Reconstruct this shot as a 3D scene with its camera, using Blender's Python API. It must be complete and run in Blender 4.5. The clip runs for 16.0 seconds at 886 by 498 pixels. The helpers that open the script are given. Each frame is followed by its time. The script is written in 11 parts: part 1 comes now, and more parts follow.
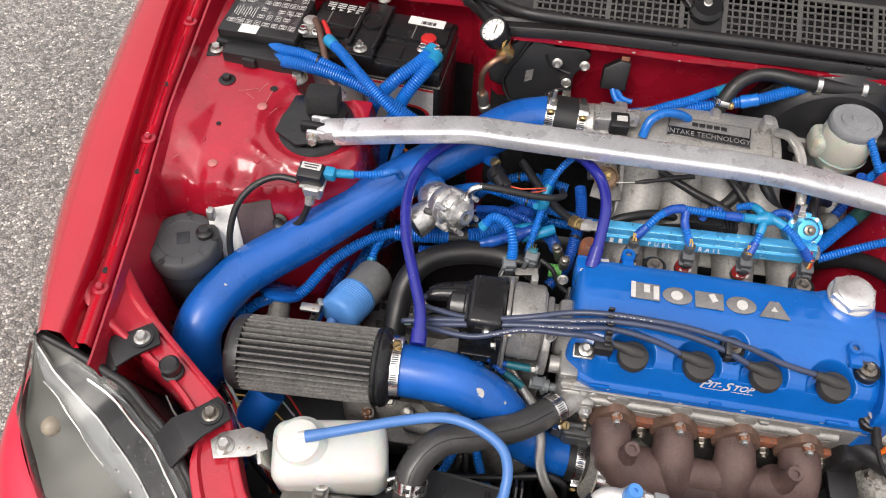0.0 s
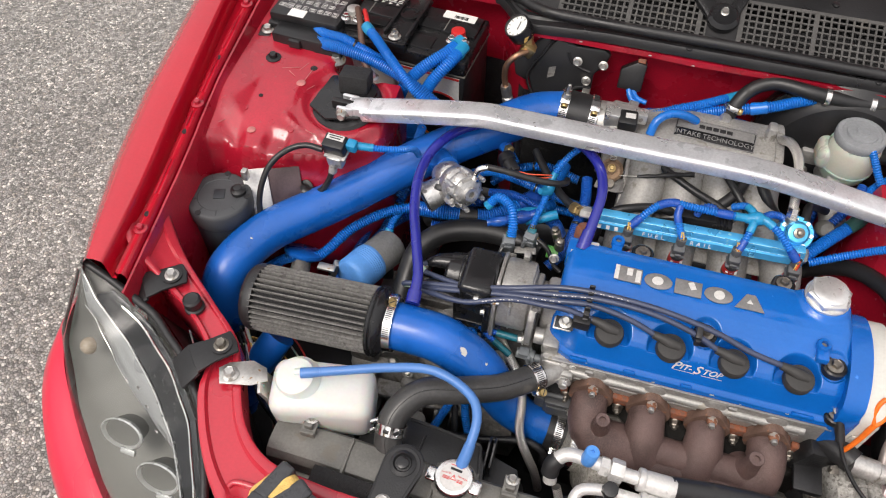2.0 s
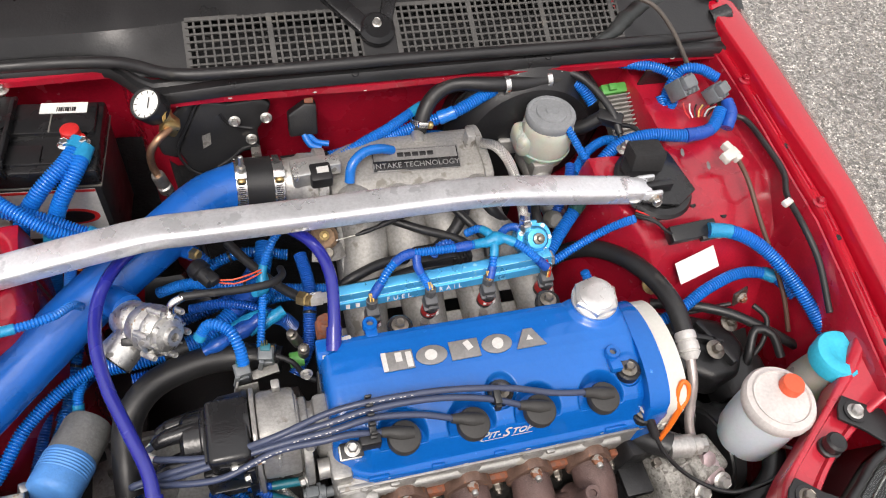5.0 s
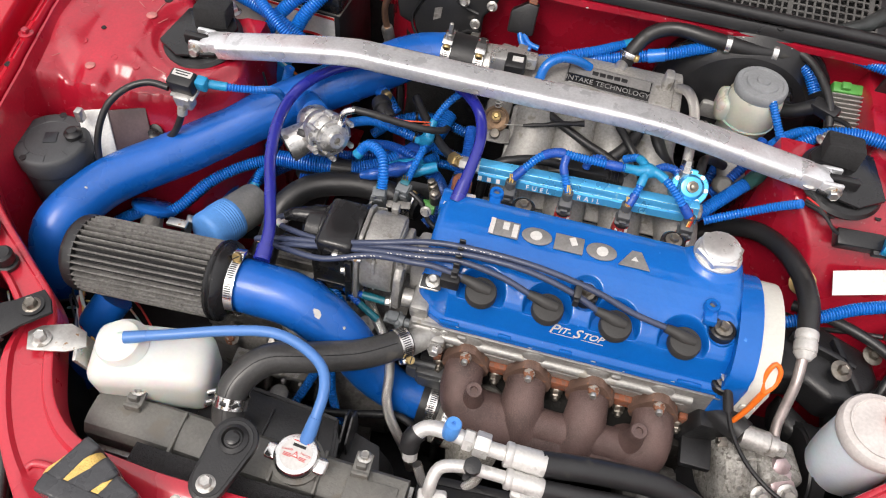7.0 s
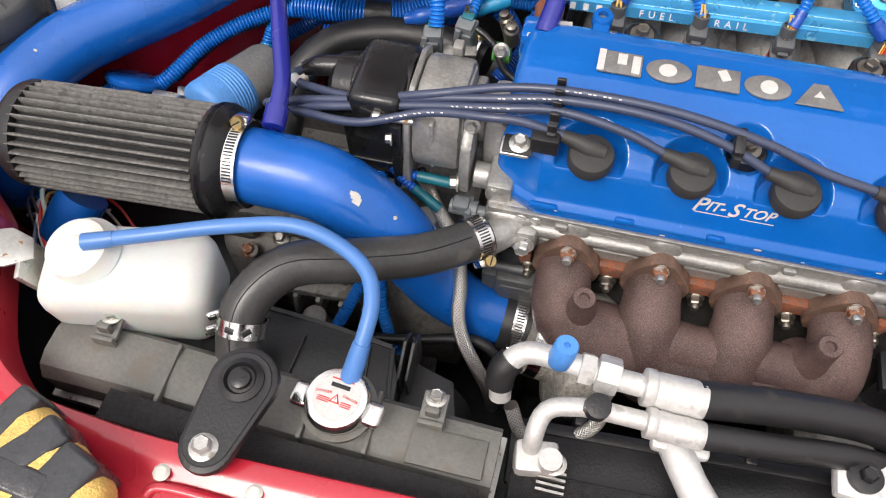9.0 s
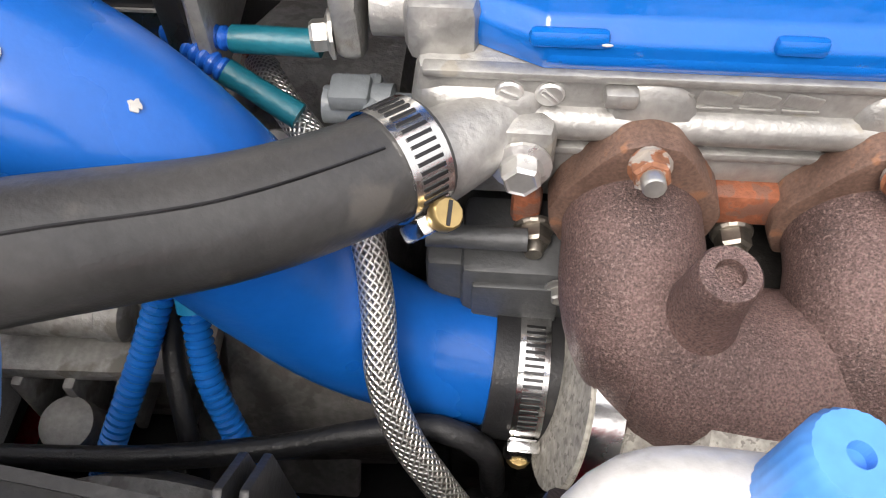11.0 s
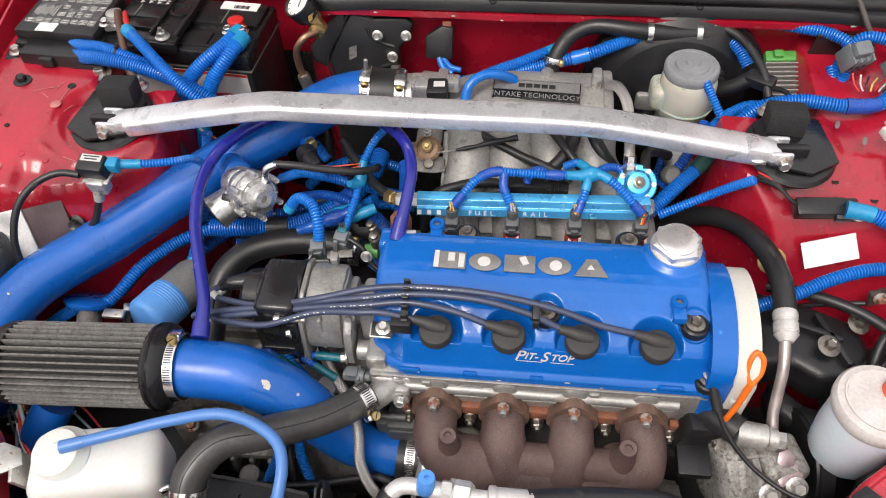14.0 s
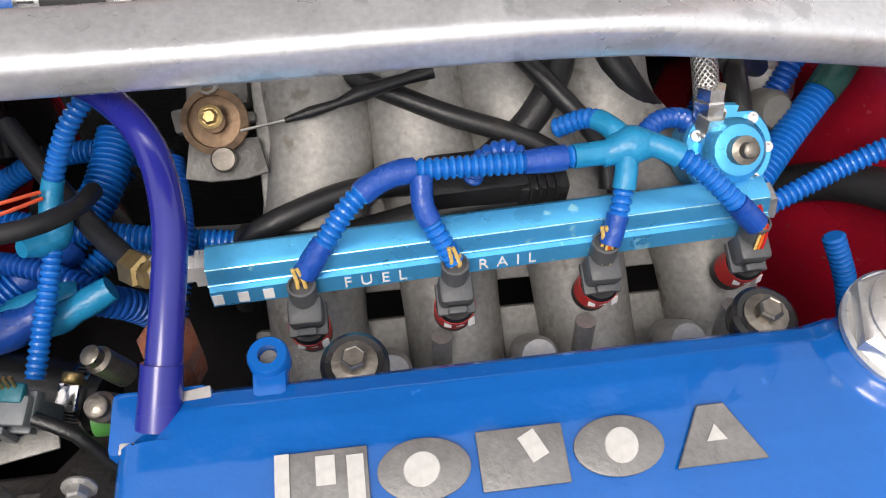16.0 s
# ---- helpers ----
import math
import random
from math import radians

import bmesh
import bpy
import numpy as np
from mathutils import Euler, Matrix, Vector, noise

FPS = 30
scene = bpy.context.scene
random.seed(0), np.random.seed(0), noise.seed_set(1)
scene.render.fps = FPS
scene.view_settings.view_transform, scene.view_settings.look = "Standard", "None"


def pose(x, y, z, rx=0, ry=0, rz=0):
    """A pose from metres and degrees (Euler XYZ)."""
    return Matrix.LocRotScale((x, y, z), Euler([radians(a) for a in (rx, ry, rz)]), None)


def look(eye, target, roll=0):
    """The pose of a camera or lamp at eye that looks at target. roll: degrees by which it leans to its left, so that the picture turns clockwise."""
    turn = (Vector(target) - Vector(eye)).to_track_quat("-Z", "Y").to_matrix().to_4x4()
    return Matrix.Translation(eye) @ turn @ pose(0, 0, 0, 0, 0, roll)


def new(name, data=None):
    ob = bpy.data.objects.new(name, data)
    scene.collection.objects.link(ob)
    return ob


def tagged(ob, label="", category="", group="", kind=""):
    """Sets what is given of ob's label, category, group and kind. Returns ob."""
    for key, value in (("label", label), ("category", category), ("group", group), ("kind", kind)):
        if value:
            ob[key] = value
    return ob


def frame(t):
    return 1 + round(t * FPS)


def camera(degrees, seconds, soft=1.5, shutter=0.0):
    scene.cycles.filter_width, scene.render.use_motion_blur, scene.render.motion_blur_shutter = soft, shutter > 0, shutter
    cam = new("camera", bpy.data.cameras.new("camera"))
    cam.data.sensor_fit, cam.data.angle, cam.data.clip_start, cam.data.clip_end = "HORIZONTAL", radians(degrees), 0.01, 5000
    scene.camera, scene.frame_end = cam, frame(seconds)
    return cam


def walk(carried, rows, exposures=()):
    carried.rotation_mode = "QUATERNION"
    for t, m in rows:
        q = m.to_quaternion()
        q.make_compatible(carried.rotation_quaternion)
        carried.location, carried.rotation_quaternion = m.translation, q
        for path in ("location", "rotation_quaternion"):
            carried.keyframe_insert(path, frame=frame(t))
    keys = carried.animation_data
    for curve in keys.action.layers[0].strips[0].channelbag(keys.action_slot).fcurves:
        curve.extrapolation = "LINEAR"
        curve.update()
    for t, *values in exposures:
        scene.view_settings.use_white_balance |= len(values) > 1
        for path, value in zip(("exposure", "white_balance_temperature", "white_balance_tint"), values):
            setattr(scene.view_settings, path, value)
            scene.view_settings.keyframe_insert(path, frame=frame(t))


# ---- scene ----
cam = camera(60.0, 16.0, soft=1.1)
PATH = [
    (0, (-0.313, -0.515, 1.657), (-0.463, 0.667, 0.051), 2.5),
    (0.5, (-0.291, -0.547, 1.664), (-0.49, 0.6, 0.037), 2.1),
    (1, (-0.25, -0.581, 1.672), (-0.504, 0.547, 0.04), 1.6),
    (1.5, (-0.213, -0.601, 1.683), (-0.523, 0.534, 0.066), 0.9),
    (2, (-0.192, -0.591, 1.701), (-0.532, 0.568, 0.107), 0.1),
    (2.5, (-0.193, -0.562, 1.705), (-0.52, 0.648, 0.146), -0.4),
    (3, (-0.261, -0.501, 1.692), (-0.384, 0.726, 0.118), 1.2),
    (3.5, (-0.32, -0.392, 1.634), (-0.119, 0.759, 0.011), 6.4),
    (4, (-0.34, -0.345, 1.615), (0.121, 0.745, 0.002), 10.6),
    (4.2, (-0.337, -0.335, 1.618), (0.207, 0.731, 0.016), 11.8),
    (6.3, (-0.075, -0.39, 1.636), (-0.059, 0.847, 0.065), 5.9),
    (6.5, (-0.066, -0.426, 1.628), (-0.134, 0.803, 0.051), 5.9),
    (7, (-0.091, -0.527, 1.58), (-0.287, 0.645, -0.029), 6.0),
    (7.5, (-0.089, -0.56, 1.558), (-0.331, 0.506, -0.116), 5.3),
    (8, (-0.101, -0.549, 1.527), (-0.337, 0.509, -0.154), 5.2),
    (8.2, (-0.106, -0.523, 1.498), (-0.348, 0.498, -0.205), 4.0),
    (10.3, (-0.198, -0.277, 0.965), (-0.44, 0.736, -0.743), -6.0),
    (10.5, (-0.19, -0.249, 0.936), (-0.39, 0.806, -0.751), -3.7),
    (11, (-0.181, -0.22, 0.901), (-0.293, 0.899, -0.753), -1.6),
    (11.5, (-0.175, -0.219, 0.903), (-0.237, 0.935, -0.729), -1.4),
    (12, (-0.17, -0.225, 0.916), (-0.201, 0.955, -0.698), -0.2),
    (12.5, (-0.173, -0.308, 1.069), (-0.216, 0.903, -0.522), -0.7),
    (13, (-0.135, -0.42, 1.296), (-0.182, 0.786, -0.299), 0.6),
    (13.5, (-0.094, -0.484, 1.466), (-0.243, 0.75, -0.1), -2.5),
    (14, (-0.04, -0.485, 1.536), (-0.227, 0.77, -0.01), -3.2),
    (14.5, (-0.015, -0.396, 1.473), (-0.191, 0.851, -0.081), -3.6),
    (15, (-0.052, -0.239, 1.366), (-0.063, 0.918, -0.266), -0.2),
    (15.5, (-0.1, -0.096, 1.227), (0.066, 0.992, -0.443), 3.4),
    (16, (-0.085, 0.001, 1.136), (0.082, 1.005, -0.586), 2.6),
]
walk(cam, [(t, look(eye, target, roll)) for t, eye, target, roll in PATH],
     [(0.0, 0.12, 6880, 13), (2.0, 0.05, 6880, 13), (4.0, 0.16, 6880, 13), (6.4, 0.26, 6880, 13), (7.4, 0.09, 6880, 13), (8.2, 0.08, 6880, 13), (10.3, 0.74, 6880, 13), (12.3, 0.82, 6880, 13), (13.0, 0.24, 6880, 13), (14.0, 0.14, 6880, 13), (16.0, 0.05, 6880, 13)])

# ---- world and light ----
world = bpy.data.worlds.new("overcast_sky")
scene.world = world
world.use_nodes = True
wn, wl = world.node_tree.nodes, world.node_tree.links
wn.clear()
w_out = wn.new("ShaderNodeOutputWorld")
w_bg = wn.new("ShaderNodeBackground")
w_sky = wn.new("ShaderNodeTexSky")
w_sky.sky_type = "NISHITA"
w_sky.sun_disc = False
w_sky.sun_elevation = radians(52)
w_sky.sun_rotation = radians(200)
w_sky.dust_density = 4.0
w_hsv = wn.new("ShaderNodeHueSaturation")
w_hsv.inputs["Saturation"].default_value = 0.22
w_mix = wn.new("ShaderNodeMix")
w_mix.data_type = "RGBA"
w_mix.inputs[0].default_value = 0.5
w_mix.inputs[7].default_value = (8.6, 8.8, 9.2, 1)
w_bg.inputs["Strength"].default_value = 0.135
wl.new(w_sky.outputs[0], w_hsv.inputs["Color"])
wl.new(w_hsv.outputs[0], w_mix.inputs[6])
w_tc = wn.new("ShaderNodeTexCoord")          # an overcast sky is brighter overhead than at the horizon
w_sep = wn.new("ShaderNodeSeparateXYZ")
w_ramp = wn.new("ShaderNodeMapRange")
w_ramp.inputs["To Min"].default_value, w_ramp.inputs["To Max"].default_value = 0.55, 1.65
w_mul = wn.new("ShaderNodeVectorMath")
w_mul.operation = "SCALE"
wl.new(w_tc.outputs["Generated"], w_sep.inputs[0])
wl.new(w_sep.outputs["Z"], w_ramp.inputs["Value"])
wl.new(w_mix.outputs[2], w_mul.inputs[0])
wl.new(w_ramp.outputs[0], w_mul.inputs["Scale"])
wl.new(w_mul.outputs[0], w_bg.inputs["Color"])
wl.new(w_bg.outputs[0], w_out.inputs[0])

sun_data = bpy.data.lights.new("sun", "SUN")
sun_data.energy = 1.5
sun_data.angle = radians(22)
sun_data.color = (1.0, 0.97, 0.93)
sun = new("sun", sun_data)
sun.matrix_world = look((-1.2, -2.2, 4.5), (-0.1, 0.1, 0.7))

# ---- materials ----
def mat(name, color, rough=0.5, metal=0.0, var=0.12, scale=14.0, bump=0.0, bscale=300.0, fine=0.08, fscale=260.0,
        wear=None, wear_scale=30.0, wear_at=0.62, wear_rough=0.6, wear_metal=0.0, coat=0.0, trans=0.0, sss=0.0, rvar=0.12,
        island=0.0, spec=0.5):
    m = bpy.data.materials.new(name)
    m.use_nodes = True
    nt = m.node_tree
    n, l = nt.nodes, nt.links
    b = n["Principled BSDF"]
    tc = n.new("ShaderNodeTexCoord")

    def noise_tex(s, detail=4.0):
        t = n.new("ShaderNodeTexNoise")
        t.inputs["Scale"].default_value, t.inputs["Detail"].default_value = s, detail
        l.new(tc.outputs["Object"], t.inputs["Vector"])
        return t

    def ramp(src, lo, hi, a, c):
        r = n.new("ShaderNodeMapRange")
        r.inputs["From Min"].default_value, r.inputs["From Max"].default_value = lo, hi
        r.inputs["To Min"].default_value, r.inputs["To Max"].default_value = a, c
        l.new(src, r.inputs["Value"])
        return r.outputs[0]

    big, small = noise_tex(scale), noise_tex(fscale, 3.0)
    mul = n.new("ShaderNodeMath")
    mul.operation = "MULTIPLY"
    l.new(ramp(big.outputs["Fac"], 0.3, 0.7, 1 - var, 1 + var), mul.inputs[0])
    l.new(ramp(small.outputs["Fac"], 0.3, 0.7, 1 - fine, 1 + fine), mul.inputs[1])
    vm = n.new("ShaderNodeVectorMath")
    vm.operation = "SCALE"
    vm.inputs[0].default_value = color
    l.new(mul.outputs[0], vm.inputs["Scale"])
    col = vm.outputs[0]
    rg = ramp(big.outputs["Fac"], 0.3, 0.7, max(0.02, rough - rvar), min(1, rough + rvar))
    if wear:
        wn_ = noise_tex(wear_scale, 6.0)
        fac = ramp(wn_.outputs["Fac"], wear_at, wear_at + 0.05, 0, 1)
        mx = n.new("ShaderNodeMix")
        mx.data_type = "RGBA"
        l.new(fac, mx.inputs[0])
        l.new(col, mx.inputs[6])
        mx.inputs[7].default_value = (*wear, 1)
        col = mx.outputs[2]
        m2 = n.new("ShaderNodeMix")
        l.new(fac, m2.inputs[0])
        l.new(rg, m2.inputs[2])
        m2.inputs[3].default_value = wear_rough
        rg = m2.outputs[0]
        m3 = n.new("ShaderNodeMix")
        l.new(fac, m3.inputs[0])
        m3.inputs[2].default_value, m3.inputs[3].default_value = metal, wear_metal
        l.new(m3.outputs[0], b.inputs["Metallic"])
    else:
        b.inputs["Metallic"].default_value = metal
    l.new(col, b.inputs["Base Color"])
    l.new(rg, b.inputs["Roughness"])
    b.inputs["Coat Weight"].default_value = coat
    b.inputs["Coat Roughness"].default_value = 0.06
    b.inputs["Transmission Weight"].default_value = trans
    b.inputs["Specular IOR Level"].default_value = spec
    if sss:
        b.inputs["Subsurface Weight"].default_value = sss
        b.inputs["Subsurface Scale"].default_value = 0.02
    if bump:
        bp = n.new("ShaderNodeBump")
        bp.inputs["Strength"].default_value = 1.0
        bp.inputs["Distance"].default_value = bump
        l.new(noise_tex(bscale, 4.0).outputs["Fac"], bp.inputs["Height"])
        l.new(bp.outputs[0], b.inputs["Normal"])
    return m


RED = mat("red_car_paint", (0.44, 0.006, 0.020), 0.15, 0.0, 0.08, 6, 0.0003, 120, 0.04, coat=0.7, wear=(0.46, 0.05, 0.06), wear_scale=90, wear_at=0.74, wear_rough=0.35)
RED_BAY = mat("red_bay_paint", (0.365, 0.008, 0.024), 0.30, 0.0, 0.30, 9, 0.0002, 70, 0.10, coat=0.5, wear=(0.30, 0.060, 0.060), wear_scale=95, wear_at=0.67, wear_rough=0.6)
SCRATCH = mat("pale_red_scratch", (0.46, 0.16, 0.15), 0.6, 0.0, 0.2, 60)
RED_BUMPER = mat("pinkish_red_bumper_paint", (0.60, 0.012, 0.045), 0.3, 0.0, 0.06, 5, 0.0002, 160, 0.02, coat=0.5)
# pinker copy of the body red, the sky's reflection put into the colour
RED_FRONT = mat("sky_tinted_red_support_paint", (0.47, 0.020, 0.038), 0.30, 0.0, 0.08, 9, 0.0002, 90, 0.05, coat=0.6, wear=(0.46, 0.065, 0.08), wear_scale=26, wear_at=0.68)
PIPE_BLUE = mat("satin_blue_pipe_paint", (0.002, 0.102, 0.43), 0.32, 0.0, 0.16, 14, 0.0004, 90, 0.03, wear=(0.04, 0.19, 0.60), wear_scale=38, wear_at=0.72, coat=0.15)
COVER_BLUE = mat("glossy_blue_cover_paint", (0.0004, 0.110, 0.440), 0.14, 0.0, 0.08, 12, 0.0006, 80, 0.03, spec=0.42, coat=0.20, wear=(0.03, 0.2, 0.66), wear_scale=60, wear_at=0.70, wear_rough=0.3)
LOOM_BLUE = mat("blue_corrugated_plastic", (0.003, 0.150, 0.55), 0.30, 0.0, 0.12, 10, 0.0, 100, 0.05, coat=0.2)
LOOM_DARK = mat("dark_blue_corrugated_plastic", (0.005, 0.085, 0.40), 0.35, 0.0, 0.12, 10, coat=0.2)
TEAL_DARK = mat("dark_teal_heat_shrink", (0.006, 0.12, 0.16), 0.42, 0.0, 0.15, 40, 0.0006, 200, 0.06)
TEAL_TAPE = mat("teal_electrical_tape", (0.008, 0.24, 0.46), 0.35, 0.0, 0.12, 40, 0.0012, 120, 0.05)
BLUE_TAPE = mat("navy_blue_tape", (0.01, 0.07, 0.36), 0.3, 0.0, 0.12, 40, 0.0012, 120, 0.05)
PURPLE = mat("indigo_silicone_hose", (0.016, 0.020, 0.24), 0.24, 0.0, 0.08, 20, 0.0, 100, 0.03, coat=0.3)
SOFT_BLUE = mat("pale_blue_vinyl_hose", (0.068, 0.190, 0.47), 0.36, 0.0, 0.06, 20, fine=0.02)
CYAN_ANO = mat("cyan_anodised_aluminium", (0.085, 0.48, 0.84), 0.32, 0.6, 0.08, 30, 0.0002, 300, 0.03, wear=(0.3, 0.68, 0.82), wear_scale=80, wear_at=0.66, wear_metal=0.6)
CYAN_EDGE = mat("cyan_edge_highlight", (0.40, 0.75, 0.86), 0.30, 0.7, 0.1, 60)
BLACK = mat("black_plastic", (0.013, 0.013, 0.014), 0.40, 0.0, 0.3, 20, 0.0004, 400, 0.18, wear=(0.030, 0.028, 0.026), wear_scale=36, wear_at=0.67)
BLACK_GLOSS = mat("shiny_black_plastic", (0.012, 0.012, 0.013), 0.25, 0.0, 0.2, 20, 0.0002, 300, 0.1, wear=(0.030, 0.029, 0.028), wear_scale=45, wear_at=0.69)
RUBBER = mat("black_rubber_hose", (0.016, 0.016, 0.017), 0.40, 0.0, 0.2, 18, 0.0002, 600, 0.12, wear=(0.034, 0.032, 0.029), wear_scale=50, wear_at=0.64, wear_rough=0.7)
HOSE_RUBBER = mat("worn_hose_rubber", (0.048, 0.047, 0.046), 0.38, 0.0, 0.22, 14, 0.0002, 500, 0.14, wear=(0.088, 0.082, 0.075), wear_scale=26, wear_at=0.60, wear_rough=0.6)
GREY_PLASTIC = mat("grey_plastic", (0.150, 0.165, 0.175), 0.45, 0.0, 0.12, 30, 0.0003, 400, 0.06)
DARK_GREY = mat("dusty_dark_grey_plastic", (0.135, 0.132, 0.120), 0.55, 0.0, 0.18, 18, 0.0006, 300, 0.1, wear=(0.15, 0.14, 0.12), wear_scale=25, wear_at=0.60, wear_rough=0.8)
# grey of dirty metal, also stands in for shade low in the bay
SHADE_GREY = mat("dirty_shade_grey_metal", (0.19, 0.183, 0.172), 0.55, 0.3, 0.3, 20, 0.0012, 180, 0.18, wear=(0.12, 0.112, 0.102), wear_scale=70, wear_at=0.55)
CAST = mat("cast_aluminium", (0.50, 0.49, 0.47), 0.46, 0.7, 0.12, 20, 0.0003, 500, 0.14, wear=(0.24, 0.22, 0.19), wear_scale=34, wear_at=0.60, wear_rough=0.7, wear_metal=0.4)
CAST_CLEAN = mat("bright_cast_aluminium", (0.72, 0.71, 0.69), 0.34, 0.8, 0.08, 24, 0.0002, 500, 0.06, wear=(0.40, 0.38, 0.35), wear_scale=60, wear_at=0.64, wear_metal=0.6)
CAST_HEAD = mat("matt_cast_aluminium", (0.36, 0.352, 0.335), 0.42, 0.60, 0.12, 26, 0.0004, 420, 0.12, wear=(0.30, 0.28, 0.24), wear_scale=50, wear_at=0.62, wear_rough=0.7, wear_metal=0.3)
STEEL = mat("polished_steel", (0.78, 0.77, 0.75), 0.2, 1.0, 0.06, 40, 0.0001, 300, 0.04)
ZINC = mat("zinc_plated_steel", (0.55, 0.54, 0.51), 0.38, 0.9, 0.15, 60, 0.0003, 300, 0.08, wear=(0.30, 0.18, 0.09), wear_scale=120, wear_at=0.63, wear_metal=0.3)
BRASS = mat("tarnished_brass", (0.50, 0.36, 0.16), 0.38, 0.9, 0.15, 60, 0.0002, 300)
COPPER = mat("copper_tube", (0.42, 0.24, 0.15), 0.4, 0.85, 0.18, 60)
RUST_BOLT = mat("rusty_bolt", (0.29, 0.125, 0.068), 0.65, 0.3, 0.3, 120, 0.0004, 400, 0.2, wear=(0.46, 0.42, 0.38), wear_scale=160, wear_at=0.48, wear_metal=0.6, wear_rough=0.45)
CAST_DULL = mat("dull_grey_cast_aluminium", (0.33, 0.32, 0.30), 0.58, 0.35, 0.14, 20, 0.0003, 600, 0.16, wear=(0.22, 0.205, 0.18), wear_scale=40, wear_at=0.60, wear_rough=0.75, wear_metal=0.2)
IRON = mat("rusted_cast_iron", (0.128, 0.080, 0.072), 0.52, 0.15, 0.45, 20, 0.0007, 1300, 0.55, 1100, wear=(0.180, 0.122, 0.108), wear_scale=800, wear_at=0.575, wear_rough=0.48, spec=0.45)
RUST = mat("orange_rust", (0.27, 0.088, 0.042), 0.75, 0.1, 0.35, 70, 0.0006, 600, 0.25, wear=(0.17, 0.075, 0.05), wear_scale=130, wear_at=0.48)
ALLOY_BAR = mat("scuffed_bare_aluminium", (0.80, 0.81, 0.83), 0.34, 0.70, 0.07, 24, 0.0002, 300, 0.07, wear=(0.66, 0.675, 0.69), wear_scale=45, wear_at=0.60, wear_rough=0.42, wear_metal=0.75)
WHITE_PLASTIC = mat("milky_white_plastic", (0.62, 0.625, 0.60), 0.36, 0.0, 0.05, 14, 0.0002, 80, 0.02, sss=0.4)
CREAM = mat("cream_white_plastic", (0.60, 0.59, 0.54), 0.45, 0.0, 0.06, 14, 0.0003, 200, 0.04)
AGED_CLEAR = mat("yellowed_translucent_plastic", (0.58, 0.57, 0.50), 0.34, 0.0, 0.1, 16, 0.0, 80, 0.03, sss=0.5, trans=0.15)
WHITE = mat("white_paper", (0.78, 0.77, 0.74), 0.6, 0.0, 0.06, 40)
PALE_GREY = mat("pale_grey_label", (0.55, 0.54, 0.52), 0.5, 0.0, 0.05, 40)
LABEL_RED = mat("red_label", (0.55, 0.02, 0.02), 0.4, 0.0, 0.05, 40)
ORANGE = mat("orange_plastic", (0.80, 0.16, 0.015), 0.4, 0.0, 0.06, 40)
CORAL = mat("coral_red_plastic", (0.72, 0.10, 0.04), 0.42, 0.0, 0.06, 40)
AQUA = mat("aqua_blue_plastic", (0.03, 0.48, 0.68), 0.4, 0.0, 0.06, 40)
CAP_BLUE = mat("mid_blue_plastic_cap", (0.07, 0.26, 0.66), 0.42, 0.0, 0.06, 40)
GREEN = mat("green_plastic", (0.10, 0.36, 0.08), 0.4, 0.0, 0.06, 40)
YELLOW_FOAM = mat("yellow_foam", (0.76, 0.50, 0.15), 0.85, 0.0, 0.12, 40, 0.0015, 500, 0.15)
# black of real foam, also used for shade in holes and recesses
FOAM_AND_SHADE = mat("black_foam_and_shade", (0.02, 0.02, 0.021), 0.9, 0.0, 0.2, 40, 0.002, 700, 0.3)
TAPE_BLACK = mat("black_vinyl_tape", (0.042, 0.043, 0.047), 0.28, 0.0, 0.15, 30, 0.0015, 90, 0.08)
WIRE_BLUE = mat("slate_blue_ignition_wire", (0.040, 0.052, 0.098), 0.38, 0.0, 0.08, 30, coat=0.1)
TERRACOTTA = mat("brown_rubber_tube", (0.10, 0.05, 0.035), 0.5, 0.0, 0.15, 30)
EMBLEM = mat("worn_grey_emblem_metal", (0.23, 0.225, 0.22), 0.5, 0.4, 0.12, 90, 0.0004, 400, 0.1)
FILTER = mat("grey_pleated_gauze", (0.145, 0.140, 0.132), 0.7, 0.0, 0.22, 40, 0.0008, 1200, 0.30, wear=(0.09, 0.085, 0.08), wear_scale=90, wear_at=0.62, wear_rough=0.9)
TARNISHED = mat("tarnished_bolt_steel", (0.22, 0.20, 0.172), 0.38, 0.85, 0.2, 90, 0.0003, 300, 0.15)
CHIP = mat("bare_primer_chip", (0.48, 0.47, 0.44), 0.6, 0.1, 0.1, 90)


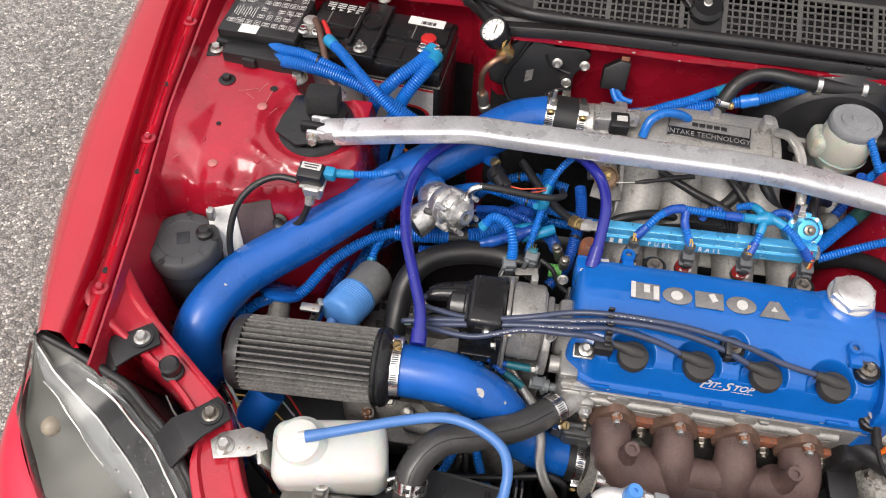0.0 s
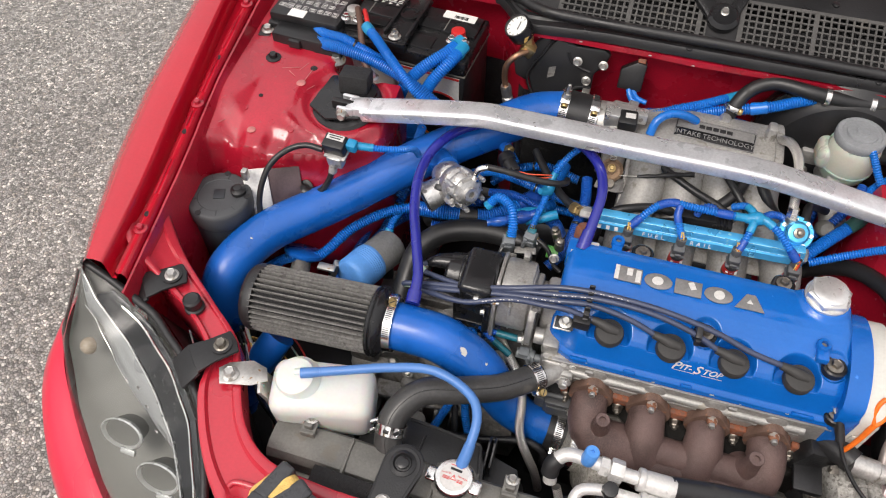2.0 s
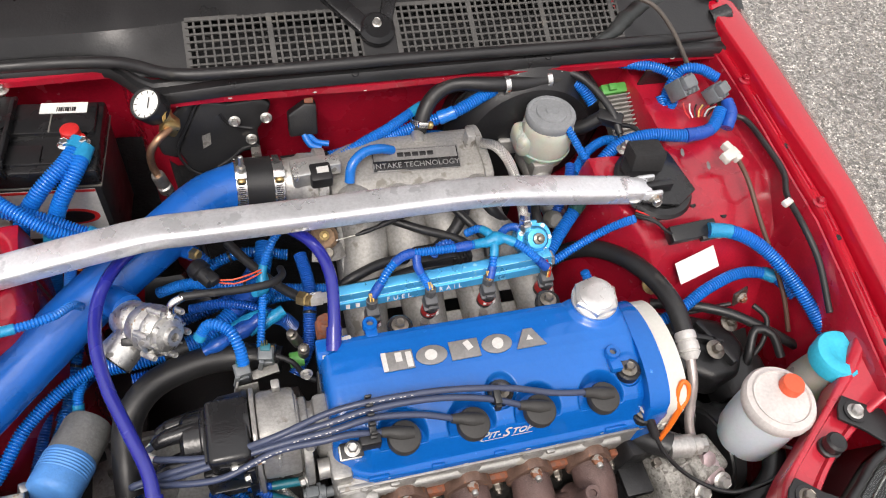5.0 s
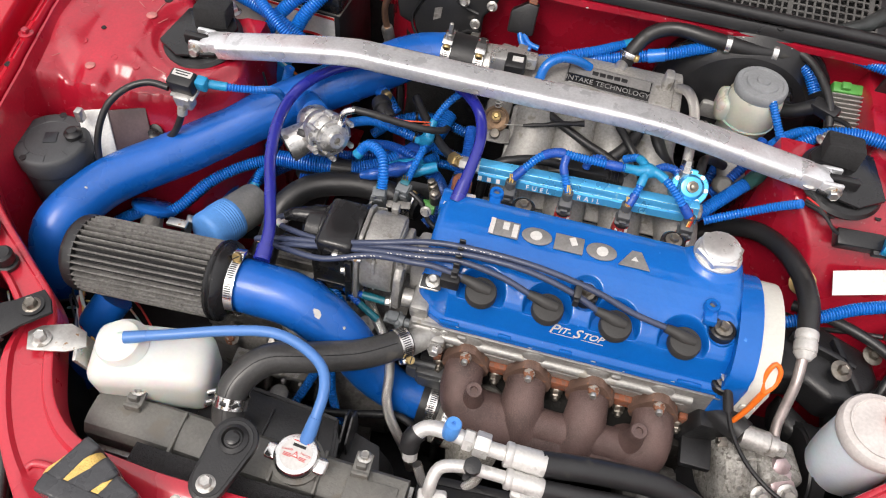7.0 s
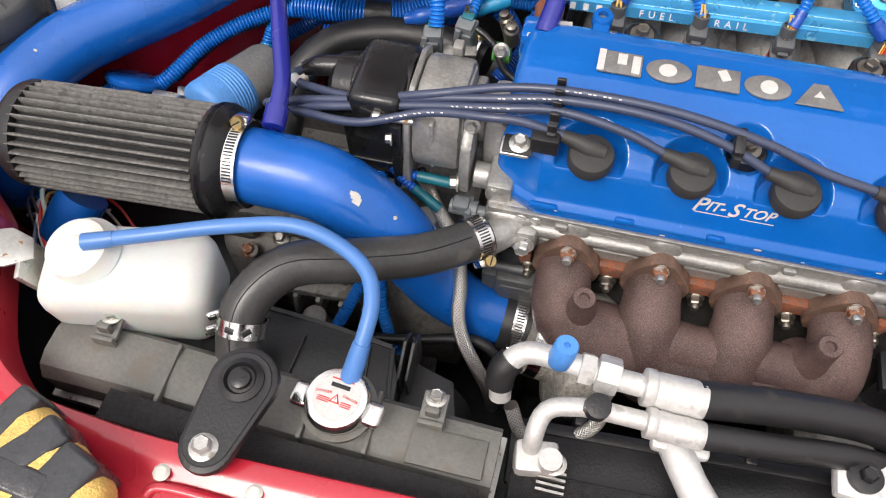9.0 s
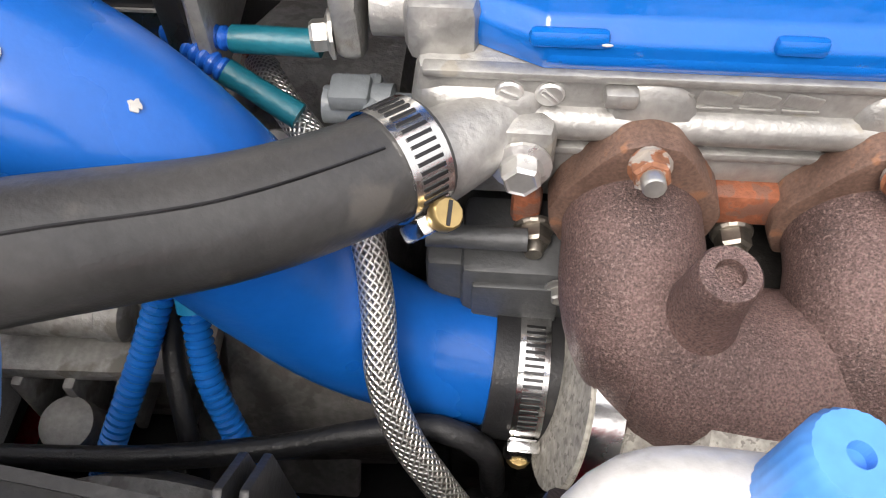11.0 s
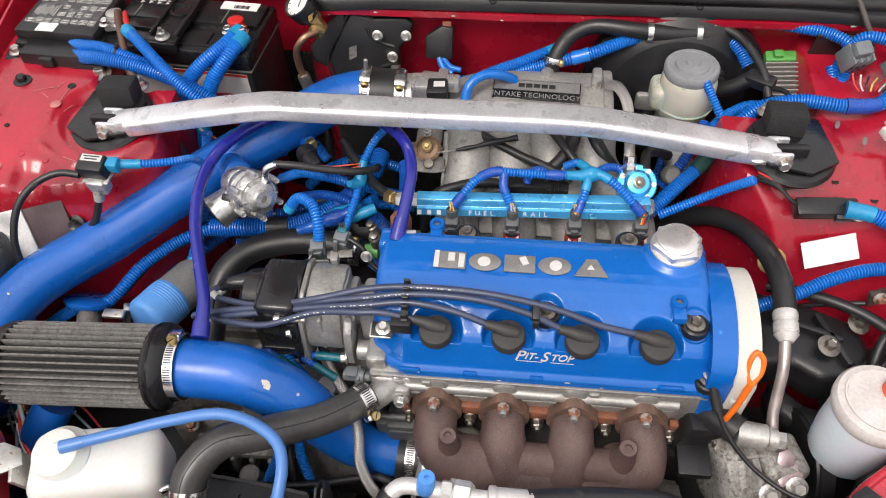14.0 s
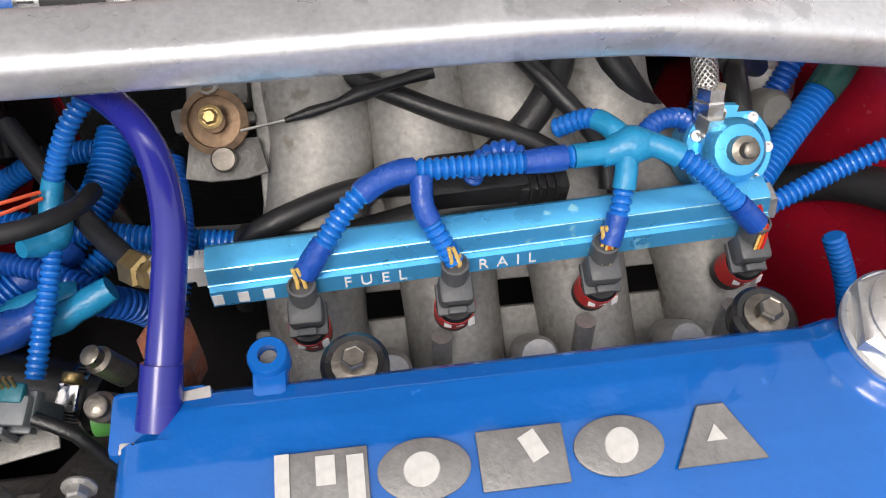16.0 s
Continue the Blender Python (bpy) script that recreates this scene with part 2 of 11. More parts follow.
def asphalt_mat():
    m = bpy.data.materials.new("worn_asphalt")
    m.use_nodes = True
    n, l = m.node_tree.nodes, m.node_tree.links
    b = n["Principled BSDF"]
    tc = n.new("ShaderNodeTexCoord")
    v = n.new("ShaderNodeTexVoronoi")
    v.inputs["Scale"].default_value = 128
    v2 = n.new("ShaderNodeTexVoronoi")
    v2.feature = "DISTANCE_TO_EDGE"
    v2.inputs["Scale"].default_value = 128
    nz = n.new("ShaderNodeTexNoise")
    nz.inputs["Scale"].default_value, nz.inputs["Detail"].default_value = 420, 4
    big = n.new("ShaderNodeTexNoise")
    big.inputs["Scale"].default_value, big.inputs["Detail"].default_value = 2.2, 5
    warp = n.new("ShaderNodeTexNoise")
    warp.inputs["Scale"].default_value, warp.inputs["Detail"].default_value = 130, 3
    push = n.new("ShaderNodeVectorMath"); push.operation = "MULTIPLY_ADD"
    push.inputs[1].default_value = (0.008, 0.008, 0.008)
    l.new(tc.outputs["Object"], warp.inputs["Vector"])
    l.new(warp.outputs["Color"], push.inputs[0]); l.new(tc.outputs["Object"], push.inputs[2])
    for t in (v, v2):
        l.new(push.outputs[0], t.inputs["Vector"])
    for t in (nz, big):
        l.new(tc.outputs["Object"], t.inputs["Vector"])
    sep = n.new("ShaderNodeSeparateColor")
    l.new(v.outputs["Color"], sep.inputs[0])
    cr = n.new("ShaderNodeValToRGB")
    e = cr.color_ramp.elements
    e[0].position, e[0].color = 0.0, (0.16, 0.153, 0.145, 1)
    e[1].position, e[1].color = 1.0, (0.82, 0.76, 0.69, 1)
    for p, c in ((0.35, (0.30, 0.285, 0.265, 1)), (0.55, (0.42, 0.405, 0.385, 1)), (0.72, (0.36, 0.325, 0.285, 1)), (0.9, (0.56, 0.54, 0.51, 1))):
        x = e.new(p)
        x.color = c
    l.new(sep.outputs[0], cr.inputs[0])
    edge = n.new("ShaderNodeMapRange")
    edge.inputs["From Max"].default_value = 0.20
    edge.inputs["To Min"].default_value = 0.28
    l.new(v2.outputs["Distance"], edge.inputs["Value"])
    bm_ = n.new("ShaderNodeMapRange")
    bm_.inputs["From Min"].default_value, bm_.inputs["From Max"].default_value = 0.3, 0.7
    bm_.inputs["To Min"].default_value, bm_.inputs["To Max"].default_value = 0.86, 1.14
    l.new(big.outputs["Fac"], bm_.inputs["Value"])
    fn = n.new("ShaderNodeMapRange")
    fn.inputs["From Min"].default_value, fn.inputs["From Max"].default_value = 0.3, 0.7
    fn.inputs["To Min"].default_value, fn.inputs["To Max"].default_value = 0.75, 1.25
    l.new(nz.outputs["Fac"], fn.inputs["Value"])
    m1 = n.new("ShaderNodeMath"); m1.operation = "MULTIPLY"
    m2 = n.new("ShaderNodeMath"); m2.operation = "MULTIPLY"
    l.new(edge.outputs[0], m1.inputs[0]); l.new(bm_.outputs[0], m1.inputs[1])
    l.new(m1.outputs[0], m2.inputs[0]); l.new(fn.outputs[0], m2.inputs[1])
    sc = n.new("ShaderNodeVectorMath"); sc.operation = "SCALE"
    l.new(cr.outputs[0], sc.inputs[0]); l.new(m2.outputs[0], sc.inputs["Scale"])
    l.new(sc.outputs[0], b.inputs["Base Color"])
    b.inputs["Roughness"].default_value = 0.85
    bp = n.new("ShaderNodeBump")
    bp.inputs["Distance"].default_value = 0.0045
    l.new(v2.outputs["Distance"], bp.inputs["Height"])
    l.new(bp.outputs[0], b.inputs["Normal"])
    return m


def braid_mat():
    m = bpy.data.materials.new("braided_steel")
    m.use_nodes = True
    n, l = m.node_tree.nodes, m.node_tree.links
    b = n["Principled BSDF"]
    uv = n.new("ShaderNodeUVMap")
    uv.uv_map = "along"
    waves = []
    for a in (45, -45):
        mp = n.new("ShaderNodeMapping")
        mp.inputs["Rotation"].default_value = (0, 0, radians(a))
        w = n.new("ShaderNodeTexWave")
        w.inputs["Scale"].default_value = 140
        l.new(uv.outputs[0], mp.inputs["Vector"])
        l.new(mp.outputs[0], w.inputs["Vector"])
        waves.append(w)
    mx = n.new("ShaderNodeMath"); mx.operation = "MAXIMUM"
    l.new(waves[0].outputs["Fac"], mx.inputs[0]); l.new(waves[1].outputs["Fac"], mx.inputs[1])
    cr = n.new("ShaderNodeValToRGB")
    cr.color_ramp.elements[0].color = (0.30, 0.28, 0.25, 1)
    cr.color_ramp.elements[1].color = (0.86, 0.84, 0.80, 1)
    cr.color_ramp.elements[0].position = 0.22
    l.new(mx.outputs[0], cr.inputs[0])
    l.new(cr.outputs[0], b.inputs["Base Color"])
    b.inputs["Metallic"].default_value = 0.9
    b.inputs["Roughness"].default_value = 0.32
    bp = n.new("ShaderNodeBump")
    bp.inputs["Distance"].default_value = 0.0008
    l.new(mx.outputs[0], bp.inputs["Height"])
    l.new(bp.outputs[0], b.inputs["Normal"])
    return m


def lens_mat():
    m = bpy.data.materials.new("clear_headlight_plastic")
    m.use_nodes = True
    n, l = m.node_tree.nodes, m.node_tree.links
    n.remove(n["Principled BSDF"])
    tr, gl, fr, mx = (n.new("ShaderNodeBsdf" + k) if k in ("Transparent", "Glossy") else n.new("ShaderNode" + k) for k in ("Transparent", "Glossy", "Fresnel", "MixShader"))
    tr.inputs[0].default_value = (0.86, 0.87, 0.86, 1)
    gl.inputs["Roughness"].default_value = 0.20
    fr.inputs["IOR"].default_value = 1.38
    l.new(fr.outputs[0], mx.inputs[0]); l.new(tr.outputs[0], mx.inputs[1]); l.new(gl.outputs[0], mx.inputs[2])
    l.new(mx.outputs[0], n["Material Output"].inputs[0])
    return m


ASPHALT, BRAID, LENS = asphalt_mat(), braid_mat(), lens_mat()


# ---- mesh helpers ----
WHERE = {}


def thing(name, base, label, category, group="", kind=""):
    ob = new(name)
    ob.empty_display_size = 0.05
    ob.location = base
    WHERE[ob.name] = Vector(base)
    return tagged(ob, label, category, group, kind)


def part(name, bm, material, parent=None, label="", smooth=40):
    """One mesh object from a bmesh in world metres, under a thing or a part."""
    bmesh.ops.recalc_face_normals(bm, faces=bm.faces)
    if smooth:
        lim = radians(smooth)
        for f in bm.faces:
            f.smooth = True
        for e in bm.edges:
            if len(e.link_faces) == 2 and e.calc_face_angle(0) > lim:
                e.smooth = False
    lo = Vector([min(v.co[i] for v in bm.verts) for i in range(3)])
    hi = Vector([max(v.co[i] for v in bm.verts) for i in range(3)])
    c = (lo + hi) / 2
    bmesh.ops.translate(bm, verts=bm.verts, vec=-c)
    me = bpy.data.meshes.new(name)
    bm.to_mesh(me)
    bm.free()
    me.materials.append(material)
    ob = new(name, me)
    if parent:
        ob.parent = parent
        ob.location = c - WHERE[parent.name]
    else:
        ob.location = c
    WHERE[ob.name] = c
    if label:
        tagged(ob, label)
    return ob


def solo(name, bm, material, label, category, group="", kind="", smooth=40):
    return tagged(part(name, bm, material, None, "", smooth), label, category, group, kind)


def merge(*bms):
    out = bmesh.new()
    for b in bms:
        me = bpy.data.meshes.new("t")
        b.to_mesh(me)
        b.free()
        out.from_mesh(me)
        bpy.data.meshes.remove(me)
    return out


def facing(p, direction, up=(0, 0, 1)):
    """A matrix whose Z points along direction, at p."""
    z = Vector(direction).normalized()
    u = Vector(up)
    if abs(z.dot(u)) > 0.98:
        u = Vector((0, 1, 0))
    x = u.cross(z).normalized()
    y = z.cross(x)
    m = Matrix((x, y, z)).transposed().to_4x4()
    m.translation = Vector(p)
    return m


def box(size, at=(0, 0, 0), rot=(0, 0, 0), bevel=0.003, seg=2, m=None):
    bm = bmesh.new()
    bmesh.ops.create_cube(bm, size=1.0)
    bmesh.ops.scale(bm, vec=size, verts=bm.verts)
    if bevel:
        bmesh.ops.bevel(bm, geom=bm.edges[:], offset=min(bevel, min(size) * 0.49), segments=seg, profile=0.5, affect="EDGES")
    bm.transform(m if m is not None else pose(*at, *rot))
    return bm


def lathe(profile, m=None, n=32, scallop=0, depth=0.0):
    """Turns (radius, height) pairs round Z; scallop cuts that many flutes."""
    bm = bmesh.new()
    rings = []
    for r, z in profile:
        ring = []
        for i in range(n):
            a = 2 * math.pi * i / n
            k = r * (1 - depth * (0.5 + 0.5 * math.cos(a * scallop))) if scallop else r
            ring.append(bm.verts.new((k * math.cos(a), k * math.sin(a), z)))
        rings.append(ring)
    for a, b in zip(rings, rings[1:]):
        for i in range(n):
            bm.faces.new((a[i], a[(i + 1) % n], b[(i + 1) % n], b[i]))
    if profile[0][0] > 1e-6:
        bm.faces.new(rings[0][::-1])
    if profile[-1][0] > 1e-6:
        bm.faces.new(rings[-1])
    bmesh.ops.remove_doubles(bm, verts=bm.verts, dist=1e-6)
    if m is not None:
        bm.transform(m)
    return bm


def prism(poly, h, m=None, bevel=0.002, seg=2, z0=0.0):
    """An upright block on a plan polygon."""
    bm = bmesh.new()
    f = bm.faces.new([bm.verts.new((x, y, z0)) for x, y in poly])
    up = bmesh.ops.extrude_face_region(bm, geom=[f])["geom"]
    bmesh.ops.translate(bm, verts=[v for v in up if isinstance(v, bmesh.types.BMVert)], vec=(0, 0, h))
    if bevel:
        bmesh.ops.bevel(bm, geom=bm.edges[:], offset=bevel, segments=seg, profile=0.5, affect="EDGES")
    if m is not None:
        bm.transform(m)
    return bm


def smooth_path(ctrl, step):
    """Points about step apart on a spline through ctrl, with the spline's parameter of each."""
    P = [Vector(c) for c in ctrl]
    if len(P) == 2:
        k = max(1, int((P[1] - P[0]).length / step))
        return [P[0].lerp(P[1], i / k) for i in range(k + 1)], [i / k for i in range(k + 1)]
    P = [2 * P[0] - P[1]] + P + [2 * P[-1] - P[-2]]
    out, par = [], []
    for i in range(1, len(P) - 2):
        p0, p1, p2, p3 = P[i - 1:i + 3]
        t1 = max(1e-4, (p1 - p0).length) ** 0.5
        t2 = t1 + max(1e-4, (p2 - p1).length) ** 0.5
        t3 = t2 + max(1e-4, (p3 - p2).length) ** 0.5
        k = max(2, int((p2 - p1).length / step))
        for j in range(k):
            t = t1 + (t2 - t1) * j / k
            a1 = p0 * ((t1 - t) / t1) + p1 * (t / t1)
            a2 = p1 * ((t2 - t) / (t2 - t1)) + p2 * ((t - t1) / (t2 - t1))
            a3 = p2 * ((t3 - t) / (t3 - t2)) + p3 * ((t - t2) / (t3 - t2))
            b1 = a1 * ((t2 - t) / t2) + a2 * (t / t2)
            b2 = a2 * ((t3 - t) / (t3 - t1)) + a3 * ((t - t1) / (t3 - t1))
            out.append(b1 * ((t2 - t) / (t2 - t1)) + b2 * ((t - t1) / (t2 - t1)))
            par.append(i - 1 + j / k)
    out.append(P[-2])
    par.append(len(P) - 3)
    return out, par


def rings_along(pts, up=None):
    n = len(pts)
    frames = []
    ref = None
    for i in range(n):
        t = (pts[min(i + 1, n - 1)] - pts[max(i - 1, 0)]).normalized()
        if up is not None:
            a = Vector(up).cross(t).normalized()
        else:
            if ref is None:
                ref = Vector((0, 0, 1)) if abs(t.z) < 0.9 else Vector((0, 1, 0))
            a = (ref - t * ref.dot(t)).normalized()
            ref = a
        frames.append((a, t.cross(a).normalized(), t))
    return frames


def tube(ctrl, r, n=14, step=0.008, pitch=0.0, groove=0.14, cap=True, uv=False, lumpy=0.0):
    """A hose along ctrl; r one radius or one for each control point. pitch: corrugated, with that spacing."""
    pts, par = smooth_path(ctrl, pitch / 3 if pitch else step)
    rad = [r] * len(ctrl) if not isinstance(r, (list, tuple)) else r
    bm = bmesh.new()
    rings = []
    for i, (p, (a, b, t)) in enumerate(zip(pts, rings_along(pts))):
        k = min(int(par[i]), len(rad) - 2) if len(rad) > 1 else 0
        q = rad[k] + (rad[k + 1] - rad[k]) * (par[i] - k if len(ctrl) > 2 else par[i])
        if pitch and i % 3 == 2:
            q *= 1 - groove
        if lumpy:
            q *= 1 + lumpy * noise.noise(p * 60)
        rings.append([bm.verts.new(p + (a * math.cos(w) + b * math.sin(w)) * q) for w in (2 * math.pi * j / n for j in range(n))])
    layer = bm.loops.layers.uv.new("along") if uv else None
    for i in range(len(rings) - 1):
        for j in range(n):
            f = bm.faces.new((rings[i][j], rings[i][(j + 1) % n], rings[i + 1][(j + 1) % n], rings[i + 1][j]))
            if uv:
                for lp, (u, v) in zip(f.loops, ((j, i), (j + 1, i), (j + 1, i + 1), (j, i + 1))):
                    lp[layer].uv = (u / n * 6.28 * rad[0], v * step)
    if cap:
        bm.faces.new(rings[0][::-1])
        bm.faces.new(rings[-1])
    return bm


def rail(ctrl, profile, up=(0, 0, 1), step=0.02):
    """Sweeps a closed (sideways, up) profile along ctrl, kept upright."""
    pts, _ = smooth_path(ctrl, step)
    bm = bmesh.new()
    rings = [[bm.verts.new(p + a * u + b * v) for u, v in profile] for p, (a, b, t) in zip(pts, rings_along(pts, up))]
    n = len(profile)
    for x, y in zip(rings, rings[1:]):
        for j in range(n):
            bm.faces.new((x[j], x[(j + 1) % n], y[(j + 1) % n], y[j]))
    bm.faces.new(rings[0][::-1])
    bm.faces.new(rings[-1])
    return bm


def sheet(fn, us, vs):
    """A surface fn(u, v) over two lists of parameters."""
    bm = bmesh.new()
    g = [[bm.verts.new(fn(u, v)) for v in vs] for u in us]
    for i in range(len(us) - 1):
        for j in range(len(vs) - 1):
            bm.faces.new((g[i][j], g[i + 1][j], g[i + 1][j + 1], g[i][j + 1]))
    return bm


def span(a, b, n):
    return [a + (b - a) * i / n for i in range(n + 1)]


def smoothstep(a, b, x):
    t = min(1, max(0, (x - a) / (b - a)))
    return t * t * (3 - 2 * t)


def along(table, x):
    """Straight interpolation in a short table of (x, y)."""
    for (x0, y0), (x1, y1) in zip(table, table[1:]):
        if x <= x1:
            return y0 + (y1 - y0) * max(0, (x - x0)) / (x1 - x0)
    return table[-1][1]


_bolts = {}


def bolt(parent, p, direction=(0, 0, 1), d=0.010, material=None, name="bolt", flange=1.0):
    """A hexagon bolt head on a flange washer, pointing along direction."""
    material = material or ZINC
    key = (round(d, 4), material.name, flange)
    if key not in _bolts:
        fl = lathe([(d * 0.85 * flange, 0), (d * 0.85 * flange, d * 0.12), (d * 0.62, d * 0.22)], None, 16)
        hexa = lathe([(d * 0.56, d * 0.15), (d * 0.56, d * 0.66), (d * 0.47, d * 0.78), (d * 0.40, d * 0.74)], None, 6)
        bm = merge(fl, hexa)
        me = bpy.data.meshes.new(name)
        bm.to_mesh(me)
        bm.free()
        me.materials.append(material)
        _bolts[key] = me
    ob = new(name, _bolts[key])
    m = facing(p, direction) @ pose(0, 0, 0, 0, 0, (hash_of(p) * 60))
    if parent:
        ob.parent = parent
        m.translation -= WHERE[parent.name]
    ob.matrix_basis = m
    WHERE[ob.name] = Vector(p)
    return ob


def hash_of(p):
    return (abs(p[0]) * 37.7 + abs(p[1]) * 91.3 + abs(p[2]) * 17.1) % 1


def words(text, size, m, depth=0.0004, shear=0.0, spacing=1.0, bold=0.0):
    """A mesh of the built-in font, its middle at the origin of m."""
    cu = bpy.data.curves.new("words", "FONT")
    cu.body, cu.size, cu.extrude, cu.shear = text, size, depth, shear
    cu.space_character = spacing
    cu.offset = bold
    cu.align_x, cu.align_y = "CENTER", "CENTER"
    cu.resolution_u = 3
    ob = bpy.data.objects.new("words", cu)
    scene.collection.objects.link(ob)
    me = bpy.data.meshes.new_from_object(ob.evaluated_get(bpy.context.evaluated_depsgraph_get()))
    bpy.data.objects.remove(ob)
    bpy.data.curves.remove(cu)
    bm = bmesh.new()
    bm.from_mesh(me)
    bpy.data.meshes.remove(me)
    bm.transform(m)
    return bm


def clamp_band(parent, p, direction, r, width=0.010, screw=(0, 0, 1), name="hose_clamp"):
    """A worm-drive clamp round a hose at p, with slots and a screw."""
    m = facing(p, direction)
    band = part(name, lathe([(r, -width / 2), (r + 0.001, -width / 2), (r + 0.001, width / 2), (r, width / 2), (r, -width / 2)], m, 36), STEEL, parent)
    s = Vector(screw)
    t = Vector(direction).normalized()
    s = (s - t * s.dot(t)).normalized()
    c = Vector(p) + s * (r + 0.004)
    part("clamp_housing", box((width * 1.15, 0.016, 0.007), m=facing(c, s, up=t.cross(s)), bevel=0.002), STEEL, band)
    tang = t.cross(s).normalized()
    sc = lathe([(0.0052, 0), (0.0058, 0.001), (0.0058, 0.005), (0.005, 0.006)], facing(c + tang * 0.008, tang), 12)
    screw_ = part("clamp_screw", sc, BRASS, band, "brass slotted screw")
    part("screw_slot", box((0.0088, 0.0014, 0.0006), m=facing(c + tang * 0.0141, tang) @ pose(0, 0, 0, 0, 0, 35), bevel=0), BLACK, screw_)
    for k in range(34):
        ang = (0.42 + (k // 2) * 0.0028 / r) * (1 if k % 2 else -1)
        q = s * math.cos(ang) + tang * math.sin(ang)
        part("clamp_slot", box((width * 0.62, 0.0013, 0.0006), m=facing(Vector(p) + q * (r + 0.0011), q, up=t.cross(q)), bevel=0), BLACK, band)
    return band


def loom(ctrl, r=0.009, label="blue corrugated wiring loom routed through the engine bay", material=None, tape=(), name="wiring_loom", n=14, pitch=0.0038):
    """A corrugated conduit; tape: (start, end, material) along its length, 0 to 1."""
    r = r * 0.90
    th = solo(name, tube(ctrl, r, n, pitch=pitch, groove=0.24), material or LOOM_BLUE, label, "wiring loom", "wiring looms", smooth=26)
    pts, _ = smooth_path(ctrl, 0.004)
    for a, b, mt in tape:
        i0, i1 = int(a * (len(pts) - 1)), max(int(a * (len(pts) - 1)) + 2, int(b * (len(pts) - 1)))
        seg = pts[i0:i1 + 1]
        if b >= 1.0:
            seg = seg[:-1] + [seg[-1] + (seg[-1] - seg[-2]).normalized() * 0.0025]
        if len(seg) > 2:
            part("tape_wrap", tube(seg[:: max(1, len(seg) // 6)] + ([seg[-1]] if (len(seg) - 1) % max(1, len(seg) // 6) else []), r * 1.1, 14, 0.004, lumpy=0.12), mt, th, "wrapped tape")
    if len(pts) > 34 and not tape:
        i = len(pts) // 2
        d = pts[i + 1] - pts[i - 1]
        part("cable_tie", merge(lathe([(r * 1.01, -0.0016), (r * 1.06, -0.0016), (r * 1.06, 0.0016), (r * 1.01, 0.0016), (r * 1.01, -0.0016)], facing(pts[i], d), 20), box((0.005, 0.005, 0.004), m=facing(pts[i], d) @ pose(0, r * 1.15, 0), bevel=0.0008)), BLACK, th, "black cable tie")
    return th


def hose(name, ctrl, r, material, label, category="hose", group="", n=16, step=0.008, uv=False):
    return solo(name, tube(ctrl, r, n, step, uv=uv), material, label, category, group, smooth=50)

# ---- ground ----
GROUND = 0.06
gb = bmesh.new()
bmesh.ops.create_grid(gb, x_segments=8, y_segments=8, size=400)
bmesh.ops.translate(gb, verts=gb.verts, vec=(0, 0, GROUND))
solo("ground", gb, ASPHALT, "grey worn asphalt with exposed light stones", "ground", kind="structure")

# ---- car body ----
MIDDLE = -0.155          # the car's centre line in x


def mirrored(x):
    return 2 * MIDDLE - x


car = thing("car_body", (MIDDLE, 0.3, GROUND), "red hatchback car body with open engine bay", "car")


def rail_z(y):
    return 0.855 + 0.12 * (y - 0.2)


OUTER = [(-0.13, -0.872), (-0.06, -0.899), (0.05, -0.928), (0.2, -0.952), (0.4, -0.966), (0.8, -0.985)]
FLANGE = [(-0.13, -0.828), (-0.06, -0.833), (0.043, -0.841), (0.152, -0.856), (0.273, -0.870), (0.407, -0.885), (0.8, -0.915)]
GUTTER = [(-0.13, -0.798), (-0.033, -0.806), (0.08, -0.816), (0.206, -0.830), (0.307, -0.838), (0.446, -0.846), (0.8, -0.862)]

# the other side runs straighter to the rear
OUTER_R = [(-0.13, -0.872), (-0.06, -0.895), (0.05, -0.912), (0.2, -0.920), (0.4, -0.918), (0.566, -0.904), (0.8, -0.885)]
FLANGE_R = [(-0.13, -0.828), (-0.06, -0.834), (0.043, -0.842), (0.193, -0.848), (0.264, -0.842), (0.357, -0.833), (0.444, -0.827), (0.518, -0.818), (0.8, -0.79)]
GUTTER_R = [(-0.13, -0.798), (-0.033, -0.806), (0.08, -0.818), (0.176, -0.826), (0.256, -0.822), (0.342, -0.819), (0.422, -0.814), (0.52, -0.805), (0.8, -0.775)]


def gutter_x(y, right=False):
    return along(GUTTER_R if right else GUTTER, y)


def fender_profile(y, right=False):
    z, xo, xe, xg = rail_z(y), along(OUTER_R if right else OUTER, y), along(FLANGE_R if right else FLANGE, y), gutter_x(y, right)
    w = xe - xo
    return [(xg, z - 0.045), (xg - 0.0015, z - 0.008), (xg - 0.004, z - 0.003), (xg - 0.006, z - 0.0015), (xg - 0.008, z - 0.003), (xg - 0.0135, z - 0.004), (xg - 0.0155, z - 0.0015), (xg - 0.0175, z - 0.004),
            (xg - 0.0185, z - 0.018), (xe + 0.0030, z - 0.020), (xe + 0.0012, z + 0.012), (xe - 0.0005, z + 0.0165), (xe - 0.004, z + 0.018), (xe - 0.28 * w, z + 0.019), (xe - 0.50 * w, z + 0.0165), (xe - 0.54 * w, z + 0.0145),
            (xe - 0.74 * w, z + 0.003), (xe - 0.90 * w, z - 0.014), (xo, z - 0.040), (xo - 0.003, z - 0.07), (xo - 0.008, z - 0.14), (xo - 0.014, 0.60), (xo - 0.012, 0.42), (xo + 0.01, 0.30)]


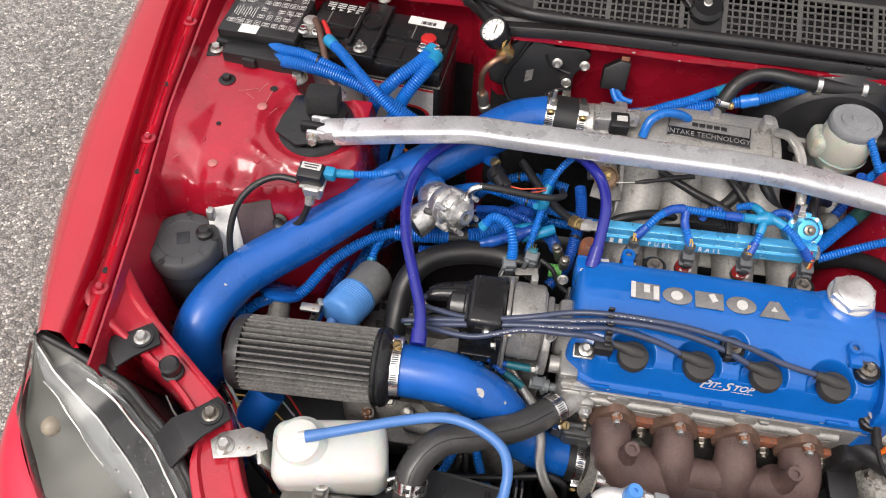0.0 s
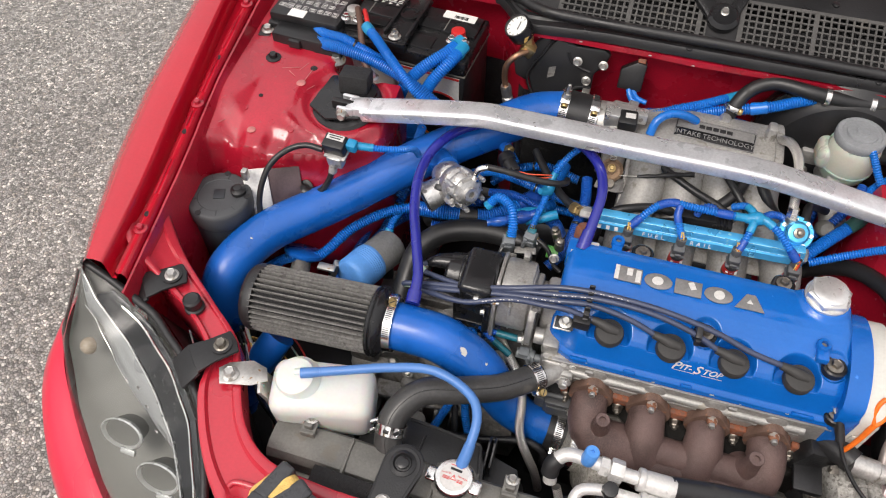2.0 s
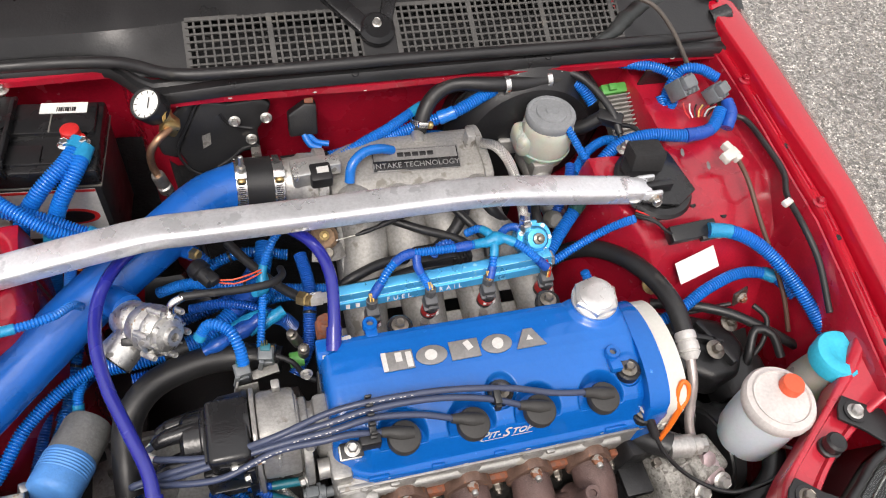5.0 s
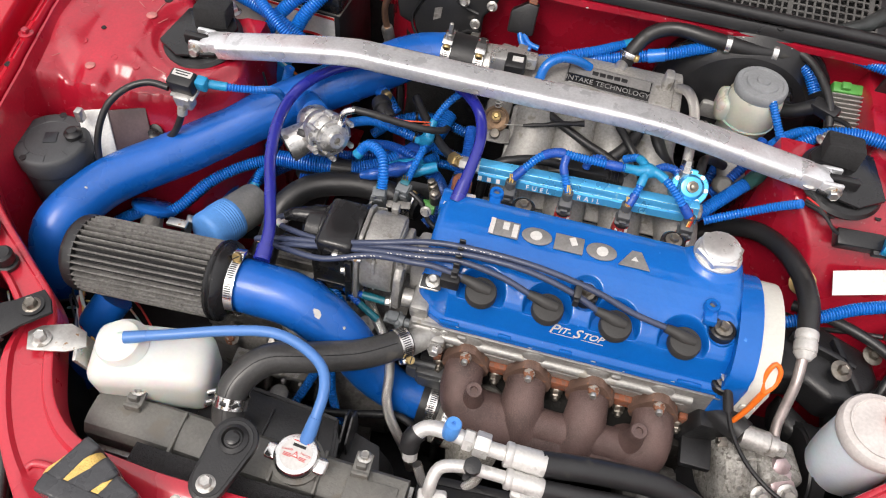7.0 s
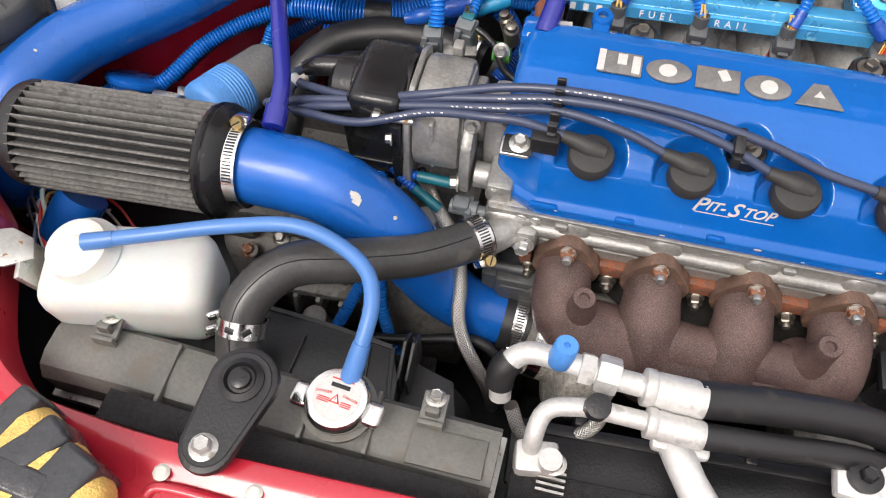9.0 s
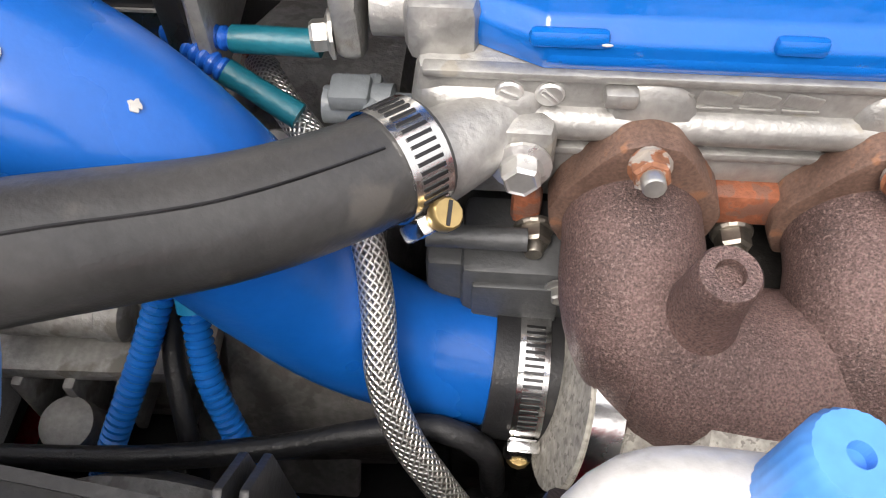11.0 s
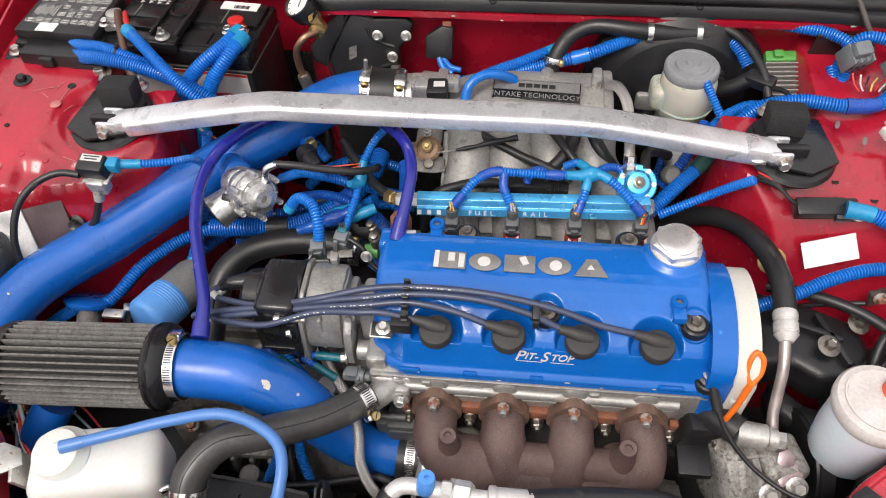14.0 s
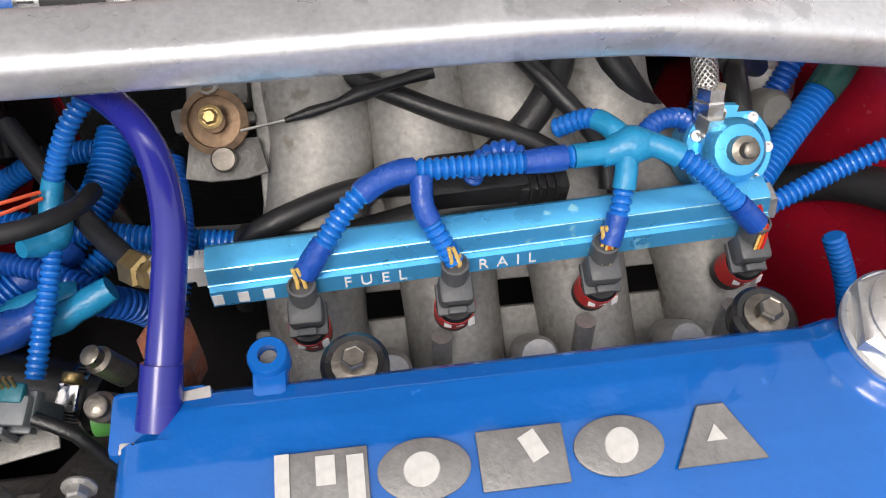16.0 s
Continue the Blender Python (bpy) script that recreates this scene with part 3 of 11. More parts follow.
def fender(side):
    n = len(fender_profile(0))
    fx = (lambda x: x) if side < 0 else mirrored
    bm = sheet(lambda y, j: (fx(fender_profile(y, side > 0)[j][0]), y, fender_profile(y, side > 0)[j][1]), span(-0.118, 1.1, 42), list(range(n)))
    ob = part("fender", bm, RED, car, "glossy red painted front fender", smooth=50)
    for y in (0.198, -0.042, 0.43):
        bolt(ob, (fx(gutter_x(y, side > 0) - 0.0095), y, rail_z(y) - 0.0035), (0, 0, 1), 0.0105, RED_BAY, "fender_bolt", 1.15)
    for y0, y1 in ((0.02, 0.085), (0.150, 0.182), (0.222, 0.30), (0.32, 0.40)):
        for d in (0.0060, 0.0125):
            part("channel_bead", tube([(fx(gutter_x(y, side > 0) - d), y, rail_z(y) - 0.0030) for y in (y0, (y0 + y1) / 2, y1)], 0.0016, 8, 0.02), RED_BAY, ob, "raised bead in the channel")
    for y in (0.140, -0.016, 0.30):
        part("drain_hole", lathe([(0.0052, 0), (0.0052, 0.0008)], pose(fx(gutter_x(y, side > 0) - 0.0100), y, rail_z(y) - 0.0036), 16), FOAM_AND_SHADE, ob, "dark punched hole")
    return ob


def apron_height(x, y, front=0.0):
    """Pressed inner panel: side wall, strut tower and the floor between, on the low-x side."""
    floor = 0.40
    xg = gutter_x(y, front < 0)
    side = smoothstep(xg + 0.040, xg + 0.004, x)
    h_side = floor + (rail_z(y) - 0.012 - floor) * side
    # folded top plate: a level rear part, a forward slope and a steep front
    crease = along([(-0.84, 0.215), (-0.806, 0.238), (-0.772, 0.307), (-0.705, 0.300), (-0.66, 0.325), (-0.52, 0.335)], x)
    top = 0.838 - 0.05 * (x + 0.66) - 0.19 * max(0, crease - y)
    top += 0.10 * max(0, -0.775 - x) * smoothstep(0.22, 0.30, y)
    left = (-0.748 - x) * 0.63 - (y - 0.195) * 0.78       # facet that falls away towards the flange
    top -= 0.42 * min(0.030, max(0, left)) * smoothstep(-0.745, -0.765, x)
    top -= 0.010 * smoothstep(-0.728, -0.712, x) * smoothstep(-0.676, -0.692, x) * smoothstep(0.215, 0.190, y)
    top += 0.0045 * math.exp(-((y - 0.228 + 0.5 * (x + 0.69)) / 0.005) ** 2) * smoothstep(-0.715, -0.70, x) * smoothstep(-0.635, -0.65, x)
    d = math.hypot(x + 0.618, (y - 0.290) * 0.95)          # seat of the strut mount with its rolled lip
    top += (0.826 - top) * (1 - smoothstep(0.066, 0.088, d)) + 0.004 * math.exp(-((d - 0.073) / 0.006) ** 2)
    if front < 0:
        ty = along([(0.085, 0.42), (0.125, 0.62), (0.165, 0.715), (0.20, 0.775), (0.235, 0.808), (0.27, 0.824), (0.6, 0.850)], y - 0.02)
    else:
        edge = along([(-0.84, 0.150), (-0.789, 0.176), (-0.753, 0.166), (-0.705, 0.172), (-0.66, 0.180), (-0.625, 0.190), (-0.537, 0.240), (-0.48, 0.260)], x)
        ty = 0.845 - 0.5 * max(0, edge + 0.020 - y) - 3.2 * max(0, edge - y)
    h_tow = max(floor, top - max(0, top - ty + 0.010) ** 2 / 0.04) if abs(top - ty) < 0.010 else min(top, ty)
    cut = -front * (0.016 + 0.075 * smoothstep(0.31, 0.18, y)) + (1 + front) * (0.020 + 0.055 * smoothstep(0.25, 0.14, y))
    h_tow = floor + (max(floor, h_tow) - floor) * smoothstep(-0.488 - cut, -0.524 - cut, x)
    h_tow -= 0.17 * smoothstep(-0.672, -0.640, x) * smoothstep(0.352, 0.378, y) * (1 if d > 0.066 else 0)
    h_tow += 0.0012 * noise.noise(Vector((x * 16, y * 16, 4.1)))
    h = max(h_side, h_tow)
    if abs(h_side - h_tow) < 0.03:
        h += (0.03 - abs(h_side - h_tow)) ** 2 / 0.12
    return h + 0.0005 * noise.noise(Vector((x * 45, y * 45, 0.3)))


def apron(side):
    fx = (lambda x: x) if side < 0 else mirrored

    def point(u, y):
        xg = gutter_x(y, side > 0)
        x = xg + 0.0015 + u * (-0.475 - xg)
        return (fx(x), y, apron_height(x, y, 0 if side < 0 else -1))
    return part("inner_fender_panel", sheet(point, span(0, 1, 110), span(-0.14, 0.62, 170)), RED_BAY, car, "dusty red inner panel with strut tower", smooth=42)


for s_ in (-1, 1):
    fender(s_)
    apron(s_)

# firewall: wall, ledge under the cowl and its lip
FW = [(-0.84, 0.600), (-0.42, 0.600), (-0.37, 0.530), (0.50, 0.530)]
fw_profile = [(0.0, 0.35), (0.0, 0.862), (-0.030, 0.868), (-0.036, 0.872), (-0.036, 0.882), (0.05, 0.888)]


def firewall_point(i, j):
    x, y = fw_path[i]
    d, z = fw_profile[j]
    return (x, y + d + 0.004 * noise.noise(Vector((x * 9, z * 14, 0))), z)


fw_path = []
for (x0, y0), (x1, y1) in zip(FW, FW[1:]):
    fw_path += [(x0 + (x1 - x0) * k / 12, y0 + (y1 - y0) * k / 12) for k in range(12)]
fw_path.append(FW[-1])
part("firewall", sheet(firewall_point, list(range(len(fw_path))), list(range(len(fw_profile)))), RED_BAY, car, "red painted firewall with folded ledge", smooth=35)

# black sheets added on the lower firewall in place of shade
FIREWALL_SHADE = mat("firewall_shade_black", (0.014, 0.014, 0.015), 0.95, 0.0, 0.2, 20, 0.003, 200, 0.2)
part("firewall_shade_sheet", sheet(lambda x, z: (x, 0.516 + 0.006 * noise.noise(Vector((x * 12, z * 12, 2))), z), span(-0.36, 0.44, 60), span(0.36, 0.735, 30)), FIREWALL_SHADE, car, "black sheet added for shade low on the firewall", smooth=70)
part("firewall_shade_sheet", sheet(lambda x, z: (x, 0.586 - 0.15 * smoothstep(-0.40, -0.36, x) * 0.45 + 0.006 * noise.noise(Vector((x * 12, z * 12, 5))), z), span(-0.50, -0.36, 14), span(0.36, 0.735, 30)), FIREWALL_SHADE, car, "black sheet added for shade low on the firewall", smooth=70)

# floor of the bay and front closing panel, dark sheets added for shade
part("bay_shade_sheet", box((0.35, 0.72, 0.012), (-0.640, 0.06, 0.452), (1, 0, 0), 0.004), BLACK, car, "black sheet added for shade low in the bay")
part("bay_shade_sheet", box((0.35, 0.72, 0.012), (mirrored(-0.640), 0.06, 0.452), (4, 0, 0), 0.004), BLACK, car, "black sheet added for shade low in the bay")
# added floor that keeps light from below out of the bay
part("light_closing_floor", box((1.5, 1.25, 0.02), (MIDDLE, 0.15, 0.33), bevel=0.004), BLACK, car, "dark floor added to close the bay to light")


# radiator support: a pressed plate with arms that run back to the fenders
def support_z(x):
    d = abs(x - MIDDLE)
    return 0.762 + 0.11 * max(0, d - 0.44) + 0.034 * smoothstep(0.60, 0.685, d)


IN_E = [(-0.820, 0.030), (-0.775, -0.022), (-0.735, -0.058), (-0.680, -0.100), (-0.625, -0.143), (-0.598, -0.190), (-0.560, -0.255), (-0.51, -0.292), (-0.44, -0.302), (-0.37, -0.305), (-0.26, -0.303), (MIDDLE, -0.300)]
OUT_E = [(-0.850, -0.018), (-0.828, -0.064), (-0.771, -0.092), (-0.703, -0.131), (-0.652, -0.180), (-0.640, -0.235), (-0.604, -0.300), (-0.560, -0.352), (-0.50, -0.400), (-0.42, -0.412), (-0.30, -0.412), (MIDDLE, -0.412)]


def eased(table, s):
    """A smooth curve through the points of a table, s counting points."""
    i = min(int(s), len(table) - 2)
    t = s - i
    p = [table[max(0, min(len(table) - 1, i + d))] for d in (-1, 0, 1, 2)]
    w = (-0.5 * t + t * t - 0.5 * t ** 3, 1 - 2.5 * t * t + 1.5 * t ** 3, 0.5 * t + 2 * t * t - 1.5 * t ** 3, -0.5 * t * t + 0.5 * t ** 3)
    return tuple(sum(wk * q[c] for wk, q in zip(w, p)) for c in (0, 1))


def support_point(i, j):
    n = (len(IN_E) - 1) * 5
    fx = (lambda x: x) if i <= n else mirrored
    s = (i if i <= n else 2 * n - i) / 5
    (x0, y0), (x1, y1) = eased(IN_E, s), eased(OUT_E, s)
    t, dz = SUP[j]
    x, y = x0 + (x1 - x0) * t, y0 + (y1 - y0) * t
    return (fx(x), y, support_z(x) + dz)


SUP = [(0.0, -0.05), (0.0, -0.006), (0.02, -0.001), (0.06, 0.0), (0.18, 0.0), (0.24, -0.006), (0.5, -0.006), (0.76, -0.006), (0.82, 0.0), (0.94, 0.0), (0.98, -0.002), (1.0, -0.008), (1.02, -0.10)]
part("radiator_support", sheet(support_point, list(range(10 * (len(IN_E) - 1) + 1)), list(range(len(SUP)))), RED_FRONT, car, "pressed radiator support panel, red made pinker for sky reflection", smooth=50)


# bumper: wraps the nose below the lamps, with a top cover to the support
NOSE = [(MIDDLE, -0.520, 0.715), (-0.30, -0.515, 0.715), (-0.43, -0.505, 0.705), (-0.515, -0.492, 0.690), (-0.565, -0.476, 0.640), (-0.640, -0.466, 0.576), (-0.722, -0.422, 0.552), (-0.806, -0.352, 0.580), (-0.884, -0.268, 0.615), (-0.922, -0.192, 0.668), (-0.914, -0.120, 0.715), (-0.900, -0.07, 0.70)]
NOSE = NOSE[::-1] + [(mirrored(x), y, z) for x, y, z in NOSE[1:]]
nose_pts, _ = smooth_path(NOSE, 0.02)
BUMP = [(-0.012, 0.006), (0.0, 0.0), (0.020, -0.006), (0.046, -0.028), (0.062, -0.075)]


def bumper_point(i, j):
    p = nose_pts[i]
    t = (nose_pts[min(i + 1, len(nose_pts) - 1)] - nose_pts[max(i - 1, 0)])
    out = Vector((-t.y, t.x, 0)).normalized()
    if out.y > 0 and abs(p.x - MIDDLE) < 0.5 or (p.x - MIDDLE) * out.x < 0:
        out = -out
    wide = 1 - smoothstep(-0.30, -0.07, p.y)
    if j < len(BUMP):
        d, dz = BUMP[j]
        return p + out * d * (0.30 + 0.70 * wide) + Vector((0, 0, dz))
    d, z = ((0.068 * wide, 0.44), (0.058 * wide, 0.34), (0.02 * wide, GROUND + 0.11))[j - len(BUMP)]
    return Vector((p.x + out.x * d, p.y + out.y * d, min(z, p.z - 0.12)))


part("bumper", sheet(bumper_point, list(range(len(nose_pts))), list(range(len(BUMP) + 3))), RED_BUMPER, car, "bright pinkish red plastic bumper", smooth=60)


def nose_top(x, v):
    y1, z1 = along([(-0.56, -0.474), (-0.515, -0.490), (-0.43, -0.503), (MIDDLE, -0.518), (0.12, -0.503), (0.205, -0.490), (0.25, -0.474)], x), along([(-0.56, 0.660), (-0.515, 0.695), (-0.43, 0.708), (0.12, 0.708), (0.205, 0.695), (0.25, 0.660)], x)
    y0 = along([(-0.56, -0.385), (-0.50, -0.402), (-0.42, -0.414), (0.11, -0.414), (0.19, -0.402), (0.25, -0.385)], x)
    return (x, y0 + (y1 - y0) * v, 0.752 + (z1 - 0.752) * v ** 1.6)


part("nose_panel", sheet(nose_top, span(-0.56, 0.25, 60), span(0, 1, 8)), RED_BUMPER, car, "bright pinkish red bumper top", smooth=60)

# ---- cowl panel ----
COWL_BLACK = mat("cowl_black_plastic", (0.016, 0.016, 0.017), 0.38, 0.0, 0.15, 14, 0.0003, 300, 0.10)
cowl = thing("cowl_panel", (MIDDLE, 0.56, 0.89), "black plastic windscreen cowl with square-hole grilles", "car part")


def cowl_point(x, j):
    back = smoothstep(-0.36, -0.44, x) * 0.075
    d, z = COWL[j]
    return (x, 0.494 + back * (1 - smoothstep(0, 0.12, d)) + d, z - 0.012 * smoothstep(0.25, 0.5, abs(x - 0.05)))


COWL = [(0.0, 0.886), (0.0, 0.897), (0.004, 0.902), (0.018, 0.902), (0.022, 0.906), (0.030, 0.906)]
part("front_edge", sheet(cowl_point, span(-0.86, 0.52, 70), list(range(len(COWL)))), COWL_BLACK, cowl)
COWL2 = [(0.104, 0.938), (0.13, 0.948), (0.30, 1.00)]


def cowl_back(x, j):
    d, z = COWL2[j]
    return (x, 0.494 + d, z - 0.012 * smoothstep(0.25, 0.5, abs(x - 0.05)))


part("rear_panel", sheet(cowl_back, span(-0.86, 0.56, 40), list(range(len(COWL2)))), COWL_BLACK, cowl)


def cowl_skin(x, t):
    dz = 0.012 * smoothstep(0.25, 0.5, abs(x - 0.05))
    back = smoothstep(-0.36, -0.44, x) * 0.075
    y0 = 0.524 + back * 0.8
    return (x, y0 + (0.598 - y0) * t, 0.906 + 0.032 * t - dz)


for x0, x1 in ((-0.86, -0.315), (-0.075, -0.02), (0.335, 0.56)):
    part("panel", sheet(cowl_skin, span(x0, x1, 16), span(0, 1, 6)), COWL_BLACK, cowl)
# black backing stands in for the shaded well behind the grille
part("well", merge(box((0.70, 0.16, 0.004), (0.01, 0.592, 0.888), (0, 0, 0), 0), box((0.70, 0.004, 0.060), (0.01, 0.640, 0.916), (0, 0, 0), 0)), FOAM_AND_SHADE, cowl, "dark well under the grille")


GRILLE = mat("faded_black_grille_plastic", (0.075, 0.073, 0.070), 0.5, 0.0, 0.18, 18, 0.0004, 300, 0.1, wear=(0.10, 0.095, 0.085), wear_scale=30, wear_at=0.62)


def grille(x0, x1):
    bars = []
    pitch, w = 0.0112, 0.0030
    k = int((x1 - x0) / pitch)
    for i in range(k + 1):
        x = x0 + (x1 - x0) * i / k
        wide = w * (2.6 if i % 10 == 0 else 1)
        a, b = Vector(cowl_skin(x, 0)), Vector(cowl_skin(x, 1))
        d = (b - a)
        bars.append(box((wide, d.length, 0.003), m=facing((a + b) / 2, d.cross(Vector((1, 0, 0))) * -1, up=d), bevel=0))
    for j in range(8):
        t = j / 7
        a, b = Vector(cowl_skin(x0, t)), Vector(cowl_skin(x1, t))
        bars.append(box(((b - a).length, w * (2 if j in (0, 7) else 1), 0.0028), m=pose(*((a + b) / 2), 23, 0, 0), bevel=0))
    part("grille", merge(*bars), GRILLE, cowl, "grid of square holes", smooth=0)


grille(-0.315, -0.075)
grille(-0.02, 0.335)
part("seal", tube([(-0.84, 0.575, 0.893), (-0.48, 0.573, 0.898), (-0.40, 0.555, 0.904), (-0.34, 0.516, 0.912), (-0.25, 0.508, 0.913), (0.0, 0.506, 0.914), (0.25, 0.506, 0.910), (0.40, 0.514, 0.902), (0.50, 0.524, 0.893)], 0.0085, 12, 0.02), RUBBER, cowl, "round rubber bonnet seal")
part("wiper_bracket", merge(prism([(-0.115, 0.10), (-0.085, 0.105), (-0.012, 0.012), (0.012, -0.006), (0.010, -0.022), (-0.010, -0.026), (-0.030, -0.008)], 0.016, pose(-0.048, 0.566, 0.920, 22, 0, 0), 0.004),
     prism([(0.03, 0.10), (0.055, 0.098), (0.016, -0.008), (-0.004, -0.012)], 0.014, pose(-0.048, 0.566, 0.920, 22, 0, 0), 0.004),
     lathe([(0.026, 0), (0.026, 0.010), (0.020, 0.016), (0.012, 0.016)], pose(-0.051, 0.560, 0.922, 20, 0, 0), 28)), BLACK_GLOSS, cowl, "wiper spindle bracket")
bolt(cowl, (-0.051, 0.560, 0.937), (0, -0.3, 1), 0.010, ZINC, "pivot_bolt")
for x, y, z in ((-0.093, 0.500, 0.899), (0.20, 0.500, 0.899), (0.12, 0.618, 0.945)):
    part("push_clip", lathe([(0.006, 0), (0.006, 0.003), (0.004, 0.004)], pose(x, y, z, 8, 0, 0), 14), BLACK, cowl)
hh = part("hood_hinge", box((0.07, 0.04, 0.015), (0.47, 0.665, 0.918), (18, 0, 8), 0.005), BLACK_GLOSS, car, "black steel bonnet hinge beside the cowl")
part("hinge_arm", box((0.03, 0.10, 0.010), (0.525, 0.60, 0.900), (10, 12, 0), 0.003), BLACK_GLOSS, hh)
part("hinge_pin", lathe([(0.016, 0), (0.016, 0.03), (0.01, 0.034)], pose(0.505, 0.555, 0.90, 0, 70, 0), 16), BLACK_GLOSS, hh)

FOAM_GREY = mat("dark_grey_felt", (0.15, 0.15, 0.155), 0.8, 0.0, 0.15, 20, 0.002, 300, 0.2)
# the open bonnet stands over the rear of the bay, outside the view
def hood_point(u, v, back):
    x = MIDDLE + u * (0.66 - 0.05 * v)
    s = 0.93 * v
    bow = 0.03 * (1 - u * u) * math.sin(math.pi * min(1, v * 0.9 + 0.1)) + back
    return (x, 0.70 - s * math.cos(radians(76)) + bow * math.sin(radians(76)), 0.99 + s * math.sin(radians(76)) + bow * math.cos(radians(76)))


hood = part("hood", sheet(lambda u, v: hood_point(u, v, 0.0), span(-1, 1, 24), span(0, 1, 24)), RED_BAY, car, "open red bonnet", smooth=60)
part("hood_insulation", sheet(lambda u, v: hood_point(u * 0.90, 0.05 + 0.88 * v, -0.006), span(-1, 1, 20), span(0, 1, 20)), FOAM_GREY, hood, "dark grey felt insulation pad", smooth=60)
part("hood_skin", sheet(lambda u, v: hood_point(u, v, 0.022), span(-1, 1, 24), span(0, 1, 24)), RED, hood, "glossy red outer skin", smooth=60)


# front wheels, hidden under the wings
TYRE = mat("black_tyre_rubber", (0.022, 0.022, 0.022), 0.8, 0.0, 0.2, 20, 0.0006, 200, 0.1)
for side in (-1, 1):
    wm = facing((MIDDLE + side * 0.690, 0.27, GROUND + 0.288), (side, 0, 0))
    wh = part("wheel", lathe([(0.185, -0.085), (0.265, -0.088), (0.284, -0.075), (0.288, -0.05), (0.288, 0.05), (0.284, 0.075), (0.265, 0.088), (0.185, 0.085)], wm, 56), TYRE, car, "front wheel with black tyre")
    part("rim", lathe([(0.186, -0.08), (0.180, -0.05), (0.178, 0.05), (0.190, 0.082), (0.182, 0.086), (0.165, 0.05), (0.06, 0.055), (0.002, 0.056)], wm, 48), CAST, wh, "grey alloy rim")

# chipped paint along the firewall lip
for k in range(9):
    x = -0.34 + 0.80 * ((k * 0.618) % 1)
    r = 0.0009 + 0.0018 * ((k * 0.37) % 1) ** 2
    part("paint_chip", lathe([(r, 0), (r * 0.6, 0.0006), (r * 0.1, 0.0007)], pose(x, 0.4935 + 0.004 * noise.noise(Vector((x * 9, 0.877 * 14, 0))), 0.8725 + 0.008 * ((k * 0.73) % 1), 90, 0, 0) @ Matrix.Diagonal((1.7, 0.8, 1, 1)), 7), CHIP, car)

# ---- engine: valve cover ----
PLUGS = (-0.126, -0.042, 0.042, 0.126)
VC = [(-0.0235, 0.722), (-0.0245, 0.727), (-0.0240, 0.733), (-0.0205, 0.7365), (-0.0175, 0.739), (-0.0155, 0.744), (-0.0075, 0.768), (-0.0050, 0.7745), (-0.0005, 0.780), (0.004, 0.7835),
      (0.012, 0.7885), (0.020, 0.793), (0.028, 0.7975), (0.036, 0.8015), (0.044, 0.805), (0.054, 0.809), (0.066, 0.8125), (0.080, 0.8145), (0.096, 0.8150), (0.112, 0.8140), (0.122, 0.8120), (0.130, 0.8075), (0.134, 0.801), (0.137, 0.790), (0.139, 0.770), (0.140, 0.745), (0.140, 0.722)]


def cover_point(x, k):
    y, z = VC[k]
    e = max(0, abs(x + 0.0075) - 0.178) / 0.0215      # rounds both ends
    s = 1 - math.sqrt(max(0, 1 - min(1, e) ** 2))
    ym = 0.056
    y = ym + (y - ym) * (1 - 0.10 * s)
    z = z - (z - 0.722) * 0.30 * s ** 1.5 * (1 if z > 0.74 else 0)
    if x < -0.165:                                    # chamfered front corner and rear notch at the distributor end
        c = (-0.165 - x) / 0.042
        if y < 0.02:
            y += 0.020 * c
        if y > 0.11:
            y -= 0.014 * smoothstep(0.25, 0.6, c)
    for px in PLUGS:                                  # recesses round the plugs
        d = math.hypot(x - px, (y - 0.001) * 1.0)
        floor = 0.7715 + 0.10 * max(0, y - 0.004) * 0.4
        if z > floor and y > -0.012:
            f = 1 - smoothstep(0.0265, 0.0315, d)
            if y < 0.001:
                f = 1 - smoothstep(0.0265, 0.0310, abs(x - px))
                f *= smoothstep(-0.0095, -0.0045, y)
            z = z + (floor - z) * f
    d = math.hypot(x, y - 0.030)                      # pocket of the centre bolt
    if z > 0.78:
        z -= 0.009 * (1 - smoothstep(0.0165, 0.0205, d))
        z -= 0.005 * (1 - smoothstep(0.0165, 0.0200, math.hypot(x - 0.169, y - 0.027)))
        z += 0.0004 * noise.noise(Vector((x * 60, y * 60, 1)))
        z += 0.006 * (1 - smoothstep(0.030, 0.040, math.hypot(x - 0.15, y - 0.118)))
    return (x, y, z)


vc = thing("valve_cover", (0, 0.05, 0.722), "glossy blue painted valve cover with worn edges", "engine part")
xs = span(-0.207, 0.192, 360)
fine_k = []
for k in range(len(VC) - 1):
    sub = max(1, int(math.dist(VC[k], VC[k + 1]) / 0.0013))
    fine_k += [k + i / sub for i in range(sub)]
fine_k.append(len(VC) - 1)
VC0 = list(VC)


def vc_at(k):
    i = min(int(k), len(VC0) - 2)
    t = k - i
    return (VC0[i][0] + (VC0[i + 1][0] - VC0[i][0]) * t, VC0[i][1] + (VC0[i + 1][1] - VC0[i][1]) * t)


VC = [vc_at(k) for k in fine_k]
vb = sheet(cover_point, xs, list(range(len(VC))))
vb.verts.ensure_lookup_table()
nk = len(VC)
vb.faces.new([vb.verts[j] for j in range(nk)])
vb.faces.new([vb.verts[(len(xs) - 1) * nk + j] for j in range(nk)][::-1])
part("cover", vb, COVER_BLUE, vc, smooth=70)
part("flange_rim", merge(box((0.355, 0.005, 0.007), (0.012, -0.0224, 0.7262), bevel=0.0028), box((0.395, 0.006, 0.008), (-0.006, 0.1405, 0.7275), bevel=0.0028)), COVER_BLUE, vc)
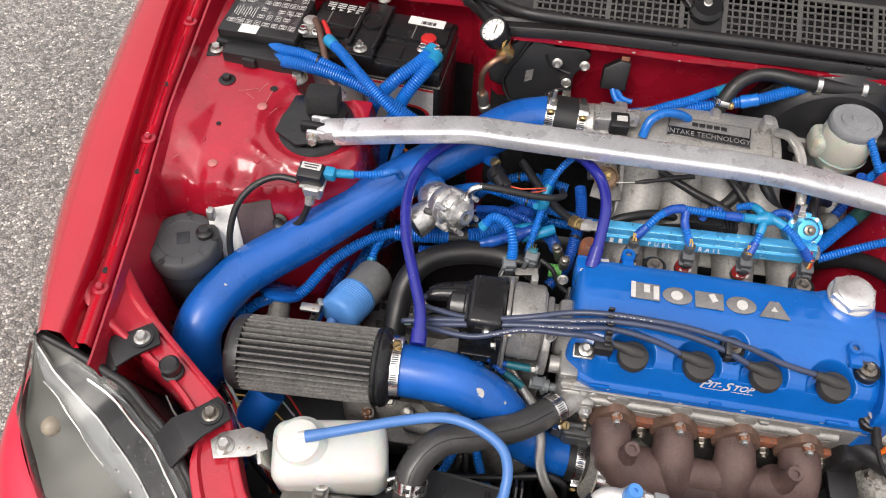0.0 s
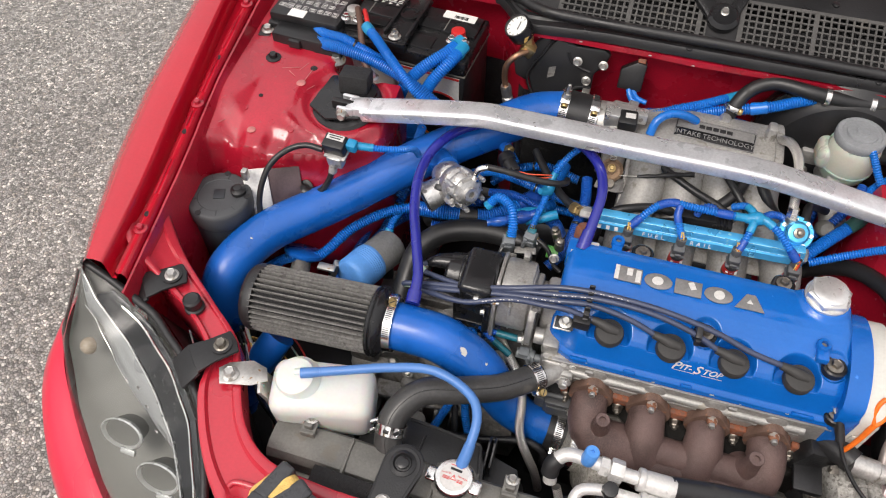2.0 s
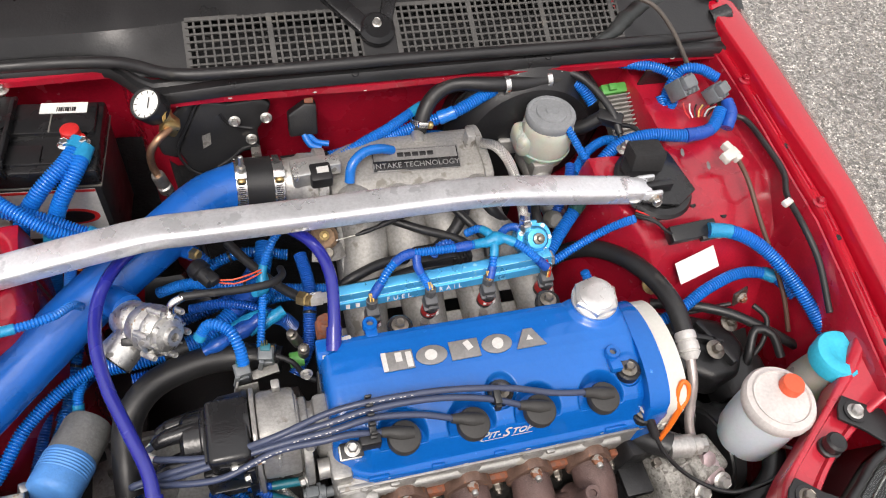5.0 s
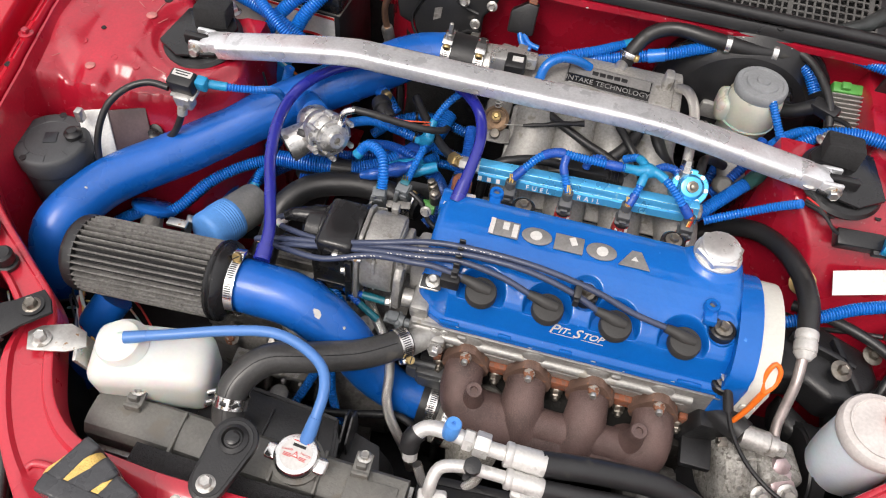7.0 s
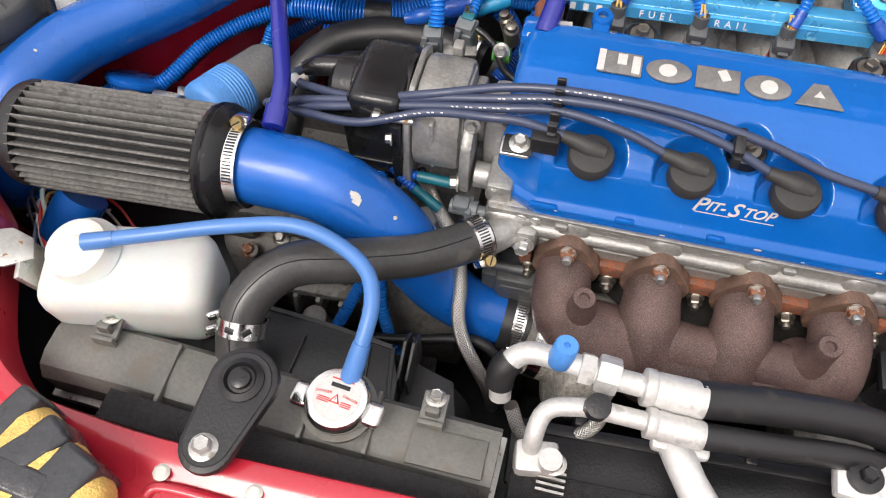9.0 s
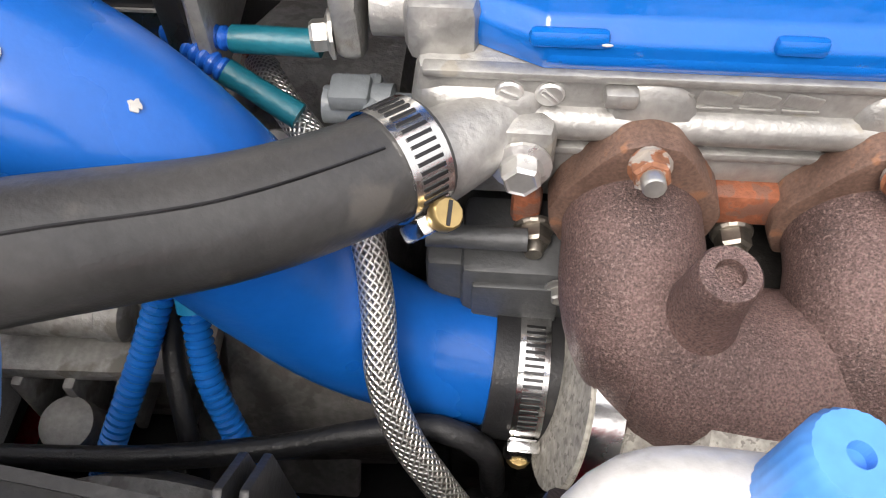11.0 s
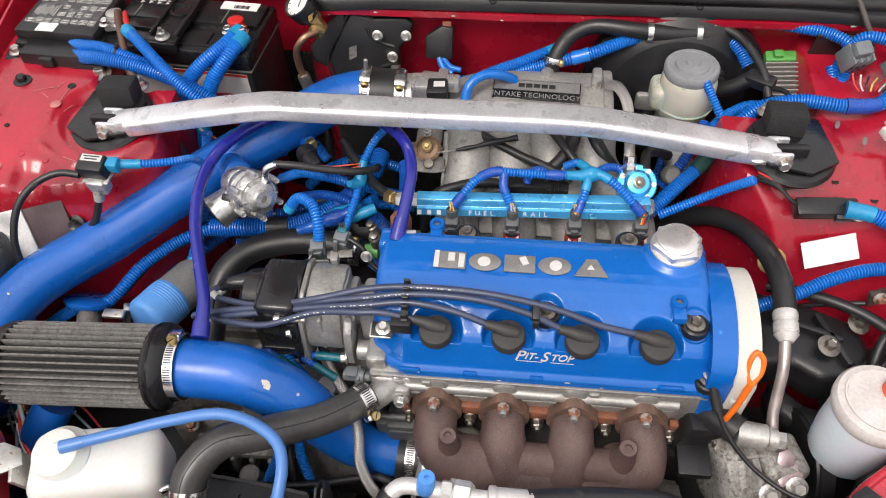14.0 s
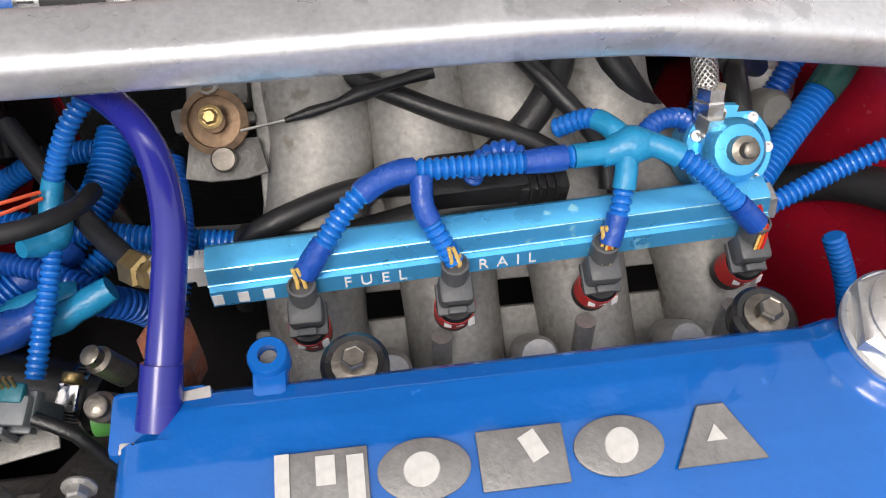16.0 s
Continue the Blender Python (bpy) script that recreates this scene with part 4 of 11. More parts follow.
for x, w in ((-0.158, 0.026), (-0.085, 0.017), (-0.006, 0.016), (0.15, 0.03)):
    part("rim_tab", box((w, 0.005, 0.0065), (x, -0.0232, 0.7350), (-10, 0, 0), 0.0022), COVER_BLUE, vc)
for x, y, z in ((0.169, 0.027, 0.7945), (0.0, 0.030, 0.794), (-0.101, 0.1395, 0.799), (0.099, 0.1415, 0.799), (0.191, -0.012, 0.742)):
    part("grommet", lathe([(0.0162, -0.008), (0.0162, 0.0015), (0.0140, 0.0035), (0.011, 0.0028)], pose(x, y, z), 28), BLACK_GLOSS, vc, "black rubber sealing washer")
    bolt(vc, (x, y, z + 0.0025), (0, 0, 1), 0.0112, TARNISHED, "cover_bolt", 1.15)
for x, y in ((-0.139, 0.143), (0.150, 0.046)):
    ear = part("ear", merge(lathe([(0.0095, 0), (0.0095, 0.010), (0.0085, 0.0115), (0.0045, 0.0115), (0.0045, 0.004)], pose(x, y, 0.803), 22), box((0.016, 0.022, 0.012), (x, y - 0.012, 0.804), bevel=0.003)), COVER_BLUE, vc, "chipped bracket ear")
    part("thread_hole", lathe([(0.0042, 0), (0.0042, 0.0006)], pose(x, y, 0.8090), 14), SHADE_GREY, ear)
# a step with scraped paint behind the breather
part("breather_step", box((0.044, 0.030, 0.040), (-0.1870, 0.1210, 0.7880), (0, 0, 0), 0.004), COVER_BLUE, vc, "raised breather corner")
part("scraped_corner", box((0.013, 0.024, 0.0016), (-0.1700, 0.1210, 0.8078), (0, 0, 8), 0.0006), CHIP, vc, "scraped bare patch")
part("scraped_corner", box((0.030, 0.005, 0.0016), (-0.1880, 0.1085, 0.8077), (0, 0, -3), 0.0006), CHIP, vc, "scraped bare patch")
part("scraped_edge", tube([(-0.2065, 0.108, 0.778), (-0.204, 0.109, 0.797), (-0.194, 0.110, 0.8025), (-0.176, 0.112, 0.806)], 0.0016, 8, 0.004, lumpy=0.8), CHIP, vc)
for k, x in enumerate((-0.146, -0.05, 0.03, 0.07, 0.13)):
    part("paint_chip", lathe([(0.0011 + 0.0005 * (k % 3), 0), (0.0006, 0.0003)], pose(x, -0.0258, 0.7345 - 0.006 * (k % 2), 80, 0, 0) @ Matrix.Diagonal((1.8, 0.6, 1, 1)), 7), CHIP, vc)

# emblem: five worn plates, drawn as plain shapes
EX0, EX1, EY = -0.137, 0.070, 0.0835
EXS = [EX0 + (EX1 - EX0) * k / 5 for k in range(6)]


def on_cover(x, y, dz=0.0):
    z = along([(0.044, 0.805), (0.054, 0.809), (0.066, 0.8125), (0.080, 0.8145), (0.096, 0.815), (0.112, 0.814)], y)
    return (x, y, z + dz)


em = thing("emblem", on_cover(-0.033, EY, 0), "worn grey metal emblem plates on the valve cover", "emblem")
for k in range(5):
    cx = (EXS[k] + EXS[k + 1]) / 2
    m = pose(*on_cover(cx, EY, 0.0004), 2.0, 0, 0)
    if k in (1, 3):
        b_ = lathe([(0.0195, 0), (0.0195, 0.0016), (0.0185, 0.002)], m @ Matrix.Diagonal((1.0, 0.66, 1, 1)), 32)
        c_ = lathe([(0.0080, 0.0018), (0.0075, 0.0026)], m @ pose(0.001 * (k - 2), 0, 0, 0, 0, 20 * k) @ Matrix.Diagonal((1.0, 0.92, 1, 1)), 20)
    elif k == 4:
        b_ = prism([(-0.019, -0.0125), (0.021, -0.0125), (0.008, 0.0130), (-0.004, 0.0130)], 0.002, m, 0.0005, 1)
        c_ = prism([(-0.004, -0.003), (0.005, -0.003), (0.001, 0.004)], 0.0008, m, 0, 1, 0.0019)
    else:
        b_ = box((0.037, 0.0250, 0.002), m=m @ pose(0, 0, 0.001), bevel=0.0005)
        c_ = box((0.008, 0.012, 0.0010), m=m @ pose(0.001 + 0.004 * (k == 2), 0.004, 0.0022, 0, 0, 25 if k == 2 else 0), bevel=0)
    p_ = part("plate", b_, EMBLEM, em)
    part("inlay", c_, PALE_GREY, p_, "bare bright patch")
part("inlay", box((0.006, 0.0245, 0.001), m=pose(*on_cover(EX0 + 0.004, EY, 0.0028), 2, 0, 0), bevel=0), PALE_GREY, em)
part("inlay", box((0.007, 0.020, 0.001), m=pose(*on_cover(EX0 + 0.034, EY - 0.001, 0.0028), 2, 0, 0), bevel=0), PALE_GREY, em)
FACE = math.degrees(math.atan2(0.0245, 0.0082))
DECAL = [("P", 0.0200, -0.0295), ("IT-", 0.0135, -0.0155), ("S", 0.0200, -0.0005), ("TOP", 0.0135, 0.0195)]
solo("decal", merge(*[words(w, q, pose(x + 0.001, -0.0102, 0.7622, FACE, 0, 0), 0.0002, 0.35, 1.0, 0.00025) for w, q, x in DECAL], box((0.030, 0.0008, 0.0003), m=pose(-0.016, -0.0124, 0.7550, FACE, 0, 0), bevel=0), box((0.028, 0.0008, 0.0003), m=pose(0.022, -0.0124, 0.7550, FACE, 0, 0), bevel=0)),
     PALE_GREY, "silver slanted lettering decal on the blue cover", "decal", smooth=0)

# oil filler cap
cap = thing("oil_filler_cap", (0.150, 0.118, 0.818), "machined aluminium hexagonal oil filler cap", "cap")
part("flange", lathe([(0.0300, 0), (0.0305, 0.004), (0.029, 0.006)], pose(0.150, 0.118, 0.820), 40), CAST_CLEAN, cap)
part("hexagon", lathe([(0.0300, 0), (0.0300, 0.008), (0.0265, 0.0115), (0.024, 0.012)], pose(0.150, 0.118, 0.825, 0, 0, 14), 6), CAST_CLEAN, cap)
part("crown", lathe([(0.0242, 0), (0.0242, 0.0016), (0.0225, 0.0030), (0.012, 0.0034), (0.002, 0.0035)], pose(0.150, 0.118, 0.8365), 40), CAST_CLEAN, cap)

# timing cover: blue band and white outer shell
tim = thing("timing_cover", (0.215, 0.06, 0.60), "blue and cream upper timing belt cover", "engine part")


def arch(x0, x1, r, cy, cz, zb):
    bm = bmesh.new()
    ring = [(cy - r, zb)] + [(cy + r * math.cos(a), cz + r * 0.62 * math.sin(a)) for a in span(math.pi, 0, 26)] + [(cy + r, zb)]
    a_ = [bm.verts.new((x0, y, z)) for y, z in ring]
    b_ = [bm.verts.new((x1, y, z)) for y, z in ring]
    n = len(ring)
    for i in range(n - 1):
        bm.faces.new((a_[i], a_[i + 1], b_[i + 1], b_[i]))
    bm.faces.new(a_[::-1])
    bm.faces.new(b_)
    bmesh.ops.bevel(bm, geom=[e for e in bm.edges if abs(e.verts[0].co.x - e.verts[1].co.x) < 1e-6], offset=0.004, segments=3, profile=0.5, affect="EDGES")
    return bm


part("inner_band", arch(0.186, 0.214, 0.084, 0.058, 0.756, 0.66), COVER_BLUE, tim, "glossy blue painted band")
part("outer_shell", arch(0.2145, 0.241, 0.082, 0.058, 0.752, 0.58), CREAM, tim, "cream white plastic shell")
part("shell_ribs", merge(*[box((0.018, 0.003, 0.012), (0.228, -0.026 + 0.002 * k, 0.716 - 0.006 * k), bevel=0.001) for k in range(4)]), CREAM, tim)

# ---- cylinder head, block and gearbox ----
head_ = thing("cylinder_head", (0, 0.06, 0.60), "bright cast aluminium cylinder head under the cover", "engine part")
part("head_casting", box((0.405, 0.165, 0.068), (-0.006, 0.058, 0.6875), bevel=0.004), CAST_HEAD, head_)
part("oil_gallery", tube([(-0.172, -0.024, 0.6985), (-0.145, -0.024, 0.6985), (0.0, -0.024, 0.6985), (0.165, -0.024, 0.6985)], 0.0072, 16, 0.02), CAST_HEAD, head_)
part("ledge", box((0.33, 0.006, 0.004), (-0.004, -0.0255, 0.6865), bevel=0.0012), CAST_HEAD, head_)
part("port_face", box((0.33, 0.003, 0.016), (-0.004, -0.0250, 0.6760), bevel=0.001), CAST_HEAD, head_)
part("gasket_rail", box((0.40, 0.006, 0.0035), (-0.006, -0.0235, 0.7200), bevel=0.001), CAST_HEAD, head_)
part("cam_end", merge(box((0.034, 0.060, 0.070), (-0.207, 0.050, 0.745), bevel=0.008), box((0.026, 0.060, 0.026), (-0.200, 0.012, 0.728), bevel=0.006), tube([(-0.226, 0.006, 0.724), (-0.190, 0.006, 0.724)], 0.0125, 20, 0.02)), CAST_HEAD, head_)
for x in (-0.138, 0.064):
    part("lug", box((0.012, 0.008, 0.007), (x, -0.0262, 0.7135), bevel=0.002), CAST_HEAD, head_)
for x in PLUGS:
    part("stud_boss", lathe([(0.0165, 0), (0.0155, 0.0045), (0.0125, 0.0072), (0.0002, 0.0080)], facing((x, -0.021, 0.7035), (0, -1, 0.12)), 24), CAST_HEAD, head_)
for k in range(7):
    part("cast_code", box((0.0008, 0.0010, 0.0024), (-0.177 + 0.0006 * (k % 2), -0.0248, 0.6745 + 0.0036 * k), bevel=0), CAST_CLEAN, head_)
for k, x in enumerate((-0.176, -0.162)):
    part("casting_mark", lathe([(0.0052, 0), (0.0052, 0.0012), (0.0045, 0.002)], facing((x, -0.0242, 0.7115), (0, -1, 0)), 20), CAST_CLEAN, head_)
    part("casting_symbol", box((0.0075, 0.0012, 0.0022), (x, -0.0266, 0.7115), (0, 25 + 20 * k, 0), 0.0005), CAST_CLEAN, head_)
for k in range(4):
    part("machined_mark", merge(box((0.0125, 0.0010, 0.0012), (-0.120 + 0.0145 * k, -0.0252, 0.7085), bevel=0.0003), box((0.0125, 0.0008, 0.0058), (-0.120 + 0.0145 * k, -0.0248, 0.7125), (0, 12, 0), 0.0004)), CAST_HEAD, head_)
    part("casting_bar", box((0.006, 0.0010, 0.0028), (0.0 + 0.010 * k, -0.0250, 0.7125), bevel=0.0005), CAST_HEAD, head_)
eng = thing("engine_block", (0, 0.08, 0.34), "cast iron engine block coloured black for the shade low in the bay", "engine part")
# darker grey than the head above: shade behind the runners as colour
part("head_base", box((0.395, 0.100, 0.055), (-0.006, 0.088, 0.632), bevel=0.004), SHADE_GREY, head_, "lower casting coloured darker for shade")
# near-black base: the shade behind the manifold gaps is put into the colour
part("block", merge(box((0.40, 0.24, 0.28), (0, 0.07, 0.47), bevel=0.012), *[box((0.012, 0.02, 0.22), (x, -0.055, 0.47), bevel=0.004) for x in (-0.15, -0.05, 0.05, 0.15)]), mat("shade_black_iron", (0.022, 0.020, 0.018), 0.6, 0.2, 0.3, 20, 0.0012, 180, 0.18), eng)
gear = thing("gearbox", (-0.35, 0.08, 0.34), "dirty aluminium gearbox casing low in the bay", "engine part")
part("bell_housing", lathe([(0.10, 0), (0.15, 0.02), (0.155, 0.10), (0.13, 0.13)], facing((-0.21, 0.08, 0.47), (-1, 0, 0)), 40), SHADE_GREY, gear)
for k in range(5):
    part("rib", box((0.10, 0.008, 0.20), (-0.30, -0.02 + 0.05 * k, 0.50), (20 * (k - 2), 0, 0), 0.003), SHADE_GREY, gear)
    part("rib", box((0.16, 0.008, 0.03), (-0.42, 0.0 + 0.04 * k, 0.555), bevel=0.003), SHADE_GREY, gear)
part("gear_case", merge(box((0.22, 0.22, 0.18), (-0.42, 0.08, 0.46), bevel=0.03, seg=4), lathe([(0.05, 0), (0.055, 0.05), (0.045, 0.07)], pose(-0.36, 0.04, 0.545), 30)), CAST_DULL, gear)
part("shaft_housing", lathe([(0.0070, -0.004), (0.0098, 0), (0.0104, 0.002), (0.0104, 0.052), (0.0118, 0.053), (0.0118, 0.064), (0.0090, 0.066), (0.0002, 0.0662)], facing((-0.415, -0.054, 0.580), (1, 0.02, 0)), 28), CAST_DULL, gear, "pale grey cast shaft housing")
part("ledge", box((0.150, 0.030, 0.012), (-0.385, -0.062, 0.561), (0, 0, 2), 0.003), CAST_DULL, gear)
part("breather_boss", lathe([(0.013, 0), (0.012, 0.030), (0.0135, 0.031), (0.0135, 0.042), (0.010, 0.044), (0.0002, 0.0442)], pose(-0.381, -0.086, 0.505, 12, 0, 0), 24), CAST_DULL, gear, "upright cast boss")
for k in range(4):
    part("rib", box((0.006, 0.045, 0.050), (-0.33 - 0.026 * k, -0.060, 0.535), (0, 6, 0), 0.002), CAST_DULL, gear)
for k in range(7):
    bolt(gear, (-0.30 - 0.03 * k, -0.032 + 0.012 * (k % 3), 0.55), (0, -0.4, 1), 0.012, RUST_BOLT if k % 3 == 0 else ZINC)
solo("gearbox_mount", merge(box((0.12, 0.08, 0.03), (-0.44, 0.02, 0.60), (0, 8, 10), 0.006), box((0.05, 0.10, 0.05), (-0.50, 0.03, 0.57), bevel=0.01), lathe([(0.03, 0), (0.03, 0.03), (0.02, 0.04)], pose(-0.37, -0.01, 0.60), 20)), SHADE_GREY, "grimy metal gearbox mounting bracket", "bracket")

# ---- exhaust manifold ----
FLANGE_IRON = mat("smooth_rusted_flange", (0.150, 0.090, 0.068), 0.56, 0.2, 0.40, 40, 0.0004, 700, 0.25, 700, wear=(0.24, 0.115, 0.065), wear_scale=70, wear_at=0.60, wear_rough=0.7)
man = thing("exhaust_manifold", (0, -0.10, 0.56), "rusty brown cast iron exhaust manifold", "exhaust")
RUN = [
    ([(-0.126, -0.030, 0.662), (-0.126, -0.050, 0.660), (-0.124, -0.070, 0.649), (-0.108, -0.083, 0.634), (-0.068, -0.088, 0.623), (-0.030, -0.088, 0.612)], [0.0262, 0.0268, 0.0285, 0.0335, 0.038, 0.038]),
    ([(-0.042, -0.030, 0.662), (-0.042, -0.054, 0.660), (-0.041, -0.075, 0.648), (-0.037, -0.087, 0.630), (-0.031, -0.090, 0.612), (-0.022, -0.088, 0.585)], [0.0262, 0.0270, 0.0295, 0.0345, 0.038, 0.038]),
    ([(0.042, -0.030, 0.662), (0.042, -0.054, 0.660), (0.041, -0.075, 0.648), (0.037, -0.087, 0.630), (0.029, -0.090, 0.610), (0.018, -0.088, 0.583)], [0.0262, 0.0270, 0.0295, 0.0345, 0.038, 0.038]),
    ([(0.126, -0.030, 0.662), (0.128, -0.052, 0.660), (0.128, -0.072, 0.648), (0.120, -0.084, 0.632), (0.098, -0.089, 0.616), (0.060, -0.088, 0.602)], [0.0262, 0.0268, 0.0285, 0.0335, 0.037, 0.037]),
]
for ctrl, rr in RUN:
    part("runner", tube(ctrl, rr, 28, 0.005, lumpy=0.025), IRON, man)
for px in PLUGS:
    fm = facing((px, -0.0262, 0.672), (0, -1, 0.0))
    fl = part("flange", prism([(-0.026, -0.026), (-0.031, -0.016), (-0.0325, -0.005), (-0.029, 0.005), (-0.016, 0.024), (-0.010, 0.031), (0.0, 0.0338), (0.010, 0.031), (0.016, 0.024), (0.029, 0.005), (0.0325, -0.005), (0.031, -0.016), (0.026, -0.026)], 0.0150, fm, 0.0018), FLANGE_IRON, man)
    nut = bolt(fl, (px - 0.001, -0.0436, 0.6995), (0, -1, 0.25), 0.0125, RUST_BOLT, "nut", 0.66)
    part("stud", lathe([(0.0042, 0), (0.0042, 0.014), (0.0036, 0.015), (0.0002, 0.0152)], facing((px - 0.001, -0.0436, 0.6995), (0, -1, 0.25)), 12), ZINC, fl)
for x in (-0.084, 0.0, 0.084):
    part("rusty_web", box((0.030, 0.010, 0.018), (x, -0.0305, 0.664), bevel=0.003), RUST, man, "bright orange rust")
for x in (-0.166, 0.166):
    part("rusty_web", box((0.012, 0.010, 0.018), (x, -0.0300, 0.657), bevel=0.003), RUST, man, "bright orange rust")
for x in (-0.162, -0.084, 0.0, 0.084, 0.162):
    bolt(man, (x, -0.034, 0.646 + (0.0 if abs(x) > 0.1 else 0.004)), (0, -1, 0), 0.0125, TARNISHED, "nut", 0.8)
    part("stud", lathe([(0.0040, 0), (0.0040, 0.013), (0.0034, 0.014), (0.0002, 0.0142)], facing((x, -0.034, 0.646 + (0.0 if abs(x) > 0.1 else 0.004)), (0, -1, 0)), 12), TARNISHED, man)
for p, d in (((-0.106, -0.084, 0.672), (0.0, -0.15, 1)), ((0.1025, -0.084, 0.675), (0.0, -0.12, 1))):
    bs = part("sensor_boss", lathe([(0.0290, -0.034), (0.0200, -0.022), (0.0150, -0.010), (0.0122, 0.004), (0.0108, 0.020), (0.0104, 0.0285), (0.0095, 0.0300), (0.0050, 0.0300), (0.0046, 0.0285), (0.0046, 0.012), (0.0003, 0.0115)], facing(p, d), 28), IRON, man)
    part("thread", lathe([(0.0046, 0.017), (0.0037, 0.0180), (0.0046, 0.019), (0.0037, 0.0202), (0.0046, 0.0214), (0.0037, 0.0226), (0.0046, 0.0238), (0.0037, 0.025), (0.0046, 0.0262)], facing(p, d), 20), IRON, bs)
part("collector", tube([(-0.085, -0.088, 0.620), (0.0, -0.091, 0.612), (0.105, -0.088, 0.616)], [0.037, 0.041, 0.037], 26, 0.006, lumpy=0.02), IRON, man)
for x, w in ((-0.084, 0.044), (0.0, 0.040), (0.084, 0.046)):          # cast saddle that closes the gap between two runners
    part("saddle", tube([(x - w, -0.084, 0.640), (x, -0.085, 0.6365), (x + w, -0.084, 0.640)], [0.025, 0.0255, 0.025], 18, 0.005, lumpy=0.03), IRON, man)
turbo = thing("turbocharger", (-0.09, -0.09, 0.53), "grimy cast turbocharger housing under the manifold", "turbocharger")
TURBO_CAST = mat("stained_cast_aluminium", (0.36, 0.34, 0.30), 0.65, 0.25, 0.25, 40, 0.0008, 300, 0.3, wear=(0.22, 0.205, 0.18), wear_scale=320, wear_at=0.56, wear_rough=0.8)
part("compressor_housing", lathe([(0.037, 0.0), (0.038, 0.028), (0.060, 0.036), (0.066, 0.060), (0.055, 0.085)], facing((-0.148, -0.090, 0.602), (1, 0, -0.25)), 36), TURBO_CAST, turbo)
part("outlet_clamp", lathe([(0.039, 0), (0.040, 0.012), (0.039, 0.013)], facing((-0.145, -0.089, 0.603), (1, 0, -0.2)), 36), STEEL, turbo)

# thermostat housing and small sensors at the gearbox end of the head
th = thing("thermostat_housing", (-0.19, -0.01, 0.66), "dull aluminium thermostat housing on the head", "engine part")
part("body", merge(box((0.050, 0.040, 0.050), (-0.186, -0.010, 0.690), bevel=0.012, seg=3), tube([(-0.178, -0.018, 0.694), (-0.195, -0.036, 0.694), (-0.207, -0.047, 0.693)], 0.0165, 22), box((0.024, 0.016, 0.03), (-0.170, -0.030, 0.690), bevel=0.006)), CAST_HEAD, th)
bolt(th, (-0.170, -0.039, 0.690), (0, -1, 0.1), 0.013, CAST_CLEAN)
solo("coolant_sensor", merge(lathe([(0.0065, 0), (0.0065, 0.014), (0.0098, 0.015), (0.0098, 0.026), (0.0075, 0.027), (0.0075, 0.042), (0.002, 0.0425)], facing((-0.205, -0.010, 0.6850), (-1, 0.06, -0.02)), 22), box((0.016, 0.014, 0.008), (-0.236, -0.009, 0.6925), bevel=0.002), box((0.006, 0.022, 0.018), (-0.2275, -0.009, 0.6845), bevel=0.002)), GREY_PLASTIC, "grey plastic coolant temperature sensor connector", "sensor")
solo("oil_sender", lathe([(0.010, -0.02), (0.010, 0.010), (0.0132, 0.012), (0.0136, 0.021), (0.0120, 0.0235), (0.0035, 0.0236), (0.0030, 0.0225), (0.0004, 0.0224)], pose(-0.273, 0.003, 0.630, 28, -4, 0), 26), CREAM, "small dirty cream round sender unit", "sensor")
sv = thing("solenoid_valve", (-0.17, -0.035, 0.60), "dark grey boxy solenoid valve below the hose", "solenoid")
part("body", box((0.046, 0.040, 0.040), (-0.168, -0.035, 0.622), (0, 0, 0), 0.004), DARK_CASE := mat("dark_grey_casing", (0.07, 0.072, 0.074), 0.5, 0.2, 0.15, 30, 0.0005, 300, 0.1), sv)
part("coil", box((0.020, 0.026, 0.05), (-0.196, -0.036, 0.612), bevel=0.004), DARK_CASE, sv)
part("pipe", tube([(-0.205, -0.045, 0.652), (-0.165, -0.045, 0.652)], 0.005, 10), DARK_CASE, sv)
part("rib", box((0.036, 0.003, 0.026), (-0.168, -0.0562, 0.622), bevel=0.001), DARK_CASE, sv)
bolt(sv, (-0.150, -0.0555, 0.634), (0, -1, 0), 0.008, ZINC)
for k, (x, y, z) in enumerate(((-0.245, -0.02, 0.60), (-0.29, -0.03, 0.58), (-0.30, 0.02, 0.62), (-0.335, -0.01, 0.585))):
    solo("gearbox_sensor", merge(lathe([(0.012, 0), (0.012, 0.016), (0.016, 0.018), (0.016, 0.026), (0.010, 0.03)], pose(x, y, z, 15 * k - 20, 10, 0), 18), box((0.018, 0.014, 0.02), (x + 0.01, y + 0.01, z + 0.03), (10, 20, 30 * k), 0.003)), SHADE_GREY, "grimy metal sender on the gearbox", "sensor")

# ---- distributor ----
CAST_DIST = mat("grey_worn_casting", (0.34, 0.332, 0.315), 0.42, 0.55, 0.18, 26, 0.0006, 260, 0.14, wear=(0.22, 0.205, 0.18), wear_scale=40, wear_at=0.60, wear_rough=0.65, wear_metal=0.3)
di = thing("distributor", (-0.27, 0.065, 0.70), "aluminium distributor with black cap and leads", "engine part")


def along_x(x, poly, h, bevel=0.002):
    """A plate of thickness h from x on, its outline given in y and z."""
    return prism(poly, h, Matrix(((0, 0, 1, x), (1, 0, 0, 0), (0, 1, 0, 0), (0, 0, 0, 1))), bevel)


